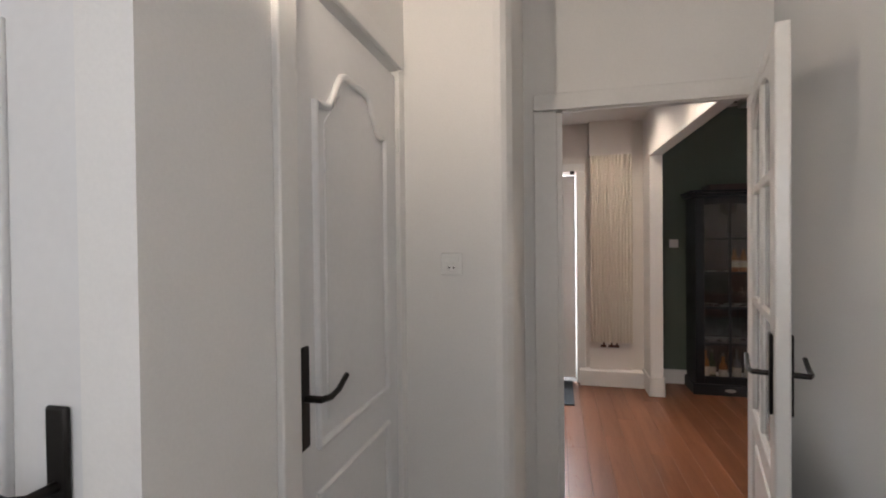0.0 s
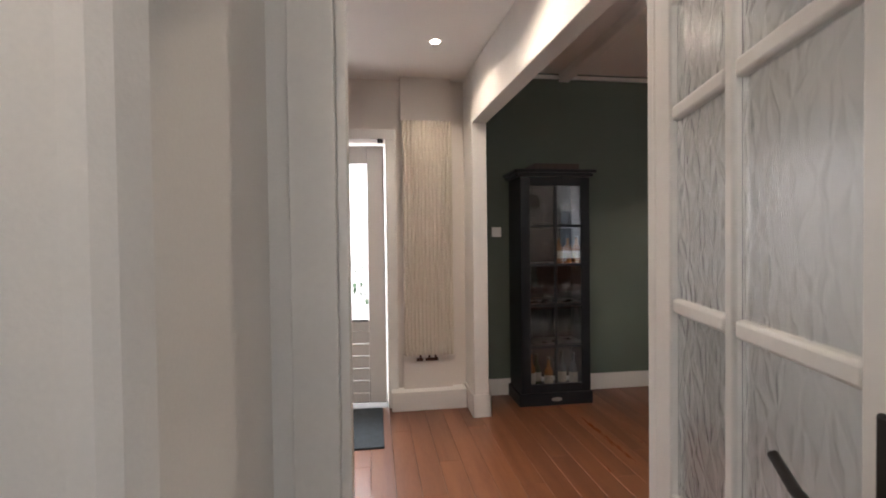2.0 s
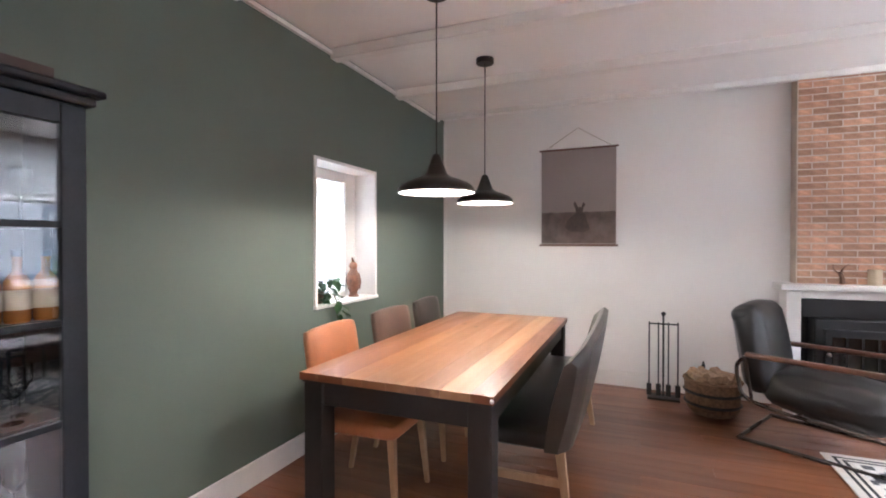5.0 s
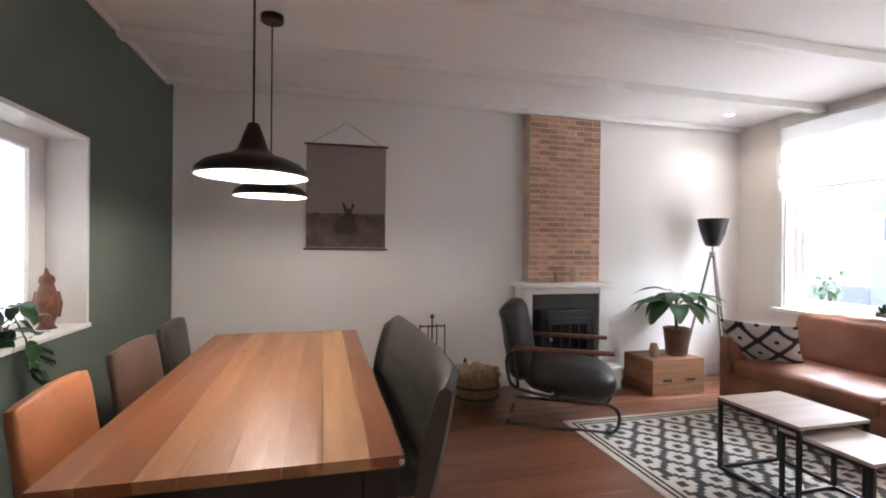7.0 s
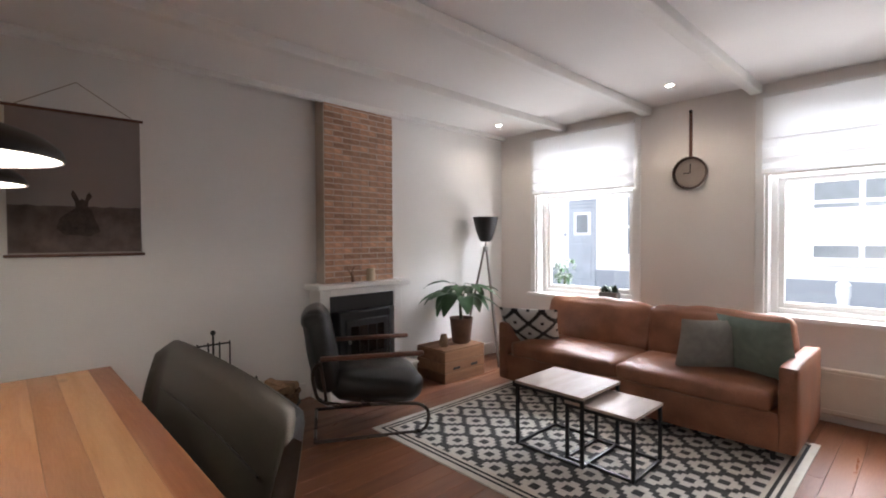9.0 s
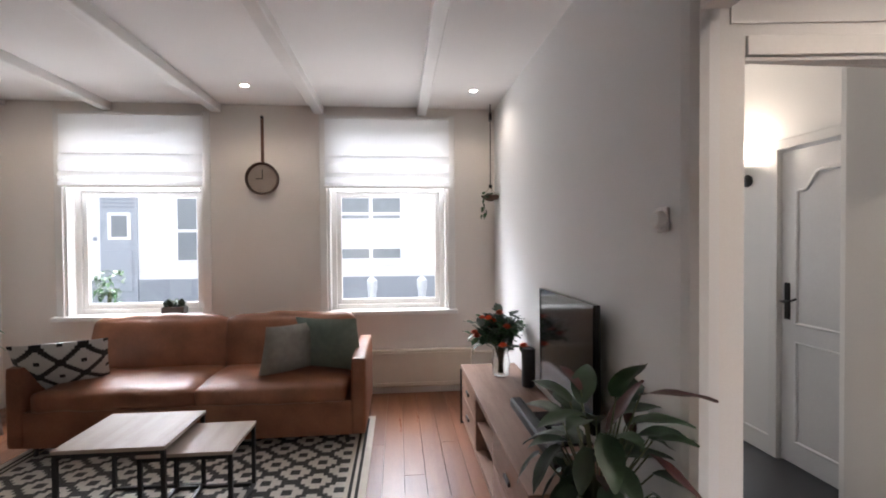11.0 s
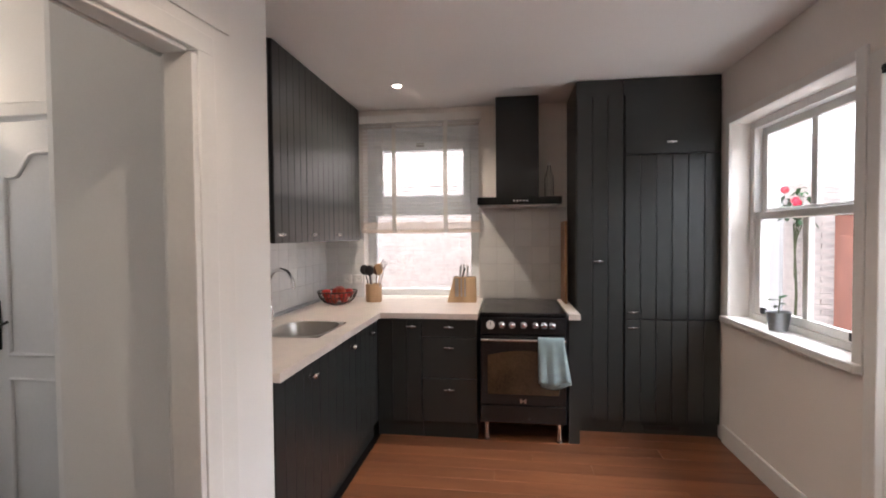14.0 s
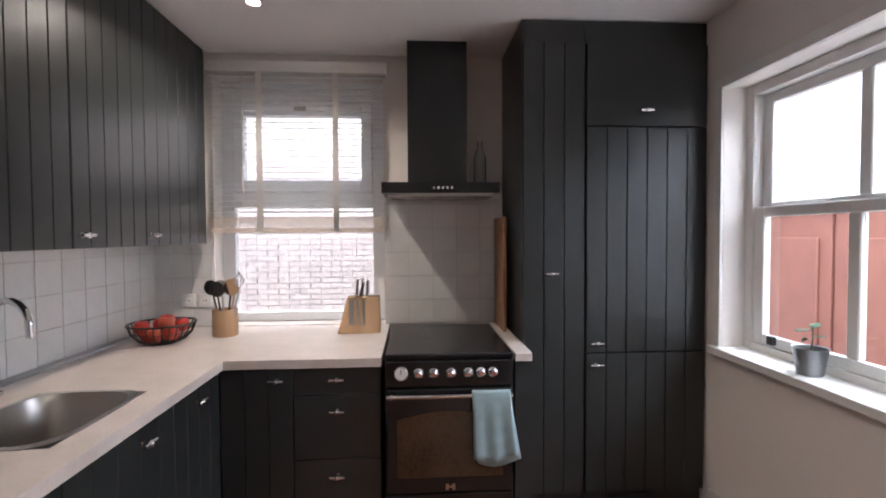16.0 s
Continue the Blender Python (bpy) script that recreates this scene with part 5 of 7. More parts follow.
def crate_plant():
    p = thing("potted_plant", 4.72, 0.70, 0.336, 0, "broad-leaved green plant in a brown pot on the crate", "plant")
    part("pot", S().lathe([(0.085, 0), (0.10, 0.02), (0.125, 0.25), (0.13, 0.27), (0.118, 0.27), (0.11, 0.22), (0.01, 0.22)], 28), pot_clay, p, smooth=40)
    part("soil", S().lathe([(0.112, 0.225), (0.01, 0.235)], 20), soil, p)
    part("trunk", S().tube([(0, 0, 0.22), (0.01, 0.005, 0.40), (0.0, 0.01, 0.58)], 0.018, 8, 0.012), stem_m, p, smooth=60)
    r = random.Random(5)
    spots = []
    for k in range(19):
        spots.append((0.0, 0.0, 0.47 + 0.008 * k, 24 - 46 * ((k * 5) % 11) / 10, k * 137.5, r.uniform(0.85, 1.2)))
    for x, y, z, tilt, head, size in spots:
        a = radians(head)
        tip = (-0.13 * math.sin(a), 0.13 * math.cos(a), z + 0.11 * math.sin(radians(max(tilt, 8))))
        part("stalk", S().tube([(0, 0, z - 0.05), (tip[0] * 0.5, tip[1] * 0.5, z + 0.03), tip], 0.004, 5), stem_m, p)
        leafy(p, broad, [(tip[0], tip[1], tip[2], tilt, head, size)])


crate_plant()
single("candle_jar", S().lathe([(0.035, 0), (0.045, 0.03), (0.045, 0.07), (0.03, 0.13), (0.026, 0.13)], 18), mat("smoked_glass", (0.25, 0.16, 0.10), 0.2), "amber glass tea-light holder on the crate", "candle holder", pose(4.70, 0.98, 0.336), smooth=50)


def tripod_lamp():
    t = thing("floor_lamp", 4.86, 0.14, 0, 0, "tripod floor lamp with a black metal shade", "lamp")
    for k in range(3):
        a = radians(40 + 120 * k)
        part("leg", S().tube([(0.02 * math.cos(a), 0.02 * math.sin(a), 1.32), (0.30 * math.cos(a), 0.30 * math.sin(a), 0.0)], 0.012, 8), mat("grey_wood", (0.16, 0.13, 0.11), 0.6), t, "slim wooden leg")
    part("hub", S().lathe([(0.03, 1.30), (0.03, 1.36), (0.012, 1.37), (0.012, 1.43)], 16), steel, t, "metal hub")
    part("shade", S().lathe([(0.05, 1.42), (0.075, 1.44), (0.115, 1.55), (0.145, 1.68), (0.15, 1.71), (0.144, 1.71), (0.11, 1.56), (0.02, 1.46)], 32), black_metal, t, smooth=50)


tripod_lamp()


def rug():
    x0, x1, y0, y1 = 1.73, 4.15, 0.20, 2.26
    r = thing("rug", (x0 + x1) / 2, (y0 + y1) / 2, 0, 0, "black and cream lozenge patterned rug with a striped border", "rug")
    hx, hy = (x1 - x0) / 2, (y1 - y0) / 2
    part("field", S().box(-hx + 0.13, -hy + 0.13, 0.0, hx - 0.13, hy - 0.13, 0.009), rug_m, r)
    pale = mat("rug_cream", (0.60, 0.55, 0.48), 0.95, vary=0.1, bump=0.6, bscale=300)
    dark = mat("rug_black", (0.022, 0.02, 0.02), 0.95, vary=0.1, bump=0.6, bscale=300)
    for k, (o, i, m) in enumerate(((0.0, 0.045, pale), (0.045, 0.065, dark), (0.065, 0.085, pale), (0.085, 0.105, dark), (0.105, 0.13, pale))):
        s = S().box(-hx + o, -hy + o, 0, -hx + i, hy - o, 0.009).box(hx - i, -hy + o, 0, hx - o, hy - o, 0.009)
        s.box(-hx + i, -hy + o, 0, hx - i, -hy + i, 0.009).box(-hx + i, hy - i, 0, hx - i, hy - o, 0.009)
        part("border_stripe", s, m, r)


rug()


def sofa():
    s = thing("sofa", 2.965, 0.30, 0, 0, "three-seat cognac leather sofa under the windows", "sofa")
    W, y0, y1 = 2.36, -0.42, 0.45
    part("base", S().soft(W, y1 - y0 - 0.02, 0.26, 0.02, 0.004, 10, 0.002, pose(0, (y0 + y1) / 2, 0.205)), leather_tan, s, smooth=60)
    for sx in (-1, 1):
        part("armrest", S().soft(0.11, y1 - y0, 0.55, 0.022, 0.006, 12, 0.004, pose(sx * (W / 2 - 0.04), (y0 + y1) / 2, 0.36)), leather_tan, s, smooth=60)
        cx = sx * 0.525
        part("seat_cushion", S().soft(1.045, 0.68, 0.15, 0.04, 0.016, 18, 0.011, pose(cx, 0.11, 0.385), sx), leather_tan, s, smooth=60)
        part("back_cushion", S().soft(1.05, 0.22, 0.45, 0.06, 0.030, 18, 0.016, pose(cx, -0.30, 0.615, 9), sx + 3), leather_tan, s, smooth=60)
        part("piping", S().tube([(cx - 0.50, -0.275, 0.828), (cx, -0.285, 0.842), (cx + 0.50, -0.275, 0.828)], 0.006, 6), leather_tan, s, smooth=60)
        for y in (-0.36, 0.38):
            part("leg", S().tube([(sx * 1.05, y, 0.09), (sx * 1.055, y, 0.0)], 0.020, 10, 0.014), table_dark, s)


sofa()


def cushion(x, y, z, size, rx, rz, material, label):
    n, v, f = 14, [], []
    for side in (1, -1):
        for j in range(n + 1):
            for i in range(n + 1):
                a, b = 2 * i / n - 1, 2 * j / n - 1
                pinch = 1 - 0.07 * (a * a) * (1 - abs(b)) - 0.07 * (b * b) * (1 - abs(a))
                t = 0.075 * ((1 - a * a) * (1 - b * b)) ** 0.45
                v.append((a * size / 2 * (1 - 0.05 * (1 - b * b)), b * size / 2 * (1 - 0.05 * (1 - a * a)), side * t + 0.004 * noise.noise(Vector((a * 3, b * 3, x)))))
    k = (n + 1) ** 2
    for j in range(n):
        for i in range(n):
            q = j * (n + 1) + i
            f.append((q, q + 1, q + n + 2, q + n + 1))
            f.append((k + q, k + q + n + 1, k + q + n + 2, k + q + 1))
    single("cushion", S().add(v, f), material, label, "cushion", pose(x, y, z, rx, 0, rz), "sofa cushions", smooth=80)


cushion(3.93, 0.53, 0.575, 0.55, 52, 26, cush_m, "black and white lozenge patterned cushion leaning on the sofa arm")
cushion(2.37, 0.43, 0.635, 0.46, 70, 42, fab_grey, "pale grey-green woven cushion on the sofa")
cushion(2.07, 0.36, 0.65, 0.50, 68, -16, fab_green, "sage green cushion in the sofa corner")


def coffee_table(x0, x1, y0, y1, h, label):
    c = thing("coffee_table", (x0 + x1) / 2, (y0 + y1) / 2, 0.0095, 0, label, "table", "nesting coffee tables")
    hx, hy = (x1 - x0) / 2, (y1 - y0) / 2
    part("tabletop", S().box(-hx, -hy, h - 0.02, hx, hy, h), ct_top, c, "weathered grey-brown top", bevel=0.003)
    r = 0.010
    for sx in (-1, 1):
        for sy in (-1, 1):
            part("leg", S().box(sx * (hx - 0.014) - r, sy * (hy - 0.014) - r, 0, sx * (hx - 0.014) + r, sy * (hy - 0.014) + r, h - 0.021), black_metal, c)
        part("foot_bar", S().box(sx * (hx - 0.014) - r, -hy + 0.026, 0, sx * (hx - 0.014) + r, hy - 0.026, 0.018), black_metal, c)
    for sy in (-1, 1):
        part("foot_bar", S().box(-hx + 0.026, sy * (hy - 0.014) - r, 0, hx - 0.026, sy * (hy - 0.014) + r, 0.018), black_metal, c)
        part("top_bar", S().box(-hx + 0.026, sy * (hy - 0.014) - r, h - 0.04, hx - 0.026, sy * (hy - 0.014) + r, h - 0.021), black_metal, c)


coffee_table(2.69, 3.22, 1.20, 1.70, 0.45, "larger coffee table with a weathered top on black frame legs")
coffee_table(2.39, 2.86, 1.23, 1.64, 0.385, "smaller coffee table nested half under the larger one")


def panel_radiator():
    r = thing("radiator", 1.25, -0.36, 0, 0, "low cream panel radiator with pipes under the window", "radiator")
    part("panel", S().box(-0.42, -0.04, 0.07, 0.75, 0.015, 0.43), cream, r, bevel=0.012)
    part("panel_seam", S().box(-0.42, 0.015, 0.10, 0.75, 0.020, 0.115).box(-0.42, 0.015, 0.385, 0.75, 0.022, 0.40), cream, r)
    for z in (0.13, 0.385):
        part("pipe", S().tube([(-0.43, 0.0, z), (-0.66, 0.0, z)], 0.010, 8), cream, r, smooth=60)
        part("valve", S().tube([(-0.44, 0.0, z - 0.02), (-0.44, 0.0, z + 0.03)], 0.016, 8), cream, r, smooth=60)


panel_radiator()


def roman_blind(a, b, label):
    w = thing("roman_blind", (a + b) / 2, -0.405, 0, 0, label, "blind", "street window blinds")
    h = (b - a) / 2 + 0.015
    part("head_rail", S().box(-h, -0.012, 2.63, h, 0.03, 2.655), gloss_white, w)
    v, f = [], []
    zs = [2.632, 2.45, 2.28, 2.20, 2.12, 2.075, 2.03, 1.99]
    ys = [0.012, 0.016, 0.020, 0.036, 0.020, 0.042, 0.024, 0.044]
    for z, y in zip(zs, ys):
        v += [(-h, y, z), (h, y, z)]
    f = [(2 * i, 2 * i + 1, 2 * i + 3, 2 * i + 2) for i in range(len(zs) - 1)]
    part("cloth", S().add(v, f), blind_cloth, w, "white translucent cloth in soft folds")
    for z, y in ((2.28, 0.012), (2.12, 0.014)):
        part("batten", S().box(-h + 0.01, y - 0.004, z - 0.006, h - 0.01, y, z + 0.006), gloss_white, w)
    part("bottom_bar", S().box(-h, 0.030, 1.972, h, 0.044, 1.99), gloss_white, w)


roman_blind(*W1, "raised white roman blind on the street window")
roman_blind(*W2, "raised white roman blind on the street window")


def strap_clock():
    c = thing("wall_clock", 2.79, -0.419, 2.06, 0, "round dark-rimmed wall clock hung on a leather strap", "clock")
    face = pose(0, 0, 0, -90)
    part("rim", S().lathe([(0.132, 0), (0.150, 0.0), (0.152, 0.045), (0.140, 0.05), (0.132, 0.03)], 36, face, False), mat("dark_wood_rim", (0.085, 0.05, 0.035), 0.5), c, smooth=40)
    part("dial", S().lathe([(0.134, 0.012), (0.002, 0.014)], 36, face), mat("taupe_dial", (0.33, 0.27, 0.23), 0.6, vary=0.1), c, "taupe dial")
    part("strap", S().box(-0.014, 0.003, 0.14, 0.014, 0.009, 0.58), arm_wood, c, "brown leather strap")
    part("hook", S().ball(0.016, 12, 8, pose(0, 0.012, 0.575)), iron_black, c, smooth=60)
    part("hand", S().box(-0.004, 0.017, 0, 0.004, 0.019, 0.085), iron_black, c)
    part("hand", S().box(0, 0.019, -0.004, 0.06, 0.021, 0.004), iron_black, c)


strap_clock()


def sill_pots():
    t = thing("planter", 3.62, -0.47, SILL, 0, "small dark planter with succulents on the window sill", "plant")
    part("box", S().box(-0.10, -0.05, 0, 0.10, 0.05, 0.07), mat("grey_planter", (0.10, 0.09, 0.085), 0.7), t, bevel=0.005)
    r = random.Random(3)
    leafy(t, small_dark, [(r.uniform(-0.08, 0.08), r.uniform(-0.03, 0.03), 0.065, r.uniform(30, 85), r.uniform(0, 360), r.uniform(0.7, 1.3)) for _ in range(26)])


sill_pots()


def tv_unit():
    t = thing("tv_unit", 0.815, 1.385, 0, 0, "long low wooden television unit with drawers and open bays", "tv unit")
    L, d0, d1, H = 0.975, -0.215, 0.215, 0.475
    part("top", S().box(d0, -L, H - 0.035, d1 + 0.01, L, H), tv_wood, t, bevel=0.004)
    part("side_panel", S().box(d0, -L, 0.04, d1, -L + 0.03, H - 0.036), tv_wood, t, bevel=0.003)
    part("side_panel", S().box(d0, L - 0.03, 0.04, d1, L, H - 0.036), tv_wood, t, bevel=0.003)
    part("bottom", S().box(d0, -L + 0.03, 0.04, d1, L - 0.03, 0.07), tv_wood, t)
    part("back_panel", S().box(d0, -L + 0.03, 0.07, d0 + 0.015, L - 0.03, H - 0.036), table_dark, t)
    part("metal_frame", S().box(d1 + 0.002, -L - 0.012, 0, d1 + 0.014, -L - 0.001, H - 0.04).box(d0, -L - 0.012, 0, d1 + 0.002, -L - 0.001, 0.012).box(d0, -L - 0.012, H - 0.052, d1 + 0.002, -L - 0.001, H - 0.04), black_metal, t, "black metal end frame")
    for y in (-0.33, 0.25):
        part("divider", S().box(d0 + 0.016, y - 0.012, 0.07, d1 - 0.002, y + 0.012, H - 0.036), tv_wood, t)
    part("bay_shelf", S().box(d0 + 0.016, -0.315, 0.25, d1 - 0.01, 0.235, 0.265), tv_wood, t)
    for a, b in ((-L + 0.035, -0.345), (0.265, L - 0.035)):
        for z0, z1 in ((0.075, 0.25), (0.257, 0.433)):
            d = part("drawer", S().box(d1 - 0.03, a, z0, d1, b, z1), tv_wood, t, bevel=0.003)
            part("handle", S().box(d1, (a + b) / 2 - 0.05, (z0 + z1) / 2 - 0.01, d1 + 0.014, (a + b) / 2 + 0.05, (z0 + z1) / 2 + 0.012), black_metal, d, "black cup handle", bevel=0.005)
    for sy in (-1, 1):
        part("foot", S().box(d0 + 0.02, sy * 0.80 - 0.03, 0, d1 - 0.02, sy * 0.80 + 0.03, 0.039), black_metal, t)


tv_unit()
for k, (a, w) in enumerate(((1.18, 0.30), (1.50, 0.12))):
    single("media_box", S().box(-0.13, 0, 0, 0.13, w, 0.06), black_metal, "black media box in the unit's open bay", "electronics", pose(0.80, a, 0.0705), bevel=0.004)


def television():
    t = thing("television", 0.665, 1.745, 0.476, 0, "black flat-screen television standing on the wooden unit", "television")
    part("panel", S().box(-0.02, -0.39, 0.12, 0.012, 0.39, 0.70), screen_m, t, bevel=0.004)
    part("bezel", S().box(0.0125, -0.39, 0.12, 0.016, -0.378, 0.70).box(0.0125, 0.378, 0.12, 0.016, 0.39, 0.70).box(0.0125, -0.378, 0.688, 0.016, 0.378, 0.70).box(0.0125, -0.378, 0.12, 0.016, 0.378, 0.14), screen_m, t)
    part("neck", S().box(-0.015, -0.05, 0.012, 0.005, 0.05, 0.12), black_metal, t)
    part("foot", S().box(-0.06, -0.22, 0, 0.12, 0.22, 0.012), screen_m, t, bevel=0.004)


television()
single("soundbar", S().box(-0.035, -0.40, 0, 0.035, 0.40, 0.055), black_metal, "black soundbar before the television", "speaker", pose(0.84, 1.79, 0.476), bevel=0.012)
single("speaker", S().lathe([(0.04, 0), (0.045, 0.01), (0.045, 0.25), (0.038, 0.26), (0.005, 0.26)], 20), black_metal, "black cylinder speaker on the wooden unit", "speaker", pose(0.66, 1.03, 0.476), smooth=40)


def flower_vase():
    f = thing("flower_vase", 0.79, 0.76, 0.476, 0, "glass vase with a bouquet of orange-red flowers and foliage", "flowers")
    part("vase", S().lathe([(0.045, 0), (0.06, 0.015), (0.068, 0.10), (0.055, 0.17), (0.062, 0.20), (0.058, 0.20), (0.05, 0.17), (0.062, 0.10), (0.054, 0.02), (0.004, 0.015)], 24), clear_jar, f, "clear glass vase", smooth=50)
    r = random.Random(8)
    heads = []
    for k in range(40):
        a, q = r.uniform(0, 2 * math.pi), r.uniform(0.02, 0.22)
        tip = (q * math.cos(a), q * math.sin(a), 0.42 - 2.2 * q * q + r.uniform(-0.08, 0.04))
        part("stem", S().tube([(0.02 * math.cos(a + 2), 0.02 * math.sin(a + 2), 0.03), (tip[0] * 0.25, tip[1] * 0.25, 0.24), tip], 0.003, 5), stem_m, f)
        if k < 14: heads.append(tip)
        leafy(f, small_leaf if k % 2 else small_dark, [(tip[0] * u, tip[1] * u, 0.22 + (tip[2] - 0.22) * u, r.uniform(-20, 60), r.uniform(0, 360), r.uniform(1.0, 1.6)) for u in [r.uniform(0.35, 1.05) for _ in range(8)]])
    for x, y, z in heads:
        s = S()
        for k in range(14):
            h, tilt = k * 137.5, 80 - 5 * k
            c = math.cos(radians(tilt))
            s.add([(-0.012, 0, 0), (0.012, 0, 0), (0.017, 0.03 * c, 0.03 * math.sin(radians(tilt))), (0, 0.045 * c, 0.036 * math.sin(radians(tilt))), (-0.017, 0.03 * c, 0.03 * math.sin(radians(tilt)))], [(0, 1, 2, 3, 4)], pose(x, y, z, 0, 0, h))
        part("flower", s, flower_red, f, "orange-red bloom")


flower_vase()


def foreground_plant():
    p = thing("potted_plant", 0.84, 2.55, 0, 0, "tall dark-leaved plant with red undersides in a grey pot", "plant")
    part("pot", S().lathe([(0.11, 0), (0.13, 0.02), (0.155, 0.46), (0.16, 0.50), (0.145, 0.50), (0.135, 0.42), (0.01, 0.42)], 30), zinc, p, smooth=40)
    part("soil", S().lathe([(0.137, 0.43), (0.01, 0.44)], 20), soil, p)
    r = random.Random(21)
    for k in range(60):
        h = k * 137.5 + r.uniform(-15, 15)
        a = radians(h)
        q, z = r.uniform(0.05, 0.21), 0.47 + 0.0068 * k + r.uniform(-0.04, 0.04)
        base = (q * 0.3 * -math.sin(a), q * 0.3 * math.cos(a), 0.43)
        tip = (-q * math.sin(a), q * math.cos(a), z)
        part("stalk", S().tube([base, (tip[0] * 0.5, tip[1] * 0.5, 0.43 + (z - 0.43) * 0.6), tip], 0.004, 5, 0.003), stem_m, p)
        tilt = r.uniform(-50, 25) if k < 50 else r.uniform(10, 55)
        leafy(p, lance_red if k % 11 == 4 else lance, [(*tip, tilt, h, r.uniform(0.6, 0.95))])
    for tip, tilt, head, size, leaf in (((-0.04, 0.05, 0.93), 62, 10, 0.92, lance), ((-0.02, 0.02, 0.80), 58, 100, 0.85, lance_red), ((-0.10, 0.10, 0.95), 22, 25, 0.98, lance_red), ((-0.07, 0.12, 0.87), 20, 60, 0.75, lance), ((0.02, -0.10, 0.86), 48, 150, 0.85, lance)):
        part("stalk", S().tube([(0.0, 0.02, 0.43), (tip[0] * 0.5, tip[1] * 0.5, 0.43 + (tip[2] - 0.43) * 0.6), tip], 0.005, 6, 0.003), stem_m, p)
        leafy(p, leaf, [(*tip, tilt, head, size)])


foreground_plant()


def hanging_plant():
    h = thing("hanging_planter", 0.66, -0.24, 1.84, 0, "small hanging planter on a cord with trailing green", "plant")
    part("bowl", S().lathe([(0.02, 0), (0.07, 0.02), (0.09, 0.05), (0.084, 0.05), (0.06, 0.025), (0.005, 0.02)], 20), mat("brown_bowl", (0.10, 0.06, 0.04), 0.6), h, smooth=50)
    up = LC - 1.84
    part("cord", S().tube([(0, 0, 0.12), (0, 0, up)], 0.005, 6), mat("dark_cord", (0.05, 0.04, 0.035), 0.8), h)
    for k in range(3):
        a = radians(120 * k)
        part("cord", S().tube([(0.085 * math.cos(a), 0.085 * math.sin(a), 0.05), (0, 0, 0.13)], 0.0025, 5), string_m, h)
    part("bead", S().ball(0.018, 12, 8, pose(0, 0, 0.14)), iron_black, h, smooth=60)
    part("hook_pulley", S().box(-0.012, -0.02, up - 0.16, 0.012, 0.02, up - 0.08), iron_black, h, bevel=0.004)
    r = random.Random(6)
    leafy(h, small_leaf, [(r.uniform(-0.08, 0.08), r.uniform(-0.08, 0.08), r.uniform(0.03, 0.07), r.uniform(-40, 50), r.uniform(0, 360), r.uniform(0.6, 1.1)) for _ in range(22)])
    leafy(h, small_leaf, [(0.07 + r.uniform(-0.02, 0.02), 0.02, r.uniform(-0.14, 0.03), -60, r.uniform(0, 360), 0.7) for _ in range(10)])


hanging_plant()


def downlight(x, y, z, power=7.0):
    d = thing("downlight", x, y, z, 0, "round recessed ceiling spotlight, lit", "light", "ceiling spotlights")
    part("ring", S().lathe([(0.030, -0.002), (0.044, -0.004), (0.046, 0.0)], 24), gloss_white, d, smooth=40)
    part("lens", S().lathe([(0.030, -0.0035), (0.002, -0.0038)], 20), spot_glow, d, "lit lens")
    lamp("downlight_beam", "SPOT", look((x, y, z - 0.012), (x, y, 0)), power, WARM, spot=145, radius=0.03)


for x, power in ((4.65, 5), (2.77, 9), (0.88, 6)):
    downlight(x, 0.145, LC, power)
downlight(0.07, 4.5, KC, 18)
downlight(0.07, 3.47, KC, 24)
downlight(-2.52, 2.93, KC, 42)


def wall_sconce():
    s = thing("wall_lamp", -0.978, 0.98, 1.88, 0, "dark bronze wall lamp shining upwards in the hall", "lamp")
    part("rose", S().lathe([(0.04, 0), (0.045, 0.012), (0.03, 0.02), (0.002, 0.022)], 20, pose(0, 0, 0, 0, 90)), iron_black, s, smooth=50)
    part("arm", S().tube([(0.015, 0, 0), (0.06, 0, -0.01), (0.09, 0, 0.02), (0.09, 0, 0.05)], 0.008, 8), iron_black, s, smooth=60)
    part("shade", S().lathe([(0.02, 0.045), (0.035, 0.06), (0.05, 0.15), (0.046, 0.15), (0.03, 0.065)], 20, pose(0.09, 0, 0)), iron_black, s, smooth=50)
    part("bulb", S().ball(0.022, 12, 8, pose(0.09, 0, 0.11)), bulb_glow, s, smooth=60)
    lamp("wall_lamp_light", "POINT", pose(-0.888, 0.98, 2.045), 11, WARM, radius=0.03)


wall_sconce()


fireplace()
single("mantel_figure", S().tube([(0, 0, 0), (0, 0.004, 0.05), (0, 0.02, 0.09)], 0.022, 8, 0.012).tube([(0, 0.02, 0.085), (0, 0.06, 0.12), (0, 0.065, 0.16)], 0.006, 6, 0.003).tube([(0, 0.02, 0.085), (0, -0.01, 0.14), (0, -0.04, 0.16)], 0.006, 6, 0.003), mat("rust_figure", (0.20, 0.11, 0.07), 0.7), "small rust-brown antler figure on the mantel", "figurine", pose(5.03, 1.86, 1.046), smooth=60)
single("candle", S().lathe([(0.045, 0), (0.045, 0.12), (0.04, 0.125), (0.004, 0.12)], 20), mat("wax", (0.62, 0.50, 0.34), 0.6), "thick cream candle on the mantel", "candle", pose(5.03, 1.66, 1.046), smooth=40)


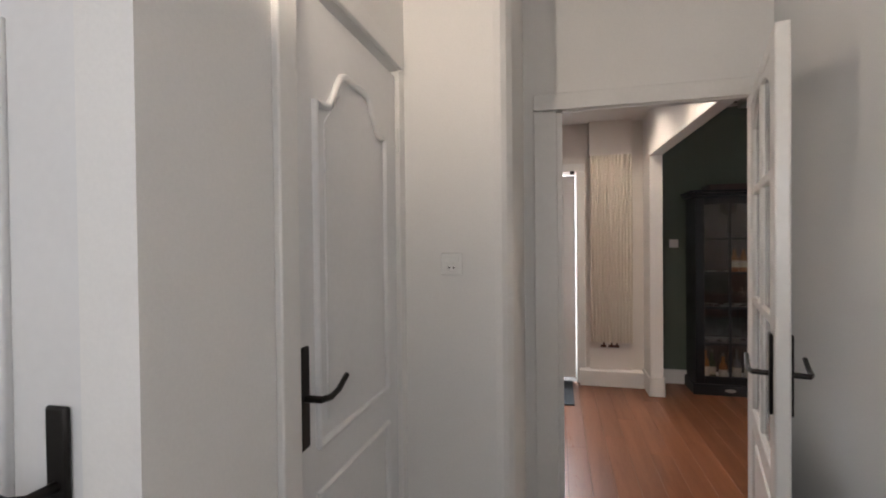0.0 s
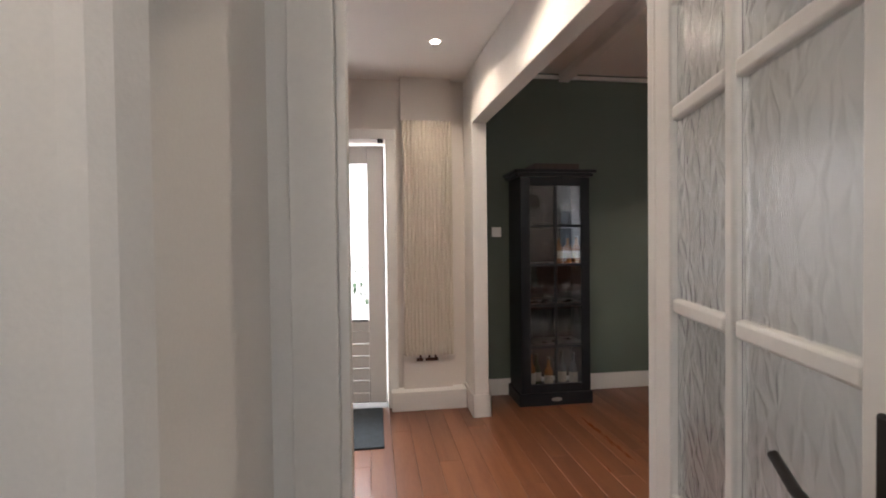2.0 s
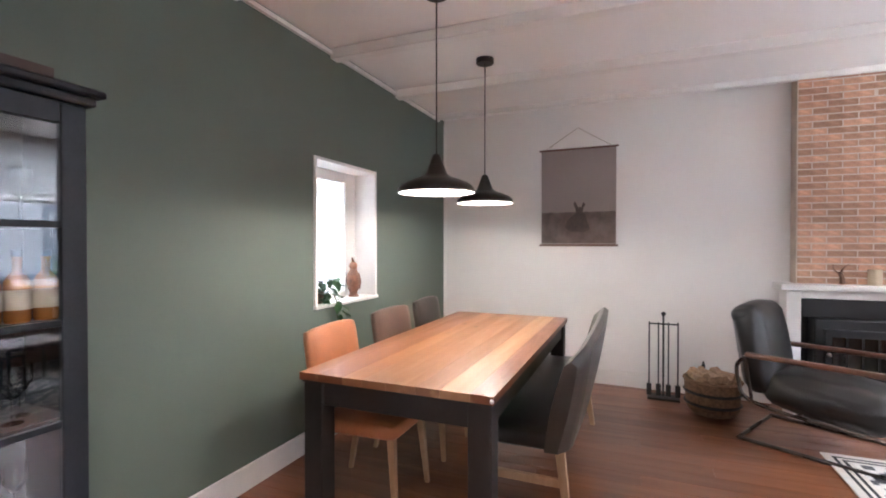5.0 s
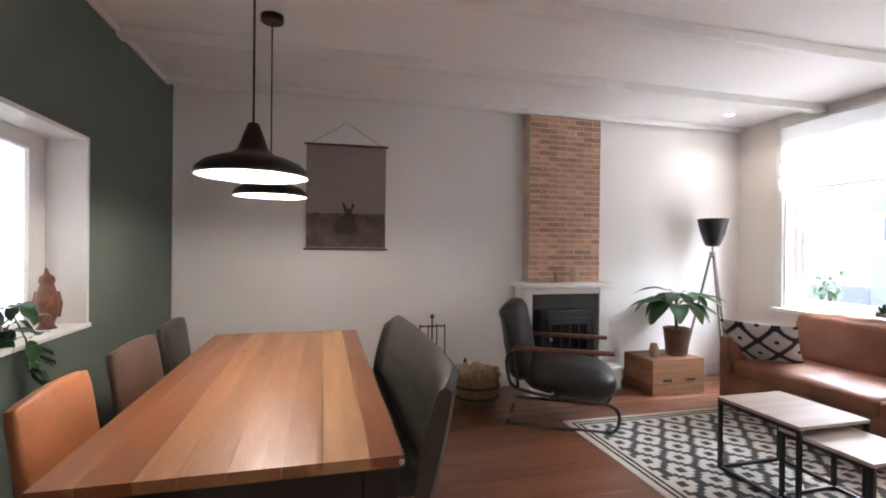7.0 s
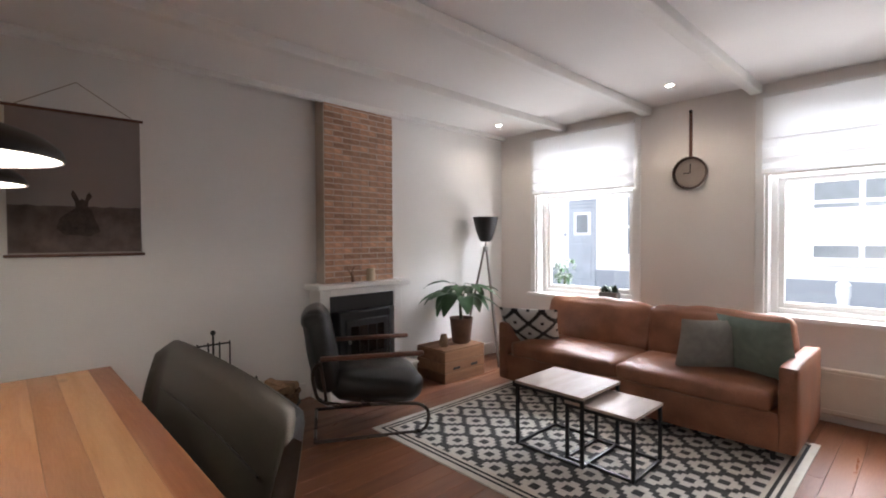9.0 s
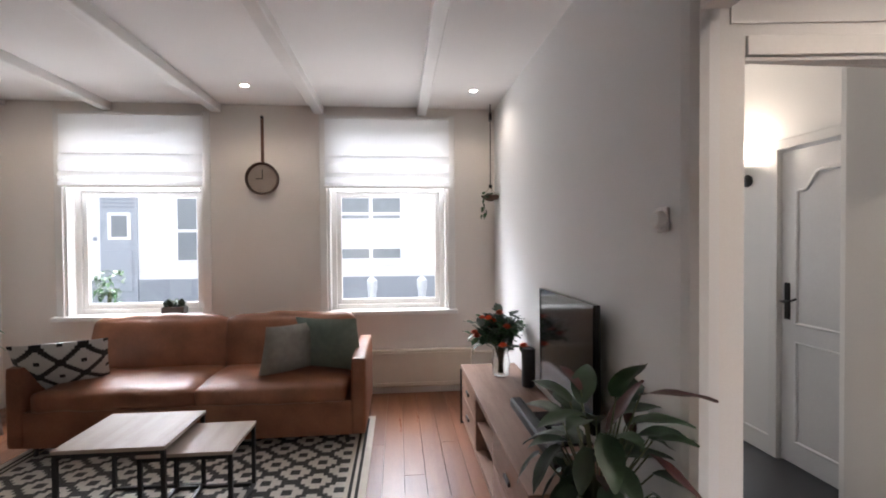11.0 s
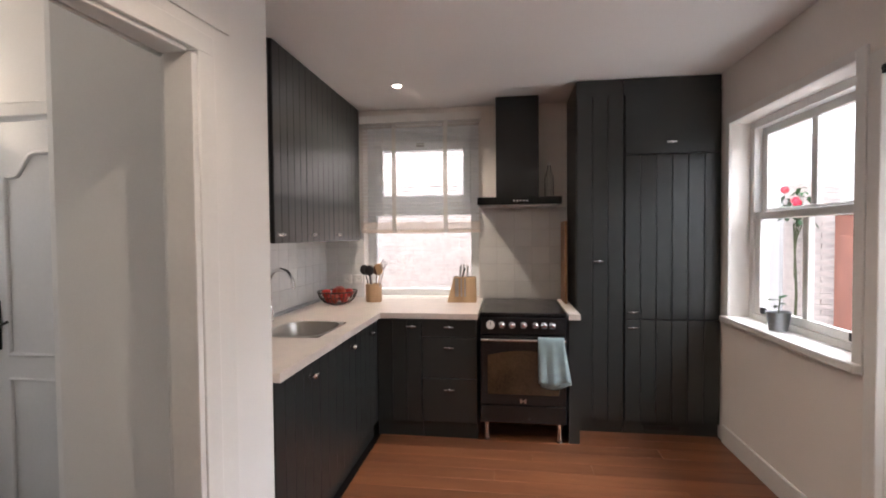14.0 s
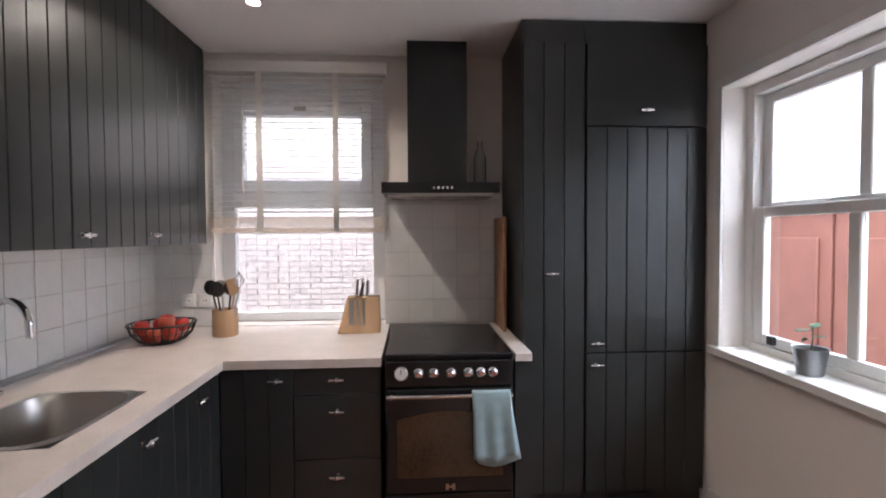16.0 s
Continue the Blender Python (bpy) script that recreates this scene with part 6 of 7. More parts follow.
# ---- kitchen ----
def tee_handle(parent, x, y, z, nx, ny):
    """A small bar handle on a post; (nx, ny) points out of the door."""
    ux, uy = -ny, nx
    h = S().tube([(x, y, z), (x + 0.005 * nx, y + 0.005 * ny, z)], 0.011, 12).tube([(x, y, z), (x + 0.028 * nx, y + 0.028 * ny, z)], 0.0065, 8)
    h.tube([(x + 0.03 * nx + u * ux, y + 0.03 * ny + u * uy, z) for u in (-0.034, -0.012, 0, 0.012, 0.034)], 0.0075, 10).ball(0.013, 12, 8, pose(x + 0.03 * nx, y + 0.03 * ny, z))
    part("handle", h, chrome, parent, "bright chrome bar handle", smooth=60)


PLANKS = {}


def plank(length, height, along):
    key = (round(length, 4), round(height, 4), along)
    if key not in PLANKS:
        s = S()
        c = 0.003
        if along == "x":
            s.prism([(0, 0), (0, -0.004), (c, -0.008), (length - c, -0.008), (length, -0.004), (length, 0)], 0, height)
        else:
            s.prism([(0, 0), (0, length), (0.004, length), (0.008, length - c), (0.008, c), (0.004, 0)][::-1], 0, height)
        PLANKS[key] = with_mat(s.mesh("plank"), cab_paint)
    return PLANKS[key]


def boarded_door(parent, plane, a0, a1, z0, z1, n, handle=None, front="y"):
    """A tongue-and-groove door; front 'y': faces +y at y = plane and runs along x; 'x': faces +x and runs along y."""
    g = 0.002
    if front == "y":
        d = part("door", S().box(a0 + g, plane - 0.018, z0 + g, a1 - g, plane - 0.006, z1 - g), cab_inner, parent, "charcoal grooved door")
    else:
        d = part("door", S().box(plane - 0.018, a0 + g, z0 + g, plane - 0.006, a1 - g, z1 - g), cab_inner, parent, "charcoal grooved door")
    w = (a1 - a0 - 2 * g) / n
    me = plank(w - 0.0006, z1 - z0 - 2 * g, "y" if front == "x" else "x")
    for k in range(n):
        ob = part("plank", me, None, d)
        if front == "x": ob.matrix_basis = pose(plane - 0.006, a0 + g + k * w, z0 + g)
        else: ob.matrix_basis = pose(a0 + g + (k + 1) * w - 0.0006, plane - 0.006, z0 + g, 0, 0, 180)
    if handle:
        a, z = handle
        if front == "x": tee_handle(d, plane + 0.002, a, z, 1, 0)
        else: tee_handle(d, a, plane + 0.002, z, 0, 1)
    return d


def base_unit(a0, a1, label, handles):
    c = thing("base_cabinet", 0, 0, 0, 0, label, "cabinet", "kitchen base cabinets")
    part("body", S().box(a0 + 0.001, 2.10, 0.12, a1 - 0.001, 2.780, 0.74 if "sink" in label or "corner" in label else 0.875), cab_inner, c)
    part("plinth", S().box(a0 + 0.001, 2.10, 0, a1 - 0.001, 2.765, 0.119), cab_paint, c)
    boarded_door(c, 2.80, a0, a1, 0.125, 0.872, 5, handles)


base_unit(-1.30, -0.835, "charcoal base cabinet under the worktop", (-1.177, 0.805))
base_unit(-1.86, -1.30, "charcoal base cabinet below the sink", (-1.756, 0.808))
base_unit(-2.36, -1.86, "charcoal corner base cabinet", (-2.133, 0.809))
corner = thing("base_cabinet", 0, 0, 0, 0, "charcoal base cabinet beside the drawers", "cabinet", "kitchen base cabinets")
part("body", S().box(-3.16, 2.79, 0.12, -2.385, 3.128, 0.875), cab_inner, corner)
part("plinth", S().box(-3.16, 2.79, 0, -2.41, 3.128, 0.119), cab_paint, corner)
boarded_door(corner, -2.365, 2.802, 3.129, 0.125, 0.872, 3, (3.06, 0.821), "x")
drawers = thing("drawer_cabinet", 0, 0, 0, 0, "charcoal cabinet of three kitchen drawers", "cabinet", "kitchen base cabinets")
part("body", S().box(-3.16, 3.13, 0.12, -2.385, 3.528, 0.875), cab_inner, drawers)
part("plinth", S().box(-3.16, 3.13, 0, -2.41, 3.528, 0.119), cab_paint, drawers)
for z0, z1, h in ((0.125, 0.444, 0.37), (0.444, 0.746, 0.673), (0.746, 0.872, 0.82)):
    d = part("drawer", S().box(-2.384, 3.132, z0 + 0.002, -2.365, 3.526, z1 - 0.002), cab_paint, drawers, bevel=0.003)
    tee_handle(d, -2.365, 3.33, h, 1, 0)


def worktop():
    w = thing("worktop", 0, 0, 0, 0, "pale stone-coloured L-shaped kitchen worktop", "worktop")
    sx0, sx1, sy0, sy1 = -1.945, -1.485, 2.34, 2.72
    outer = [(-3.165, 2.095), (-0.834, 2.095), (-0.834, 2.83), (-2.335, 2.83), (-2.335, 3.535), (-3.165, 3.535)]
    hole = [(sx0, sy0), (sx1, sy0), (sx1, sy1), (sx0, sy1)]
    v = [(x, y, z) for z in (0.92, 0.88) for x, y in outer + hole]
    top = [(0, 1, 7, 6), (1, 2, 8, 7), (2, 3, 9, 8), (3, 5, 0, 6, 9), (3, 4, 5)]
    sides = [(k, k + 10, (k + 1) % 6 + 10, (k + 1) % 6) for k in range(6)] + [(6 + k, 6 + (k + 1) % 4, 16 + (k + 1) % 4, 16 + k) for k in range(4)]
    part("slab", S().add(v, top + [tuple(i + 10 for i in f[::-1]) for f in top] + sides), worktop_m, w)
    part("ledge", S().box(-3.16, 2.096, 0.9205, -0.836, 2.15, 0.93), mat("grey_ledge", (0.42, 0.42, 0.42), 0.5), w, "grey ledge along the wall")


worktop()
single("worktop_strip", S().box(-3.16, 4.165, 0.88, -2.37, 4.245, 0.92), worktop_m, "narrow pale worktop strip beside the cooker", "worktop", bevel=0.002)
filler = thing("filler_cabinet", 0, 0, 0, 0, "narrow charcoal filler panel beside the cooker", "cabinet", "kitchen base cabinets")
part("panel", S().box(-3.15, 4.17, 0.0, -2.40, 4.243, 0.879), cab_paint, filler)


def sink():
    s = thing("sink", -1.715, 2.53, 0.92, 0, "brushed steel inset kitchen sink", "sink")
    n = 40

    def loop(hx, hy, z, p=5.0):
        return [(hx * math.copysign(abs(math.cos(t)) ** (2 / p), math.cos(t)), hy * math.copysign(abs(math.sin(t)) ** (2 / p), math.sin(t)), z) for t in [2 * math.pi * k / n for k in range(n)]]

    rings = [loop(0.240, 0.196, 0.001), loop(0.240, 0.196, 0.004), loop(0.224, 0.180, 0.004, 3.6), loop(0.216, 0.172, -0.02, 3.4), loop(0.20, 0.158, -0.15), loop(0.17, 0.13, -0.165), loop(0.03, 0.03, -0.17)]
    v = [p for r in rings for p in r]
    f = [(i * n + k, i * n + (k + 1) % n, (i + 1) * n + (k + 1) % n, (i + 1) * n + k) for i in range(len(rings) - 1) for k in range(n)]
    part("basin", S().add(v, f), steel, s, smooth=45)
    part("drain", S().lathe([(0.035, -0.169), (0.032, -0.165), (0.002, -0.166)], 18), chrome, s, smooth=40)


sink()


def faucet():
    f = thing("faucet", -1.93, 2.20, 0.92, 0, "tall curved chrome kitchen tap", "tap")
    part("base", S().lathe([(0.028, 0), (0.028, 0.012), (0.021, 0.02), (0.021, 0.11), (0.014, 0.12)], 20), chrome, f, smooth=40)
    arc = [(0, 0, 0.11), (0, 0, 0.24)] + [(0.09 * (1 - math.cos(a)) * 0.55, 0.105 * (1 - math.cos(a)), 0.26 + 0.085 * math.sin(a)) for a in np.linspace(0.15, 2.9, 12)] + [(0.099, 0.210, 0.225)]
    part("spout", S().tube(arc, 0.012, 12), chrome, f, smooth=60)
    part("lever", S().tube([(0.02, 0, 0.07), (0.05, 0.0, 0.075), (0.055, 0.0, 0.13)], 0.008, 8), chrome, f, smooth=60)


faucet()


def cooker():
    c = thing("range_cooker", -2.36, 3.85, 0, 0, "black range cooker with bronze oven window and chrome knobs", "cooker")
    hw = 0.30
    part("body", S().box(-0.68, -hw, 0.15, 0.0, hw, 0.905), black_enamel, c, bevel=0.004)
    part("hob", S().box(-0.70, -hw, 0.9055, 0.012, hw, 0.93), black_enamel, c, "black hob lid", bevel=0.006)
    part("control_panel", S().box(0.0005, -hw + 0.005, 0.78, 0.022, hw - 0.005, 0.90), black_enamel, c, bevel=0.004)
    for k, y in enumerate((-0.145, -0.075, 0.005, 0.085, 0.145, 0.20)):
        kn = part("knob", S().lathe([(0.023, 0), (0.023, 0.006), (0.016, 0.010), (0.015, 0.030), (0.012, 0.033), (0.002, 0.033)], 18, pose(0.022, y, 0.845, 0, 90)), chrome, c, "chrome control knob", smooth=40)
        part("knob_cap", S().lathe([(0.004, 0.034), (0.001, 0.035)], 10, pose(0.022, y, 0.845, 0, 90)), flower_red, kn, "small red dot")
    t = part("timer", S().lathe([(0.033, 0), (0.033, 0.008), (0.028, 0.012)], 24, pose(0.022, -0.225, 0.845, 0, 90)), chrome, c, "round clock dial", smooth=40)
    part("timer_face", S().lathe([(0.028, 0.0125), (0.002, 0.0127)], 20, pose(0.022, -0.225, 0.845, 0, 90)), plate_white, t)
    part("timer_hand", S().box(0.0350, -0.227, 0.845, 0.0358, -0.223, 0.867), black_metal, t)
    d = part("oven_door", S().box(0.0005, -hw + 0.006, 0.285, 0.030, hw - 0.006, 0.772), black_enamel, c, bevel=0.006)
    win = [(-0.245, 0.36), (0.245, 0.36)] + [(0.245 - 0.49 * u, 0.635 + 0.035 * math.sin(math.pi * u)) for u in np.linspace(0, 1, 13)]
    mm = Matrix(((0, 0, 1, 0), (1, 0, 0, 0), (0, 1, 0, 0), (0, 0, 0, 1)))
    part("oven_window", S().prism(win, 0.0302, 0.0325, mm), oven_glass, d, "bronze-tinted oven glass")
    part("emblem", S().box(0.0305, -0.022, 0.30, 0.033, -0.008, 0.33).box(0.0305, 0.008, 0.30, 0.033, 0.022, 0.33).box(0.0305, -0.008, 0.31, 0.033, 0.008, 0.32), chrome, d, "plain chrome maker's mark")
    part("rail", S().tube([(0.055, -0.29, 0.745), (0.055, 0.29, 0.745)], 0.010, 10), chrome, d, "chrome towel rail", smooth=60)
    for y in (-0.27, 0.27):
        part("rail_bracket", S().tube([(0.028, y, 0.745), (0.055, y, 0.745)], 0.013, 10), chrome, d, smooth=60)
    part("drawer", S().box(0.0005, -hw + 0.006, 0.155, 0.026, hw - 0.006, 0.279), black_enamel, c, bevel=0.004)
    for x in (-0.05, -0.6):
        for y in (-0.255, 0.255):
            part("foot", S().lathe([(0.022, 0), (0.022, 0.008), (0.017, 0.012), (0.017, 0.149)], 16, pose(x, y, 0)), chrome, c, "chrome foot", smooth=40)


cooker()


def tea_towel():
    v, f = [], []
    n, m = 14, 22
    prof = [(0.075, 0.757 - 0.30 * k / 10) for k in range(10, -1, -1)]
    prof = [(0.0665 + 0.003 * math.sin(k), z) for k, (_, z) in enumerate(prof)]
    path = prof + [(0.060, 0.766), (0.050, 0.766)] + [(0.0435, 0.757 - 0.33 * k / 8) for k in range(9)]
    for i in range(n + 1):
        u = i / n
        y = 0.10 + 0.175 * u
        for k, (x, z) in enumerate(path):
            drop = max(0, (0.757 - z) / 0.33)
            v.append((x + (0.010 * math.sin(u * 15) * drop if k < 12 else 0.003), y + 0.03 * drop * (u - 0.2) + (0.012 * drop if k < 12 else 0.03 * drop), z - 0.02 * drop * math.sin(u * 4)))
    m = len(path)
    for i in range(n):
        for k in range(m - 1):
            a = i * m + k
            f.append((a, a + 1, a + m + 1, a + m))
    ob = single("tea_towel", S().add(v, f), towel_m, "pale blue tea towel hung over the oven rail", "towel", pose(-2.36, 3.85, 0), smooth=80)
    mod = ob.modifiers.new("thickness", "SOLIDIFY")
    mod.thickness = 0.004


tea_towel()


def hood():
    h = thing("cooker_hood", 0, 0, 0, 0, "black chimney cooker hood", "cooker hood")
    part("canopy", S().box(-3.165, 3.51, 1.715, -2.80, 4.17, 1.775), black_enamel, h, bevel=0.003)
    part("filter", S().box(-3.14, 3.54, 1.70, -2.81, 4.14, 1.714), steel, h, "steel grease filter")
    part("chimney", S().box(-3.165, 3.655, 1.776, -2.92, 4.0, KC - 0.002), black_enamel, h, bevel=0.003)
    for k in range(5):
        part("button", S().box(-2.7995, 3.795 + k * 0.025, 1.738, -2.797, 3.807 + k * 0.025, 1.75), plate_white, h)
    return h


hood()
b = thing("glass_bottle", -3.03, 4.09, 1.776, 0, "clear swing-top bottle standing on the hood", "bottle")
part("body", S().lathe([(0.035, 0), (0.038, 0.01), (0.038, 0.17), (0.016, 0.23), (0.014, 0.27), (0.011, 0.27), (0.012, 0.23), (0.034, 0.17), (0.034, 0.012), (0.003, 0.01)], 18), clear_jar, b, smooth=45)
part("stopper", S().lathe([(0.013, 0.271), (0.013, 0.29), (0.006, 0.30)], 12), plate_white, b)


def tall_unit(y0, y1, doors, label):
    t = thing("tall_cabinet", 0, 0, 0, 0, label, "cabinet", "tall kitchen cabinets")
    part("body", S().box(-3.16, y0 + 0.001, 0.10, -2.62, y1 - 0.001, 2.592), cab_paint, t)
    part("plinth", S().box(-3.16, y0 + 0.001, 0, -2.64, y1 - 0.001, 0.099), cab_paint, t)
    for z0, z1, n, h in doors:
        boarded_door(t, -2.60, y0 + 0.003, y1 - 0.003, z0, z1, n, h, "x")
    return t


tall_unit(4.25, 4.585, [(0.105, 2.47, 3, (4.40, 1.276))], "tall narrow charcoal larder cabinet")
tu = tall_unit(4.585, 5.245, [(0.105, 0.853, 6, (4.64, 0.795)), (0.857, 2.04, 6, (4.64, 0.908)), (2.044, 2.47, 1, (4.90, 2.123))], "tall wide charcoal cabinet with two large doors")
part("vent_grille", S().box(-2.639, 4.73, 0.035, -2.632, 4.98, 0.065), black_metal, tu, "black plinth grille")


def upper_unit(a0, a1, n, hx, label):
    u = thing("wall_cabinet", 0, 0, 0, 0, label, "cabinet", "kitchen wall cabinets")
    part("body", S().box(a0 + 0.0008, 2.092, 1.44, a1 - 0.0008, 2.42, 2.592), cab_paint, u)
    boarded_door(u, 2.44, a0, a1, 1.435, 2.59, n, (hx, 1.487))


upper_unit(-1.993, -1.55, 5, -1.585, "charcoal grooved wall cabinet")
upper_unit(-2.466, -1.993, 5, -2.035, "charcoal grooved wall cabinet")
upper_unit(-3.10, -2.466, 6, -2.497, "charcoal grooved wall cabinet by the window")
rack = thing("open_shelf_unit", 0, 0, 0, 0, "dark open shelf unit with wooden shelves", "shelf")
part("back_panel", S().box(-1.545, 2.092, 1.44, -0.84, 2.102, 2.592), cab_paint, rack)
for z in (1.44, 1.665, 1.945, 2.225):
    part("shelf", S().box(-1.545, 2.103, z, -0.86, 2.40 if z < 1.5 else 2.32, z + 0.028), cab_paint if z < 1.5 else shelf_wood, rack, bevel=0.003)
for x, z, r, h in ((-1.40, 1.694, 0.05, 0.16), (-1.27, 1.694, 0.06, 0.13), (-1.38, 1.974, 0.07, 0.12), (-1.22, 1.974, 0.05, 0.17), (-1.36, 2.254, 0.05, 0.15)):
    j = thing("storage_jar", x, 2.19, z, 0, "storage jar with a pale lid on an open shelf", "jar", "jars on the open shelves")
    part("jar", S().lathe([(r * 0.9, 0), (r, 0.01), (r, h * 0.9), (r * 0.85, h), (r * 0.8, h), (r * 0.92, h * 0.88), (r * 0.9, 0.012), (0.003, 0.01)], 18), clear_jar if z < 1.9 else cream, j, smooth=45)
    part("lid", S().lathe([(r * 0.9, h + 0.001), (r * 0.9, h + 0.02), (0.003, h + 0.022)], 18), block_wood, j, smooth=40)


def wood_blind():
    """A slatted blind, lowered half way over the west window."""
    w = thing("venetian_blind", -3.155, 2.98, 0, 0, "white slatted window blind with cream tapes, half lowered", "blind")
    h = 0.545
    part("pelmet", S().box(-0.02, -h, 2.475, 0.035, h, 2.545), gloss_white, w, bevel=0.004)
    slat = with_mat(S().box(-0.022, -h + 0.01, -0.0012, 0.022, h - 0.01, 0.0012).mesh("slat"), slat_m)
    n = 25
    for k in range(n):
        ob = part("slat", slat, None, w)
        ob.matrix_basis = pose(0.0, 0, 2.455 - k * 0.0345, 0, 8)
    folded = with_mat(S().box(-0.022, -h + 0.01, -0.0018, 0.022, h - 0.01, 0.0018).mesh("folded_slat"), rail_m)
    for k in range(10):
        ob = part("slat", folded, None, w)
        ob.matrix_basis = pose(0.001 if k % 2 else 0.0, 0, 1.595 - k * 0.0065)
    part("bottom_rail", S().box(-0.024, -h + 0.01, 1.50, 0.024, h - 0.01, 1.53), rail_m, w, "pale wooden bottom rail", bevel=0.003)
    for y in (-0.23, 0.23):
        part("tape", S().box(0.0245, y - 0.018, 1.50, 0.026, y + 0.018, 2.475), tape_m, w, "cream ladder tape")
    part("cord", S().tube([(0.03, -0.33, 2.47), (0.03, -0.33, 1.62)], 0.003, 6), gloss_white, w)
    part("cord", S().tube([(0.03, 0.34, 2.47), (0.03, 0.35, 1.35)], 0.002, 6), gloss_white, w)


wood_blind()


def utensil_pot():
    u = thing("utensil_pot", -2.90, 2.62, 0.92, 0, "light wooden pot full of cooking utensils", "utensil holder")
    part("pot", S().lathe([(0.065, 0), (0.068, 0.005), (0.068, 0.15), (0.060, 0.15), (0.058, 0.012), (0.003, 0.01)], 24), block_wood, u, smooth=40)
    tools = ((-0.045, -0.07, "spoon", black_metal), (-0.02, 0.02, "spoon", arm_wood), (0.02, 0.05, "spatula", block_wood), (0.035, -0.02, "ladle", black_metal), (0.05, 0.075, "whisk", chrome), (-0.05, -0.03, "spoon", steel))
    for x, y, kind, m in tools:
        tip = (x * 1.1, y * 1.35, 0.265)
        s = S().tube([(x * 0.3, y * 0.3, 0.02), tip], 0.005, 6)
        if kind in ("spoon", "ladle"): s.ball(0.042, 14, 9, pose(*tip, 0, 20, 10) @ Matrix.Diagonal((0.4, 0.95, 1.15, 1)))
        if kind == "spatula": s.box(-0.004, -0.03, 0, 0.004, 0.03, 0.09, pose(tip[0], tip[1], tip[2] - 0.03, 15))
        if kind == "whisk":
            for k in range(5):
                a = math.pi * k / 5
                s.tube([tip, (tip[0] + 0.028 * math.cos(a), tip[1] + 0.028 * math.sin(a), tip[2] + 0.05), (tip[0], tip[1], tip[2] + 0.10), (tip[0] - 0.028 * math.cos(a), tip[1] - 0.028 * math.sin(a), tip[2] + 0.05), tip], 0.0018, 5)
        part(kind, s, m, u, smooth=60)


utensil_pot()


def fruit_bowl():
    b = thing("fruit_bowl", -2.74, 2.36, 0.92, 0, "dark wire bowl of red fruit", "bowl")
    for k in range(28):
        a = 2 * math.pi * k / 28
        part("wire", S().tube([(r * math.cos(a), r * math.sin(a), z) for r, z in ((0.06, 0.004), (0.11, 0.02), (0.145, 0.06), (0.16, 0.105))], 0.003, 5), bowl_m, b)
    part("rim", S().tube([(0.16 * math.cos(t), 0.16 * math.sin(t), 0.105) for t in np.linspace(0, 2 * math.pi, 33)], 0.005, 6), bowl_m, b, smooth=60)
    for r, z in ((0.115, 0.024), (0.146, 0.062)):
        part("hoop", S().tube([(r * math.cos(t), r * math.sin(t), z) for t in np.linspace(0, 2 * math.pi, 29)], 0.002, 5), bowl_m, b)
    part("base", S().lathe([(0.062, 0.0), (0.064, 0.006), (0.003, 0.007)], 24), bowl_m, b, smooth=50)


fruit_bowl()
orange_m = mat("orange_fruit", (0.45, 0.07, 0.03), 0.4, vary=0.2)
for x, y, z, m, nm in ((-0.05, -0.04, 0.966, apple_m, "red"), (0.03, -0.06, 0.966, apple_m, "red"), (-0.01, 0.05, 0.966, apple_m, "red"), (0.075, 0.0, 0.972, orange_m, "orange"), (0.065, 0.075, 0.985, apple_m, "red"), (-0.085, 0.035, 0.978, cream, "pale"), (0.005, -0.005, 1.018, apple_m, "red"), (-0.05, 0.0, 1.028, apple_m, "red"), (0.045, 0.045, 1.03, orange_m, "orange"), (0.075, -0.065, 1.015, apple_m, "red"), (-0.03, 0.085, 1.012, apple_m, "red")):
    single("fruit", S().lathe([(0.004, -0.034), (0.02, -0.036), (0.036, -0.012), (0.038, 0.008), (0.028, 0.03), (0.010, 0.033), (0.003, 0.027)], 16), m, "ripe %s fruit in the wire bowl" % nm, "fruit", pose(-2.74 + x, 2.36 + y, z), "fruit in the bowl", smooth=60)


def knife_block():
    k = thing("knife_block", -2.93, 3.37, 0.92, 0, "light wooden knife block with knives", "knife block")
    k.matrix_basis = pose(-2.93, 3.37, 0.92, 0, 0, 90)
    part("block", S().prism([(-0.12, 0), (0.12, 0), (0.115, 0.21), (-0.065, 0.21)], -0.05, 0.05, pose(0, 0, 0, 90)), block_wood, k, bevel=0.004)
    for i, (x, h) in enumerate(((-0.03, 0.10), (0.0, 0.11), (0.03, 0.10), (-0.045, 0.08))):
        m = black_metal if i == 3 else steel
        part("knife", S().box(x - 0.008, -0.02, 0.205, x + 0.008, 0.005, 0.205 + h, pose(0.0, 0, 0, 0, 14 if i == 3 else 4)), m, k, bevel=0.004)
        part("blade_strip", S().box(x - 0.008, -0.0535, 0.05, x + 0.006, -0.0505, 0.20), steel, k)


knife_block()
single("cutting_board", S().box(-0.01, -0.15, 0, 0.01, 0.15, 0.66), shelf_wood, "long wooden board leaning beside the cooker", "cutting board", pose(-2.99, 4.205, 0.922, 0, 0, 90), bevel=0.004)
sb = thing("sink_caddy", -1.55, 2.23, 0.931, 8, "brown wooden caddy with washing brushes", "caddy")
part("box", S().box(-0.13, -0.06, 0, 0.13, 0.06, 0.008).box(-0.13, -0.06, 0.008, -0.12, 0.06, 0.10).box(0.12, -0.06, 0.008, 0.13, 0.06, 0.10).box(-0.12, -0.06, 0.008, 0.12, -0.052, 0.09).box(-0.12, 0.052, 0.008, 0.12, 0.06, 0.09), shelf_wood, sb)
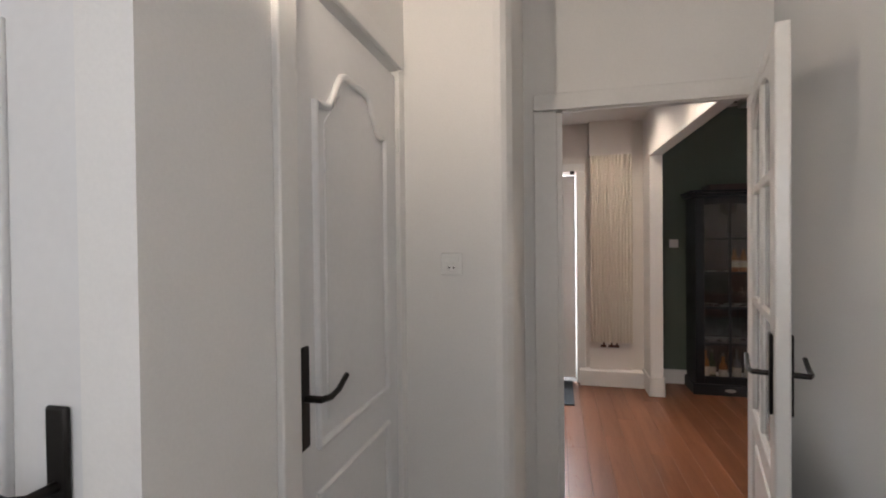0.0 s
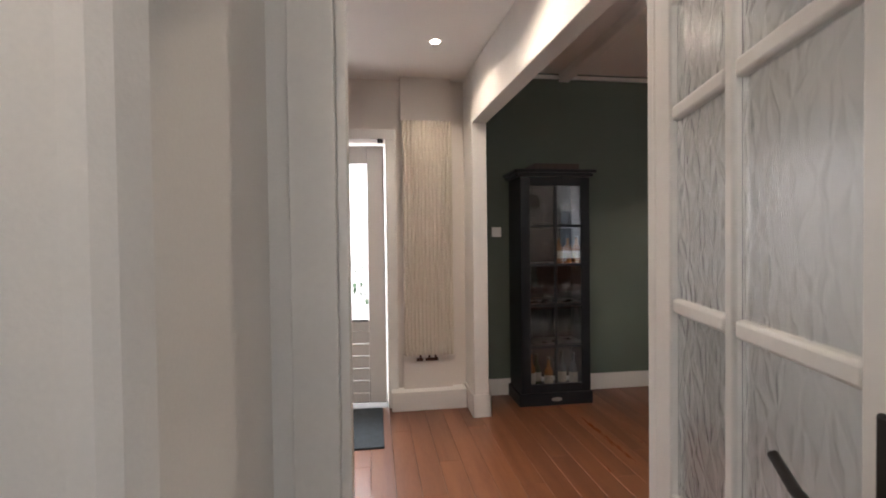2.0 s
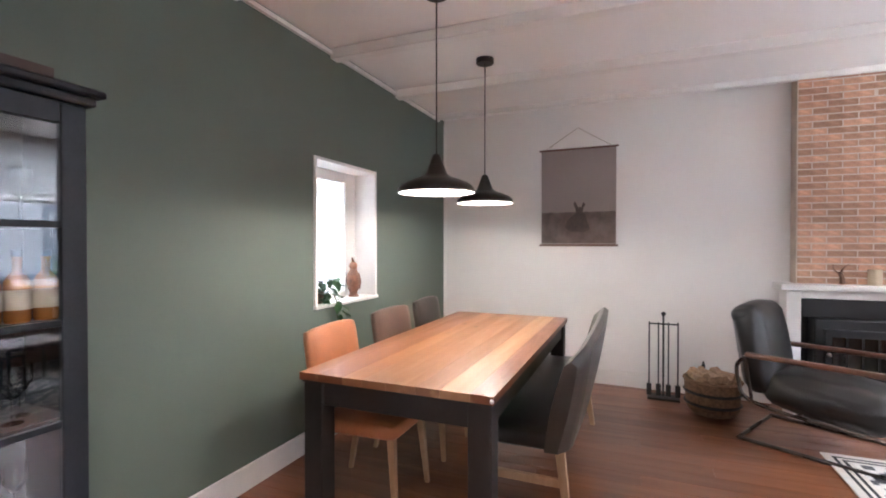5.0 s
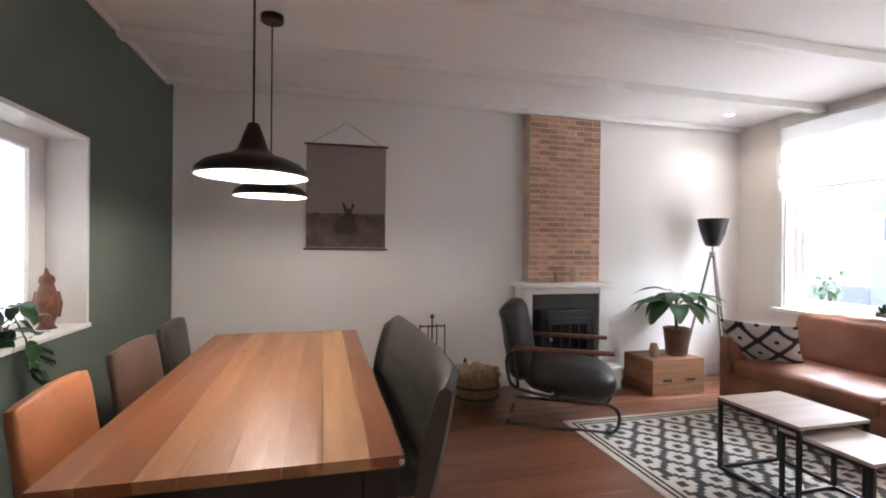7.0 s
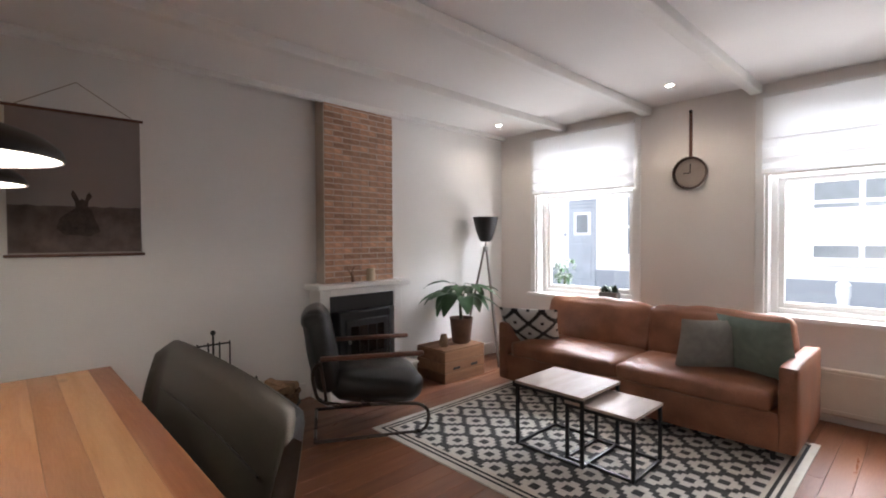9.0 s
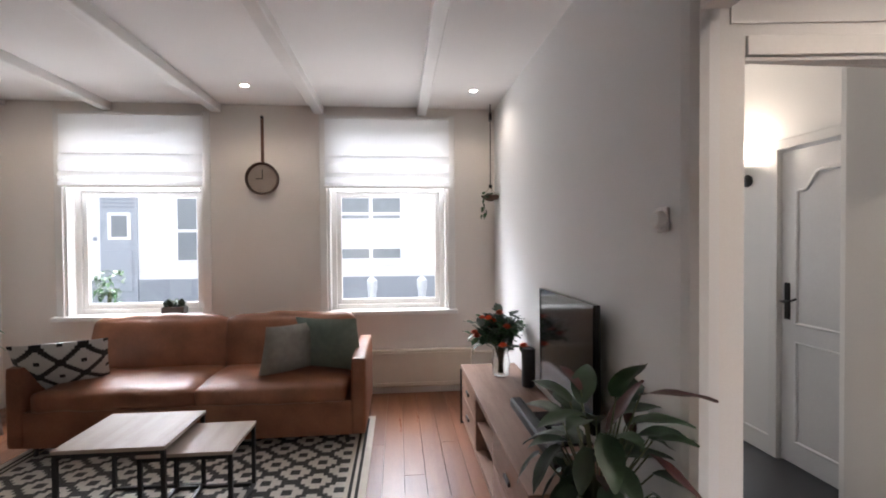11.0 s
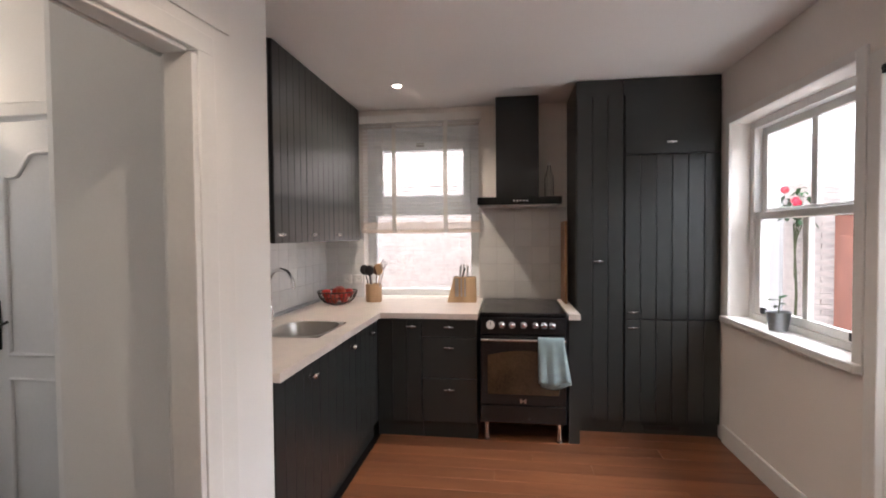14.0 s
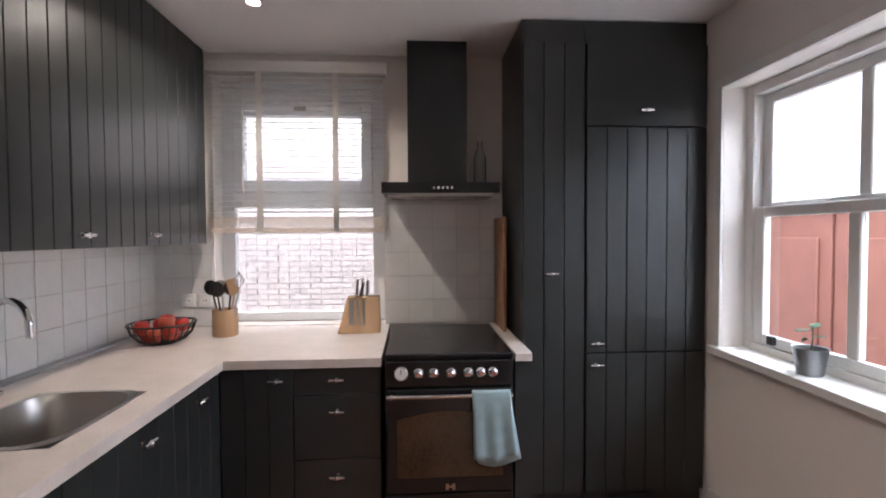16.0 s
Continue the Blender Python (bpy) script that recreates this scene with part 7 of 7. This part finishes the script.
part("brush", S().tube([(0.0, 0, 0.02), (-0.06, 0.01, 0.16)], 0.008, 8).ball(0.025, 12, 8, pose(-0.065, 0.01, 0.17)), steel, sb, smooth=60)
part("soap_bottle", S().lathe([(0.03, 0.01), (0.03, 0.12), (0.012, 0.14), (0.012, 0.17)], 16, pose(0.07, 0, 0)), clear_jar, sb, smooth=45)
for y in (2.30, 2.40):
    wall_plate("wall_socket", pose(-3.1645, y, 1.085, 0, 0, 90), "socket", "white socket on the tiled kitchen wall", "socket")
bk = thing("bucket_planter", -2.0, 5.30, 0.90, 0, "small zinc bucket with a seedling on the sill", "plant")
part("bucket", S().lathe([(0.045, 0), (0.062, 0.11), (0.066, 0.115), (0.058, 0.112), (0.042, 0.01), (0.003, 0.01)], 24), zinc, bk, smooth=40)
part("soil", S().lathe([(0.056, 0.095), (0.003, 0.10)], 16), soil, bk)
part("stem", S().tube([(0, 0, 0.09), (0.01, 0, 0.15), (0.0, 0.01, 0.19)], 0.003, 5), stem_m, bk)
leafy(bk, small_leaf, [(0, 0.01, 0.19, 30, 30, 0.9), (0, 0.01, 0.18, 10, 160, 1.0), (0.01, 0, 0.16, 20, 270, 0.9), (0, 0, 0.15, -10, 80, 0.8)])


def column_radiator():
    r = thing("column_radiator", 0.08, 5.16, 0, 0, "tall cream ribbed column radiator", "radiator")
    x0, x1, n = -0.195, 0.195, 13
    w = (x1 - x0) / n
    me = with_mat(S().tube([(0, 0, 0.43), (0, 0, 2.255)], 0.0138, 12).mesh("rib", 60), cream)
    for k in range(n):
        ob = part("rib", me, None, r)
        ob.matrix_basis = pose(x0 + (k + 0.5) * w, -0.02, 0)
    part("back_plate", S().box(x0, 0.0, 0.45, x1, 0.012, 2.24), cream, r)
    for z in (0.47, 2.22):
        part("header", S().tube([(x0, 0.004, z), (x1, 0.004, z)], 0.016, 10), cream, r, smooth=60)
    for x in (-0.07, 0.0, 0.05):
        part("valve", S().tube([(x, 0.0, 0.43), (x, 0.0, 0.385)], 0.009, 8).tube([(x - 0.03, 0, 0.39), (x + 0.02, 0, 0.39)], 0.013, 8), mat("brown_valve", (0.10, 0.045, 0.03), 0.4, 0.6), r, "bronze radiator valve", smooth=60)


column_radiator()
fixed("pipe_boxing", S().box(-0.12, 5.175, 2.262, 0.272, 5.249, KC).box(-0.12, 5.20, 0.151, 0.272, 5.249, 0.42).box(-0.10, 5.18, 0.42, 0.26, 5.249, 2.262), wall_white, "white boxed-in pipe chase behind the radiator", category="wall")
single("door_mat", S().box(-0.42, -0.36, 0, 0.42, 0.36, 0.012), mat_cloth, "dark blue-grey door mat at the garden door", "mat", pose(-0.71, 4.86, 0.0), bevel=0.004)

# ---- outside ----
fixed("ground", S().box(-80, -80, -0.30, 80, 80, -0.16), street_m, "pale street and courtyard paving", category="ground")
fixed("pavement", S().box(-20, -2.6, -0.16, 20, -0.74, -0.03), street_m, "pale pavement with a kerb", category="pavement")


def opposite_house():
    h = thing("white_house", 0, -9.0, -0.16, 0, "white rendered row house across the street", "house")
    part("wall", S().box(-14, -6, 0, 16, 0, 5.6), house_white, h, "white rendered wall")
    part("roof", S().prism([(-14.3, -6.4), (16.3, -6.4), (16.3, 0.3), (-14.3, 0.3)], 5.6, 5.85), house_grey, h, "dark eaves")
    part("plinth", S().box(-14, 0.0, 0, 8.38, 0.04, 0.66).box(9.34, 0, 0, 16, 0.04, 0.66), house_grey, h, "grey painted plinth")
    d = part("door", S().box(8.40, 0.0, 0.0, 9.32, 0.05, 2.50), house_blue, h, "pale grey-blue front door with a small pane")
    part("door_panel", S().box(8.52, 0.051, 0.35, 9.20, 0.075, 1.45), house_blue, d, bevel=0.02)
    part("door_pane_frame", S().box(8.54, 0.051, 1.72, 9.12, 0.085, 2.44), upvc, d, bevel=0.01)
    part("door_pane", S().box(8.63, 0.086, 1.80, 9.02, 0.092, 2.36), window_dark, d)
    f = part("fanlight", S().box(8.40, 0.0, 2.50, 9.32, 0.05, 2.96), house_blue, h, "grey panel over the door")
    for z in (2.56, 2.66, 2.76, 2.86):
        part("louvre", S().box(8.46, 0.051, z, 9.26, 0.07, z + 0.05), house_grey, f)
    part("house_number", S().box(9.42, 0.0, 1.7, 9.52, 0.02, 1.8), house_grey, h)
    part("ledge", S().box(1.30, 0.0, 1.00, 3.30, 0.10, 1.06), upvc, h, "white stone ledge")
    for a, b, z0, z1, split in ((1.40, 3.16, 2.22, 2.94, 2.40), (1.40, 3.16, 1.13, 1.47, 0), (6.25, 7.44, 1.12, 2.86, 1.95), (-2.9, -1.1, 2.22, 2.94, 2.40), (-2.9, -1.1, 1.13, 1.47, 0), (11.0, 12.3, 1.12, 2.86, 1.95)):
        w = part("window", S().box(a, 0.0, z0, b, 0.05, z1), upvc, h, "white framed window")
        m = (a + b) / 2
        for u, v in ((a + 0.07, m - 0.05), (m + 0.05, b - 0.07)):
            for lo, hi in (((z0 + 0.05, split - 0.04), (split + 0.04, z1 - 0.05)) if split else ((z0 + 0.04, z1 - 0.04),)):
                part("pane", S().box(u, 0.052, lo, v, 0.06, hi), window_dark, w)


opposite_house()
for x, y in ((1.9, -2.5), (1.2, -2.5), (2.6, -2.5)):
    single("bollard", S().lathe([(0.06, 0), (0.055, 0.8), (0.07, 0.82), (0.07, 0.95), (0.02, 1.0)], 14), house_grey, "grey street bollard at the kerb", "bollard", pose(x, y, -0.03), "street bollards", smooth=40)
op = thing("potted_plant", 4.50, -1.0, -0.03, 0, "round green shrub in a tall pot on the pavement", "plant")
part("pot", S().lathe([(0.13, 0), (0.17, 0.8), (0.18, 0.82), (0.15, 0.82), (0.003, 0.76)], 20), house_grey, op, smooth=40)
part("trunk", S().tube([(0, 0, 0.75), (0, 0, 1.0)], 0.02, 6), stem_m, op)
r = random.Random(12)
leafy(op, small_leaf, [(0.13 * math.cos(a) * q, 0.13 * math.sin(a) * q, 1.05 + 0.16 * r.uniform(-1, 1), r.uniform(-60, 60), r.uniform(0, 360), r.uniform(0.8, 1.3)) for a, q in [(r.uniform(0, 6.28), r.uniform(0.4, 1)) for _ in range(90)]])

# courtyard to the north
fixed("wall_courtyard", S().box(-1.4, 8.4, -0.16, 6, 8.6, 3.4).box(-6.2, 6.2, -0.16, -6.0, 8.6, 2.8).box(-2.55, 7.4, -0.16, -1.6, 7.6, 2.3).box(-1.6, 7.4, -0.16, -1.4, 8.6, 2.3), house_white, "white rendered courtyard wall", category="wall")
gate = thing("wooden_gate", -3.65, 7.4, -0.16, 0, "red-brown painted wooden garden gate", "gate")
part("gate_frame", S().box(-1.25, 0.03, 0, 1.09, 0.07, 1.84), fence_red, gate)
for k in range(3):
    a = -1.25 + k * 0.78
    part("panel_board", S().box(a + 0.02, 0.0, 0.05, a + 0.76, 0.029, 1.82), fence_red, gate, bevel=0.006)
    part("panel_moulding", S().box(a + 0.14, -0.03, 0.25, a + 0.64, -0.001, 1.6), fence_red, gate, bevel=0.01)
part("coping", S().box(-1.27, -0.04, 1.841, 1.1, 0.1, 1.88), fence_red, gate)
bp = thing("brick_pier", -5.33, 7.42, -0.16, 0, "pale brick garden pier", "pier")
part("core", S().box(-0.185, -0.185, 0, 0.185, 0.185, 2.23), pale_mortar, bp)
pier_brick = with_mat(S().box(-0.2, -0.2, 0, 0.2, -0.006, 0.055).mesh("pier_brick"), brick_out)
for k in range(34):
    for turn in (0, 180):
        ob = part("brick", pier_brick, None, bp)
        ob.matrix_basis = pose(0, 0, 0.004 + 0.0655 * k, 0, 0, 90 * (k % 2) + turn)
rose = thing("rose_bush", -5.12, 7.12, -0.16, 0, "climbing rose with red blooms", "plant")
part("trunk", S().tube([(0, 0, 0), (0.05, 0, 0.9), (-0.05, 0.02, 1.75)], 0.02, 6, 0.01), stem_m, rose)
for k in range(6):
    part("limb", S().tube([(0, 0.0, 1.1 + 0.1 * k), (r.uniform(-0.15, 0.2), r.uniform(-0.06, 0.06), 1.75 + r.uniform(0, 0.35))], 0.008, 5, 0.004), stem_m, rose)
leafy(rose, small_leaf, [(r.uniform(-0.18, 0.28), r.uniform(-0.1, 0.06), 1.84 + r.uniform(-0.1, 0.36) * r.random(), r.uniform(-60, 60), r.uniform(0, 360), r.uniform(0.9, 1.6)) for _ in range(90)])
for x, z in ((0.02, 2.14), (0.22, 2.0), (0.26, 1.97)):
    part("flower", S().ball(0.045, 10, 8, pose(x, -0.12, z)), mat("rose_red", (0.55, 0.02, 0.05), 0.6), rose, "red rose bloom", smooth=60)
pl = thing("garden_planter", -0.95, 7.5, -0.16, 0, "grey planter with a sparse shrub in the courtyard", "plant")
part("box", S().box(-0.28, -0.16, 0, 0.28, 0.16, 0.42), house_grey, pl, bevel=0.01)
for k in range(8):
    part("limb", S().tube([(0, 0, 0.4), (r.uniform(-0.2, 0.2), 0, 0.7), (r.uniform(-0.5, 0.5), r.uniform(-0.1, 0.1), 0.8 + r.uniform(0, 0.4))], 0.010, 5, 0.004), stem_m, pl)
leafy(pl, small_leaf, [(r.uniform(-0.5, 0.5), r.uniform(-0.12, 0.12), 0.75 + r.uniform(0, 0.45), r.uniform(-60, 60), r.uniform(0, 360), r.uniform(0.9, 1.6)) for _ in range(60)])

low = thing("low_garden_wall", -2.05, 6.55, -0.16, 0, "low pale brick garden wall with a stone cap", "garden wall")
part("core", S().box(-0.49, -0.09, 0, 0.49, 0.09, 0.66), pale_mortar, low)
low_brick = with_mat(S().box(0.003, -0.1, 0, 0.197, 0.1, 0.055).mesh("low_wall_brick"), brick_out)
for k in range(10):
    for n in range(5):
        ob = part("brick", low_brick, None, low)
        ob.matrix_basis = pose(-0.5 + 0.2 * n + (0.004 if k % 2 else -0.004), 0, 0.004 + 0.0655 * k)
part("cap", S().box(-0.53, -0.13, 0.662, 0.53, 0.13, 0.72), house_grey, low, "grey stone cap", bevel=0.008)

# neighbour's brick wall beyond the west window
fixed("wall_neighbour", S().box(-5.2, -1, -0.16, -4.75, 6.2, 5.5), pale_mortar, "neighbouring brick house wall", category="wall")
s = S()
for k in range(70):
    z = 0.35 + k * 0.0525
    for j in range(20):
        y = 1.1 + j * 0.20 + (0.10 if k % 2 else 0)
        s.box(-4.752, y, z, -4.738, y + 0.192, z + 0.045)
tagged(part("brick_courses", s, brick_out, None), "pale brick courses of the neighbouring wall", "bricks", "", "stuff")

# ---- wall tiles and floorboards ----
T = 0.15
tile_x = with_mat(S().box(0.001, 0, 0.001, T - 0.003, 0.007, T - 0.003).mesh("tile_south"), tile_m)
tile_y = with_mat(S().box(0, 0.001, 0.001, 0.007, T - 0.003, T - 0.003).mesh("tile_west"), tile_m)
back = fixed("tiling_south", S().box(-3.17, 2.0901, 0.93, -0.83, 2.0912, 1.44), grout, "white square wall tiles above the worktop", category="tiles")
for i in range(15):
    for k in range(4):
        x, z = -3.16 + i * T, 0.93 + k * T
        if z + T > 1.54: continue
        ob = part("tile", tile_x, None, back)
        ob.matrix_basis = pose(x, 2.0912, z)
back = fixed("tiling_west", S().box(-3.1698, 2.07, 0.92, -3.1688, 2.452, 1.44).box(-3.1698, 3.505, 0.90, -3.1688, 4.245, 1.71), grout, "white square wall tiles behind the cooker", category="tiles")
for y0, n, m in ((2.076, 3, 4), (3.507, 5, 5)):
    for i in range(n):
        for k in range(m):
            if y0 < 3 and y0 + (i + 1) * T > 2.53: continue
            ob = part("tile", tile_y, None, back)
            ob.matrix_basis = pose(-3.1688, y0 + i * (T if y0 > 3 else 0.124), 0.925 + k * T) @ Matrix.Diagonal((1, 1 if y0 > 3 else 0.82, 1, 1))

r = random.Random(17)
W = 0.134
cuts = {}


def board(length):
    key = round(length, 3)
    if key not in cuts:
        s, c, w = S(), 0.0015, W - 0.0012
        outline = [(0, -0.02), (w, -0.02), (w, -c), (w - c, 0), (c, 0), (0, -c)]
        v = [(x, y, z) for y in (0, key - 0.0015) for x, z in outline]
        f = [(5, 4, 3, 2, 1, 0), (6, 7, 8, 9, 10, 11)] + [(i, (i + 1) % 6, 6 + (i + 1) % 6, 6 + i) for i in range(6)]
        cuts[key] = with_mat(s.add(v, f).mesh("plank"), plank_wood)
    return cuts[key]


def lay(x0, x1, y0, y1, shares):
    x, k = x0, 0
    while x < x1 - 0.02:
        at = y0
        order = shares[k % len(shares)]
        for u in order:
            n = (y1 - y0) * u
            ob = part("plank", board(n), None, floor)
            ob.matrix_basis = pose(x, at, 0)
            at += n
        x += W
        k += 1


lay(0.435, 5.29, -0.41, 5.37, ((0.35, 0.4, 0.25), (0.2, 0.45, 0.35), (0.45, 0.35, 0.2), (0.28, 0.30, 0.42)))
lay(0.434 - 27 * W, 0.43, 2.81, 5.24, ((0.6, 0.4), (0.35, 0.65), (0.8, 0.2), (0.45, 0.55)))
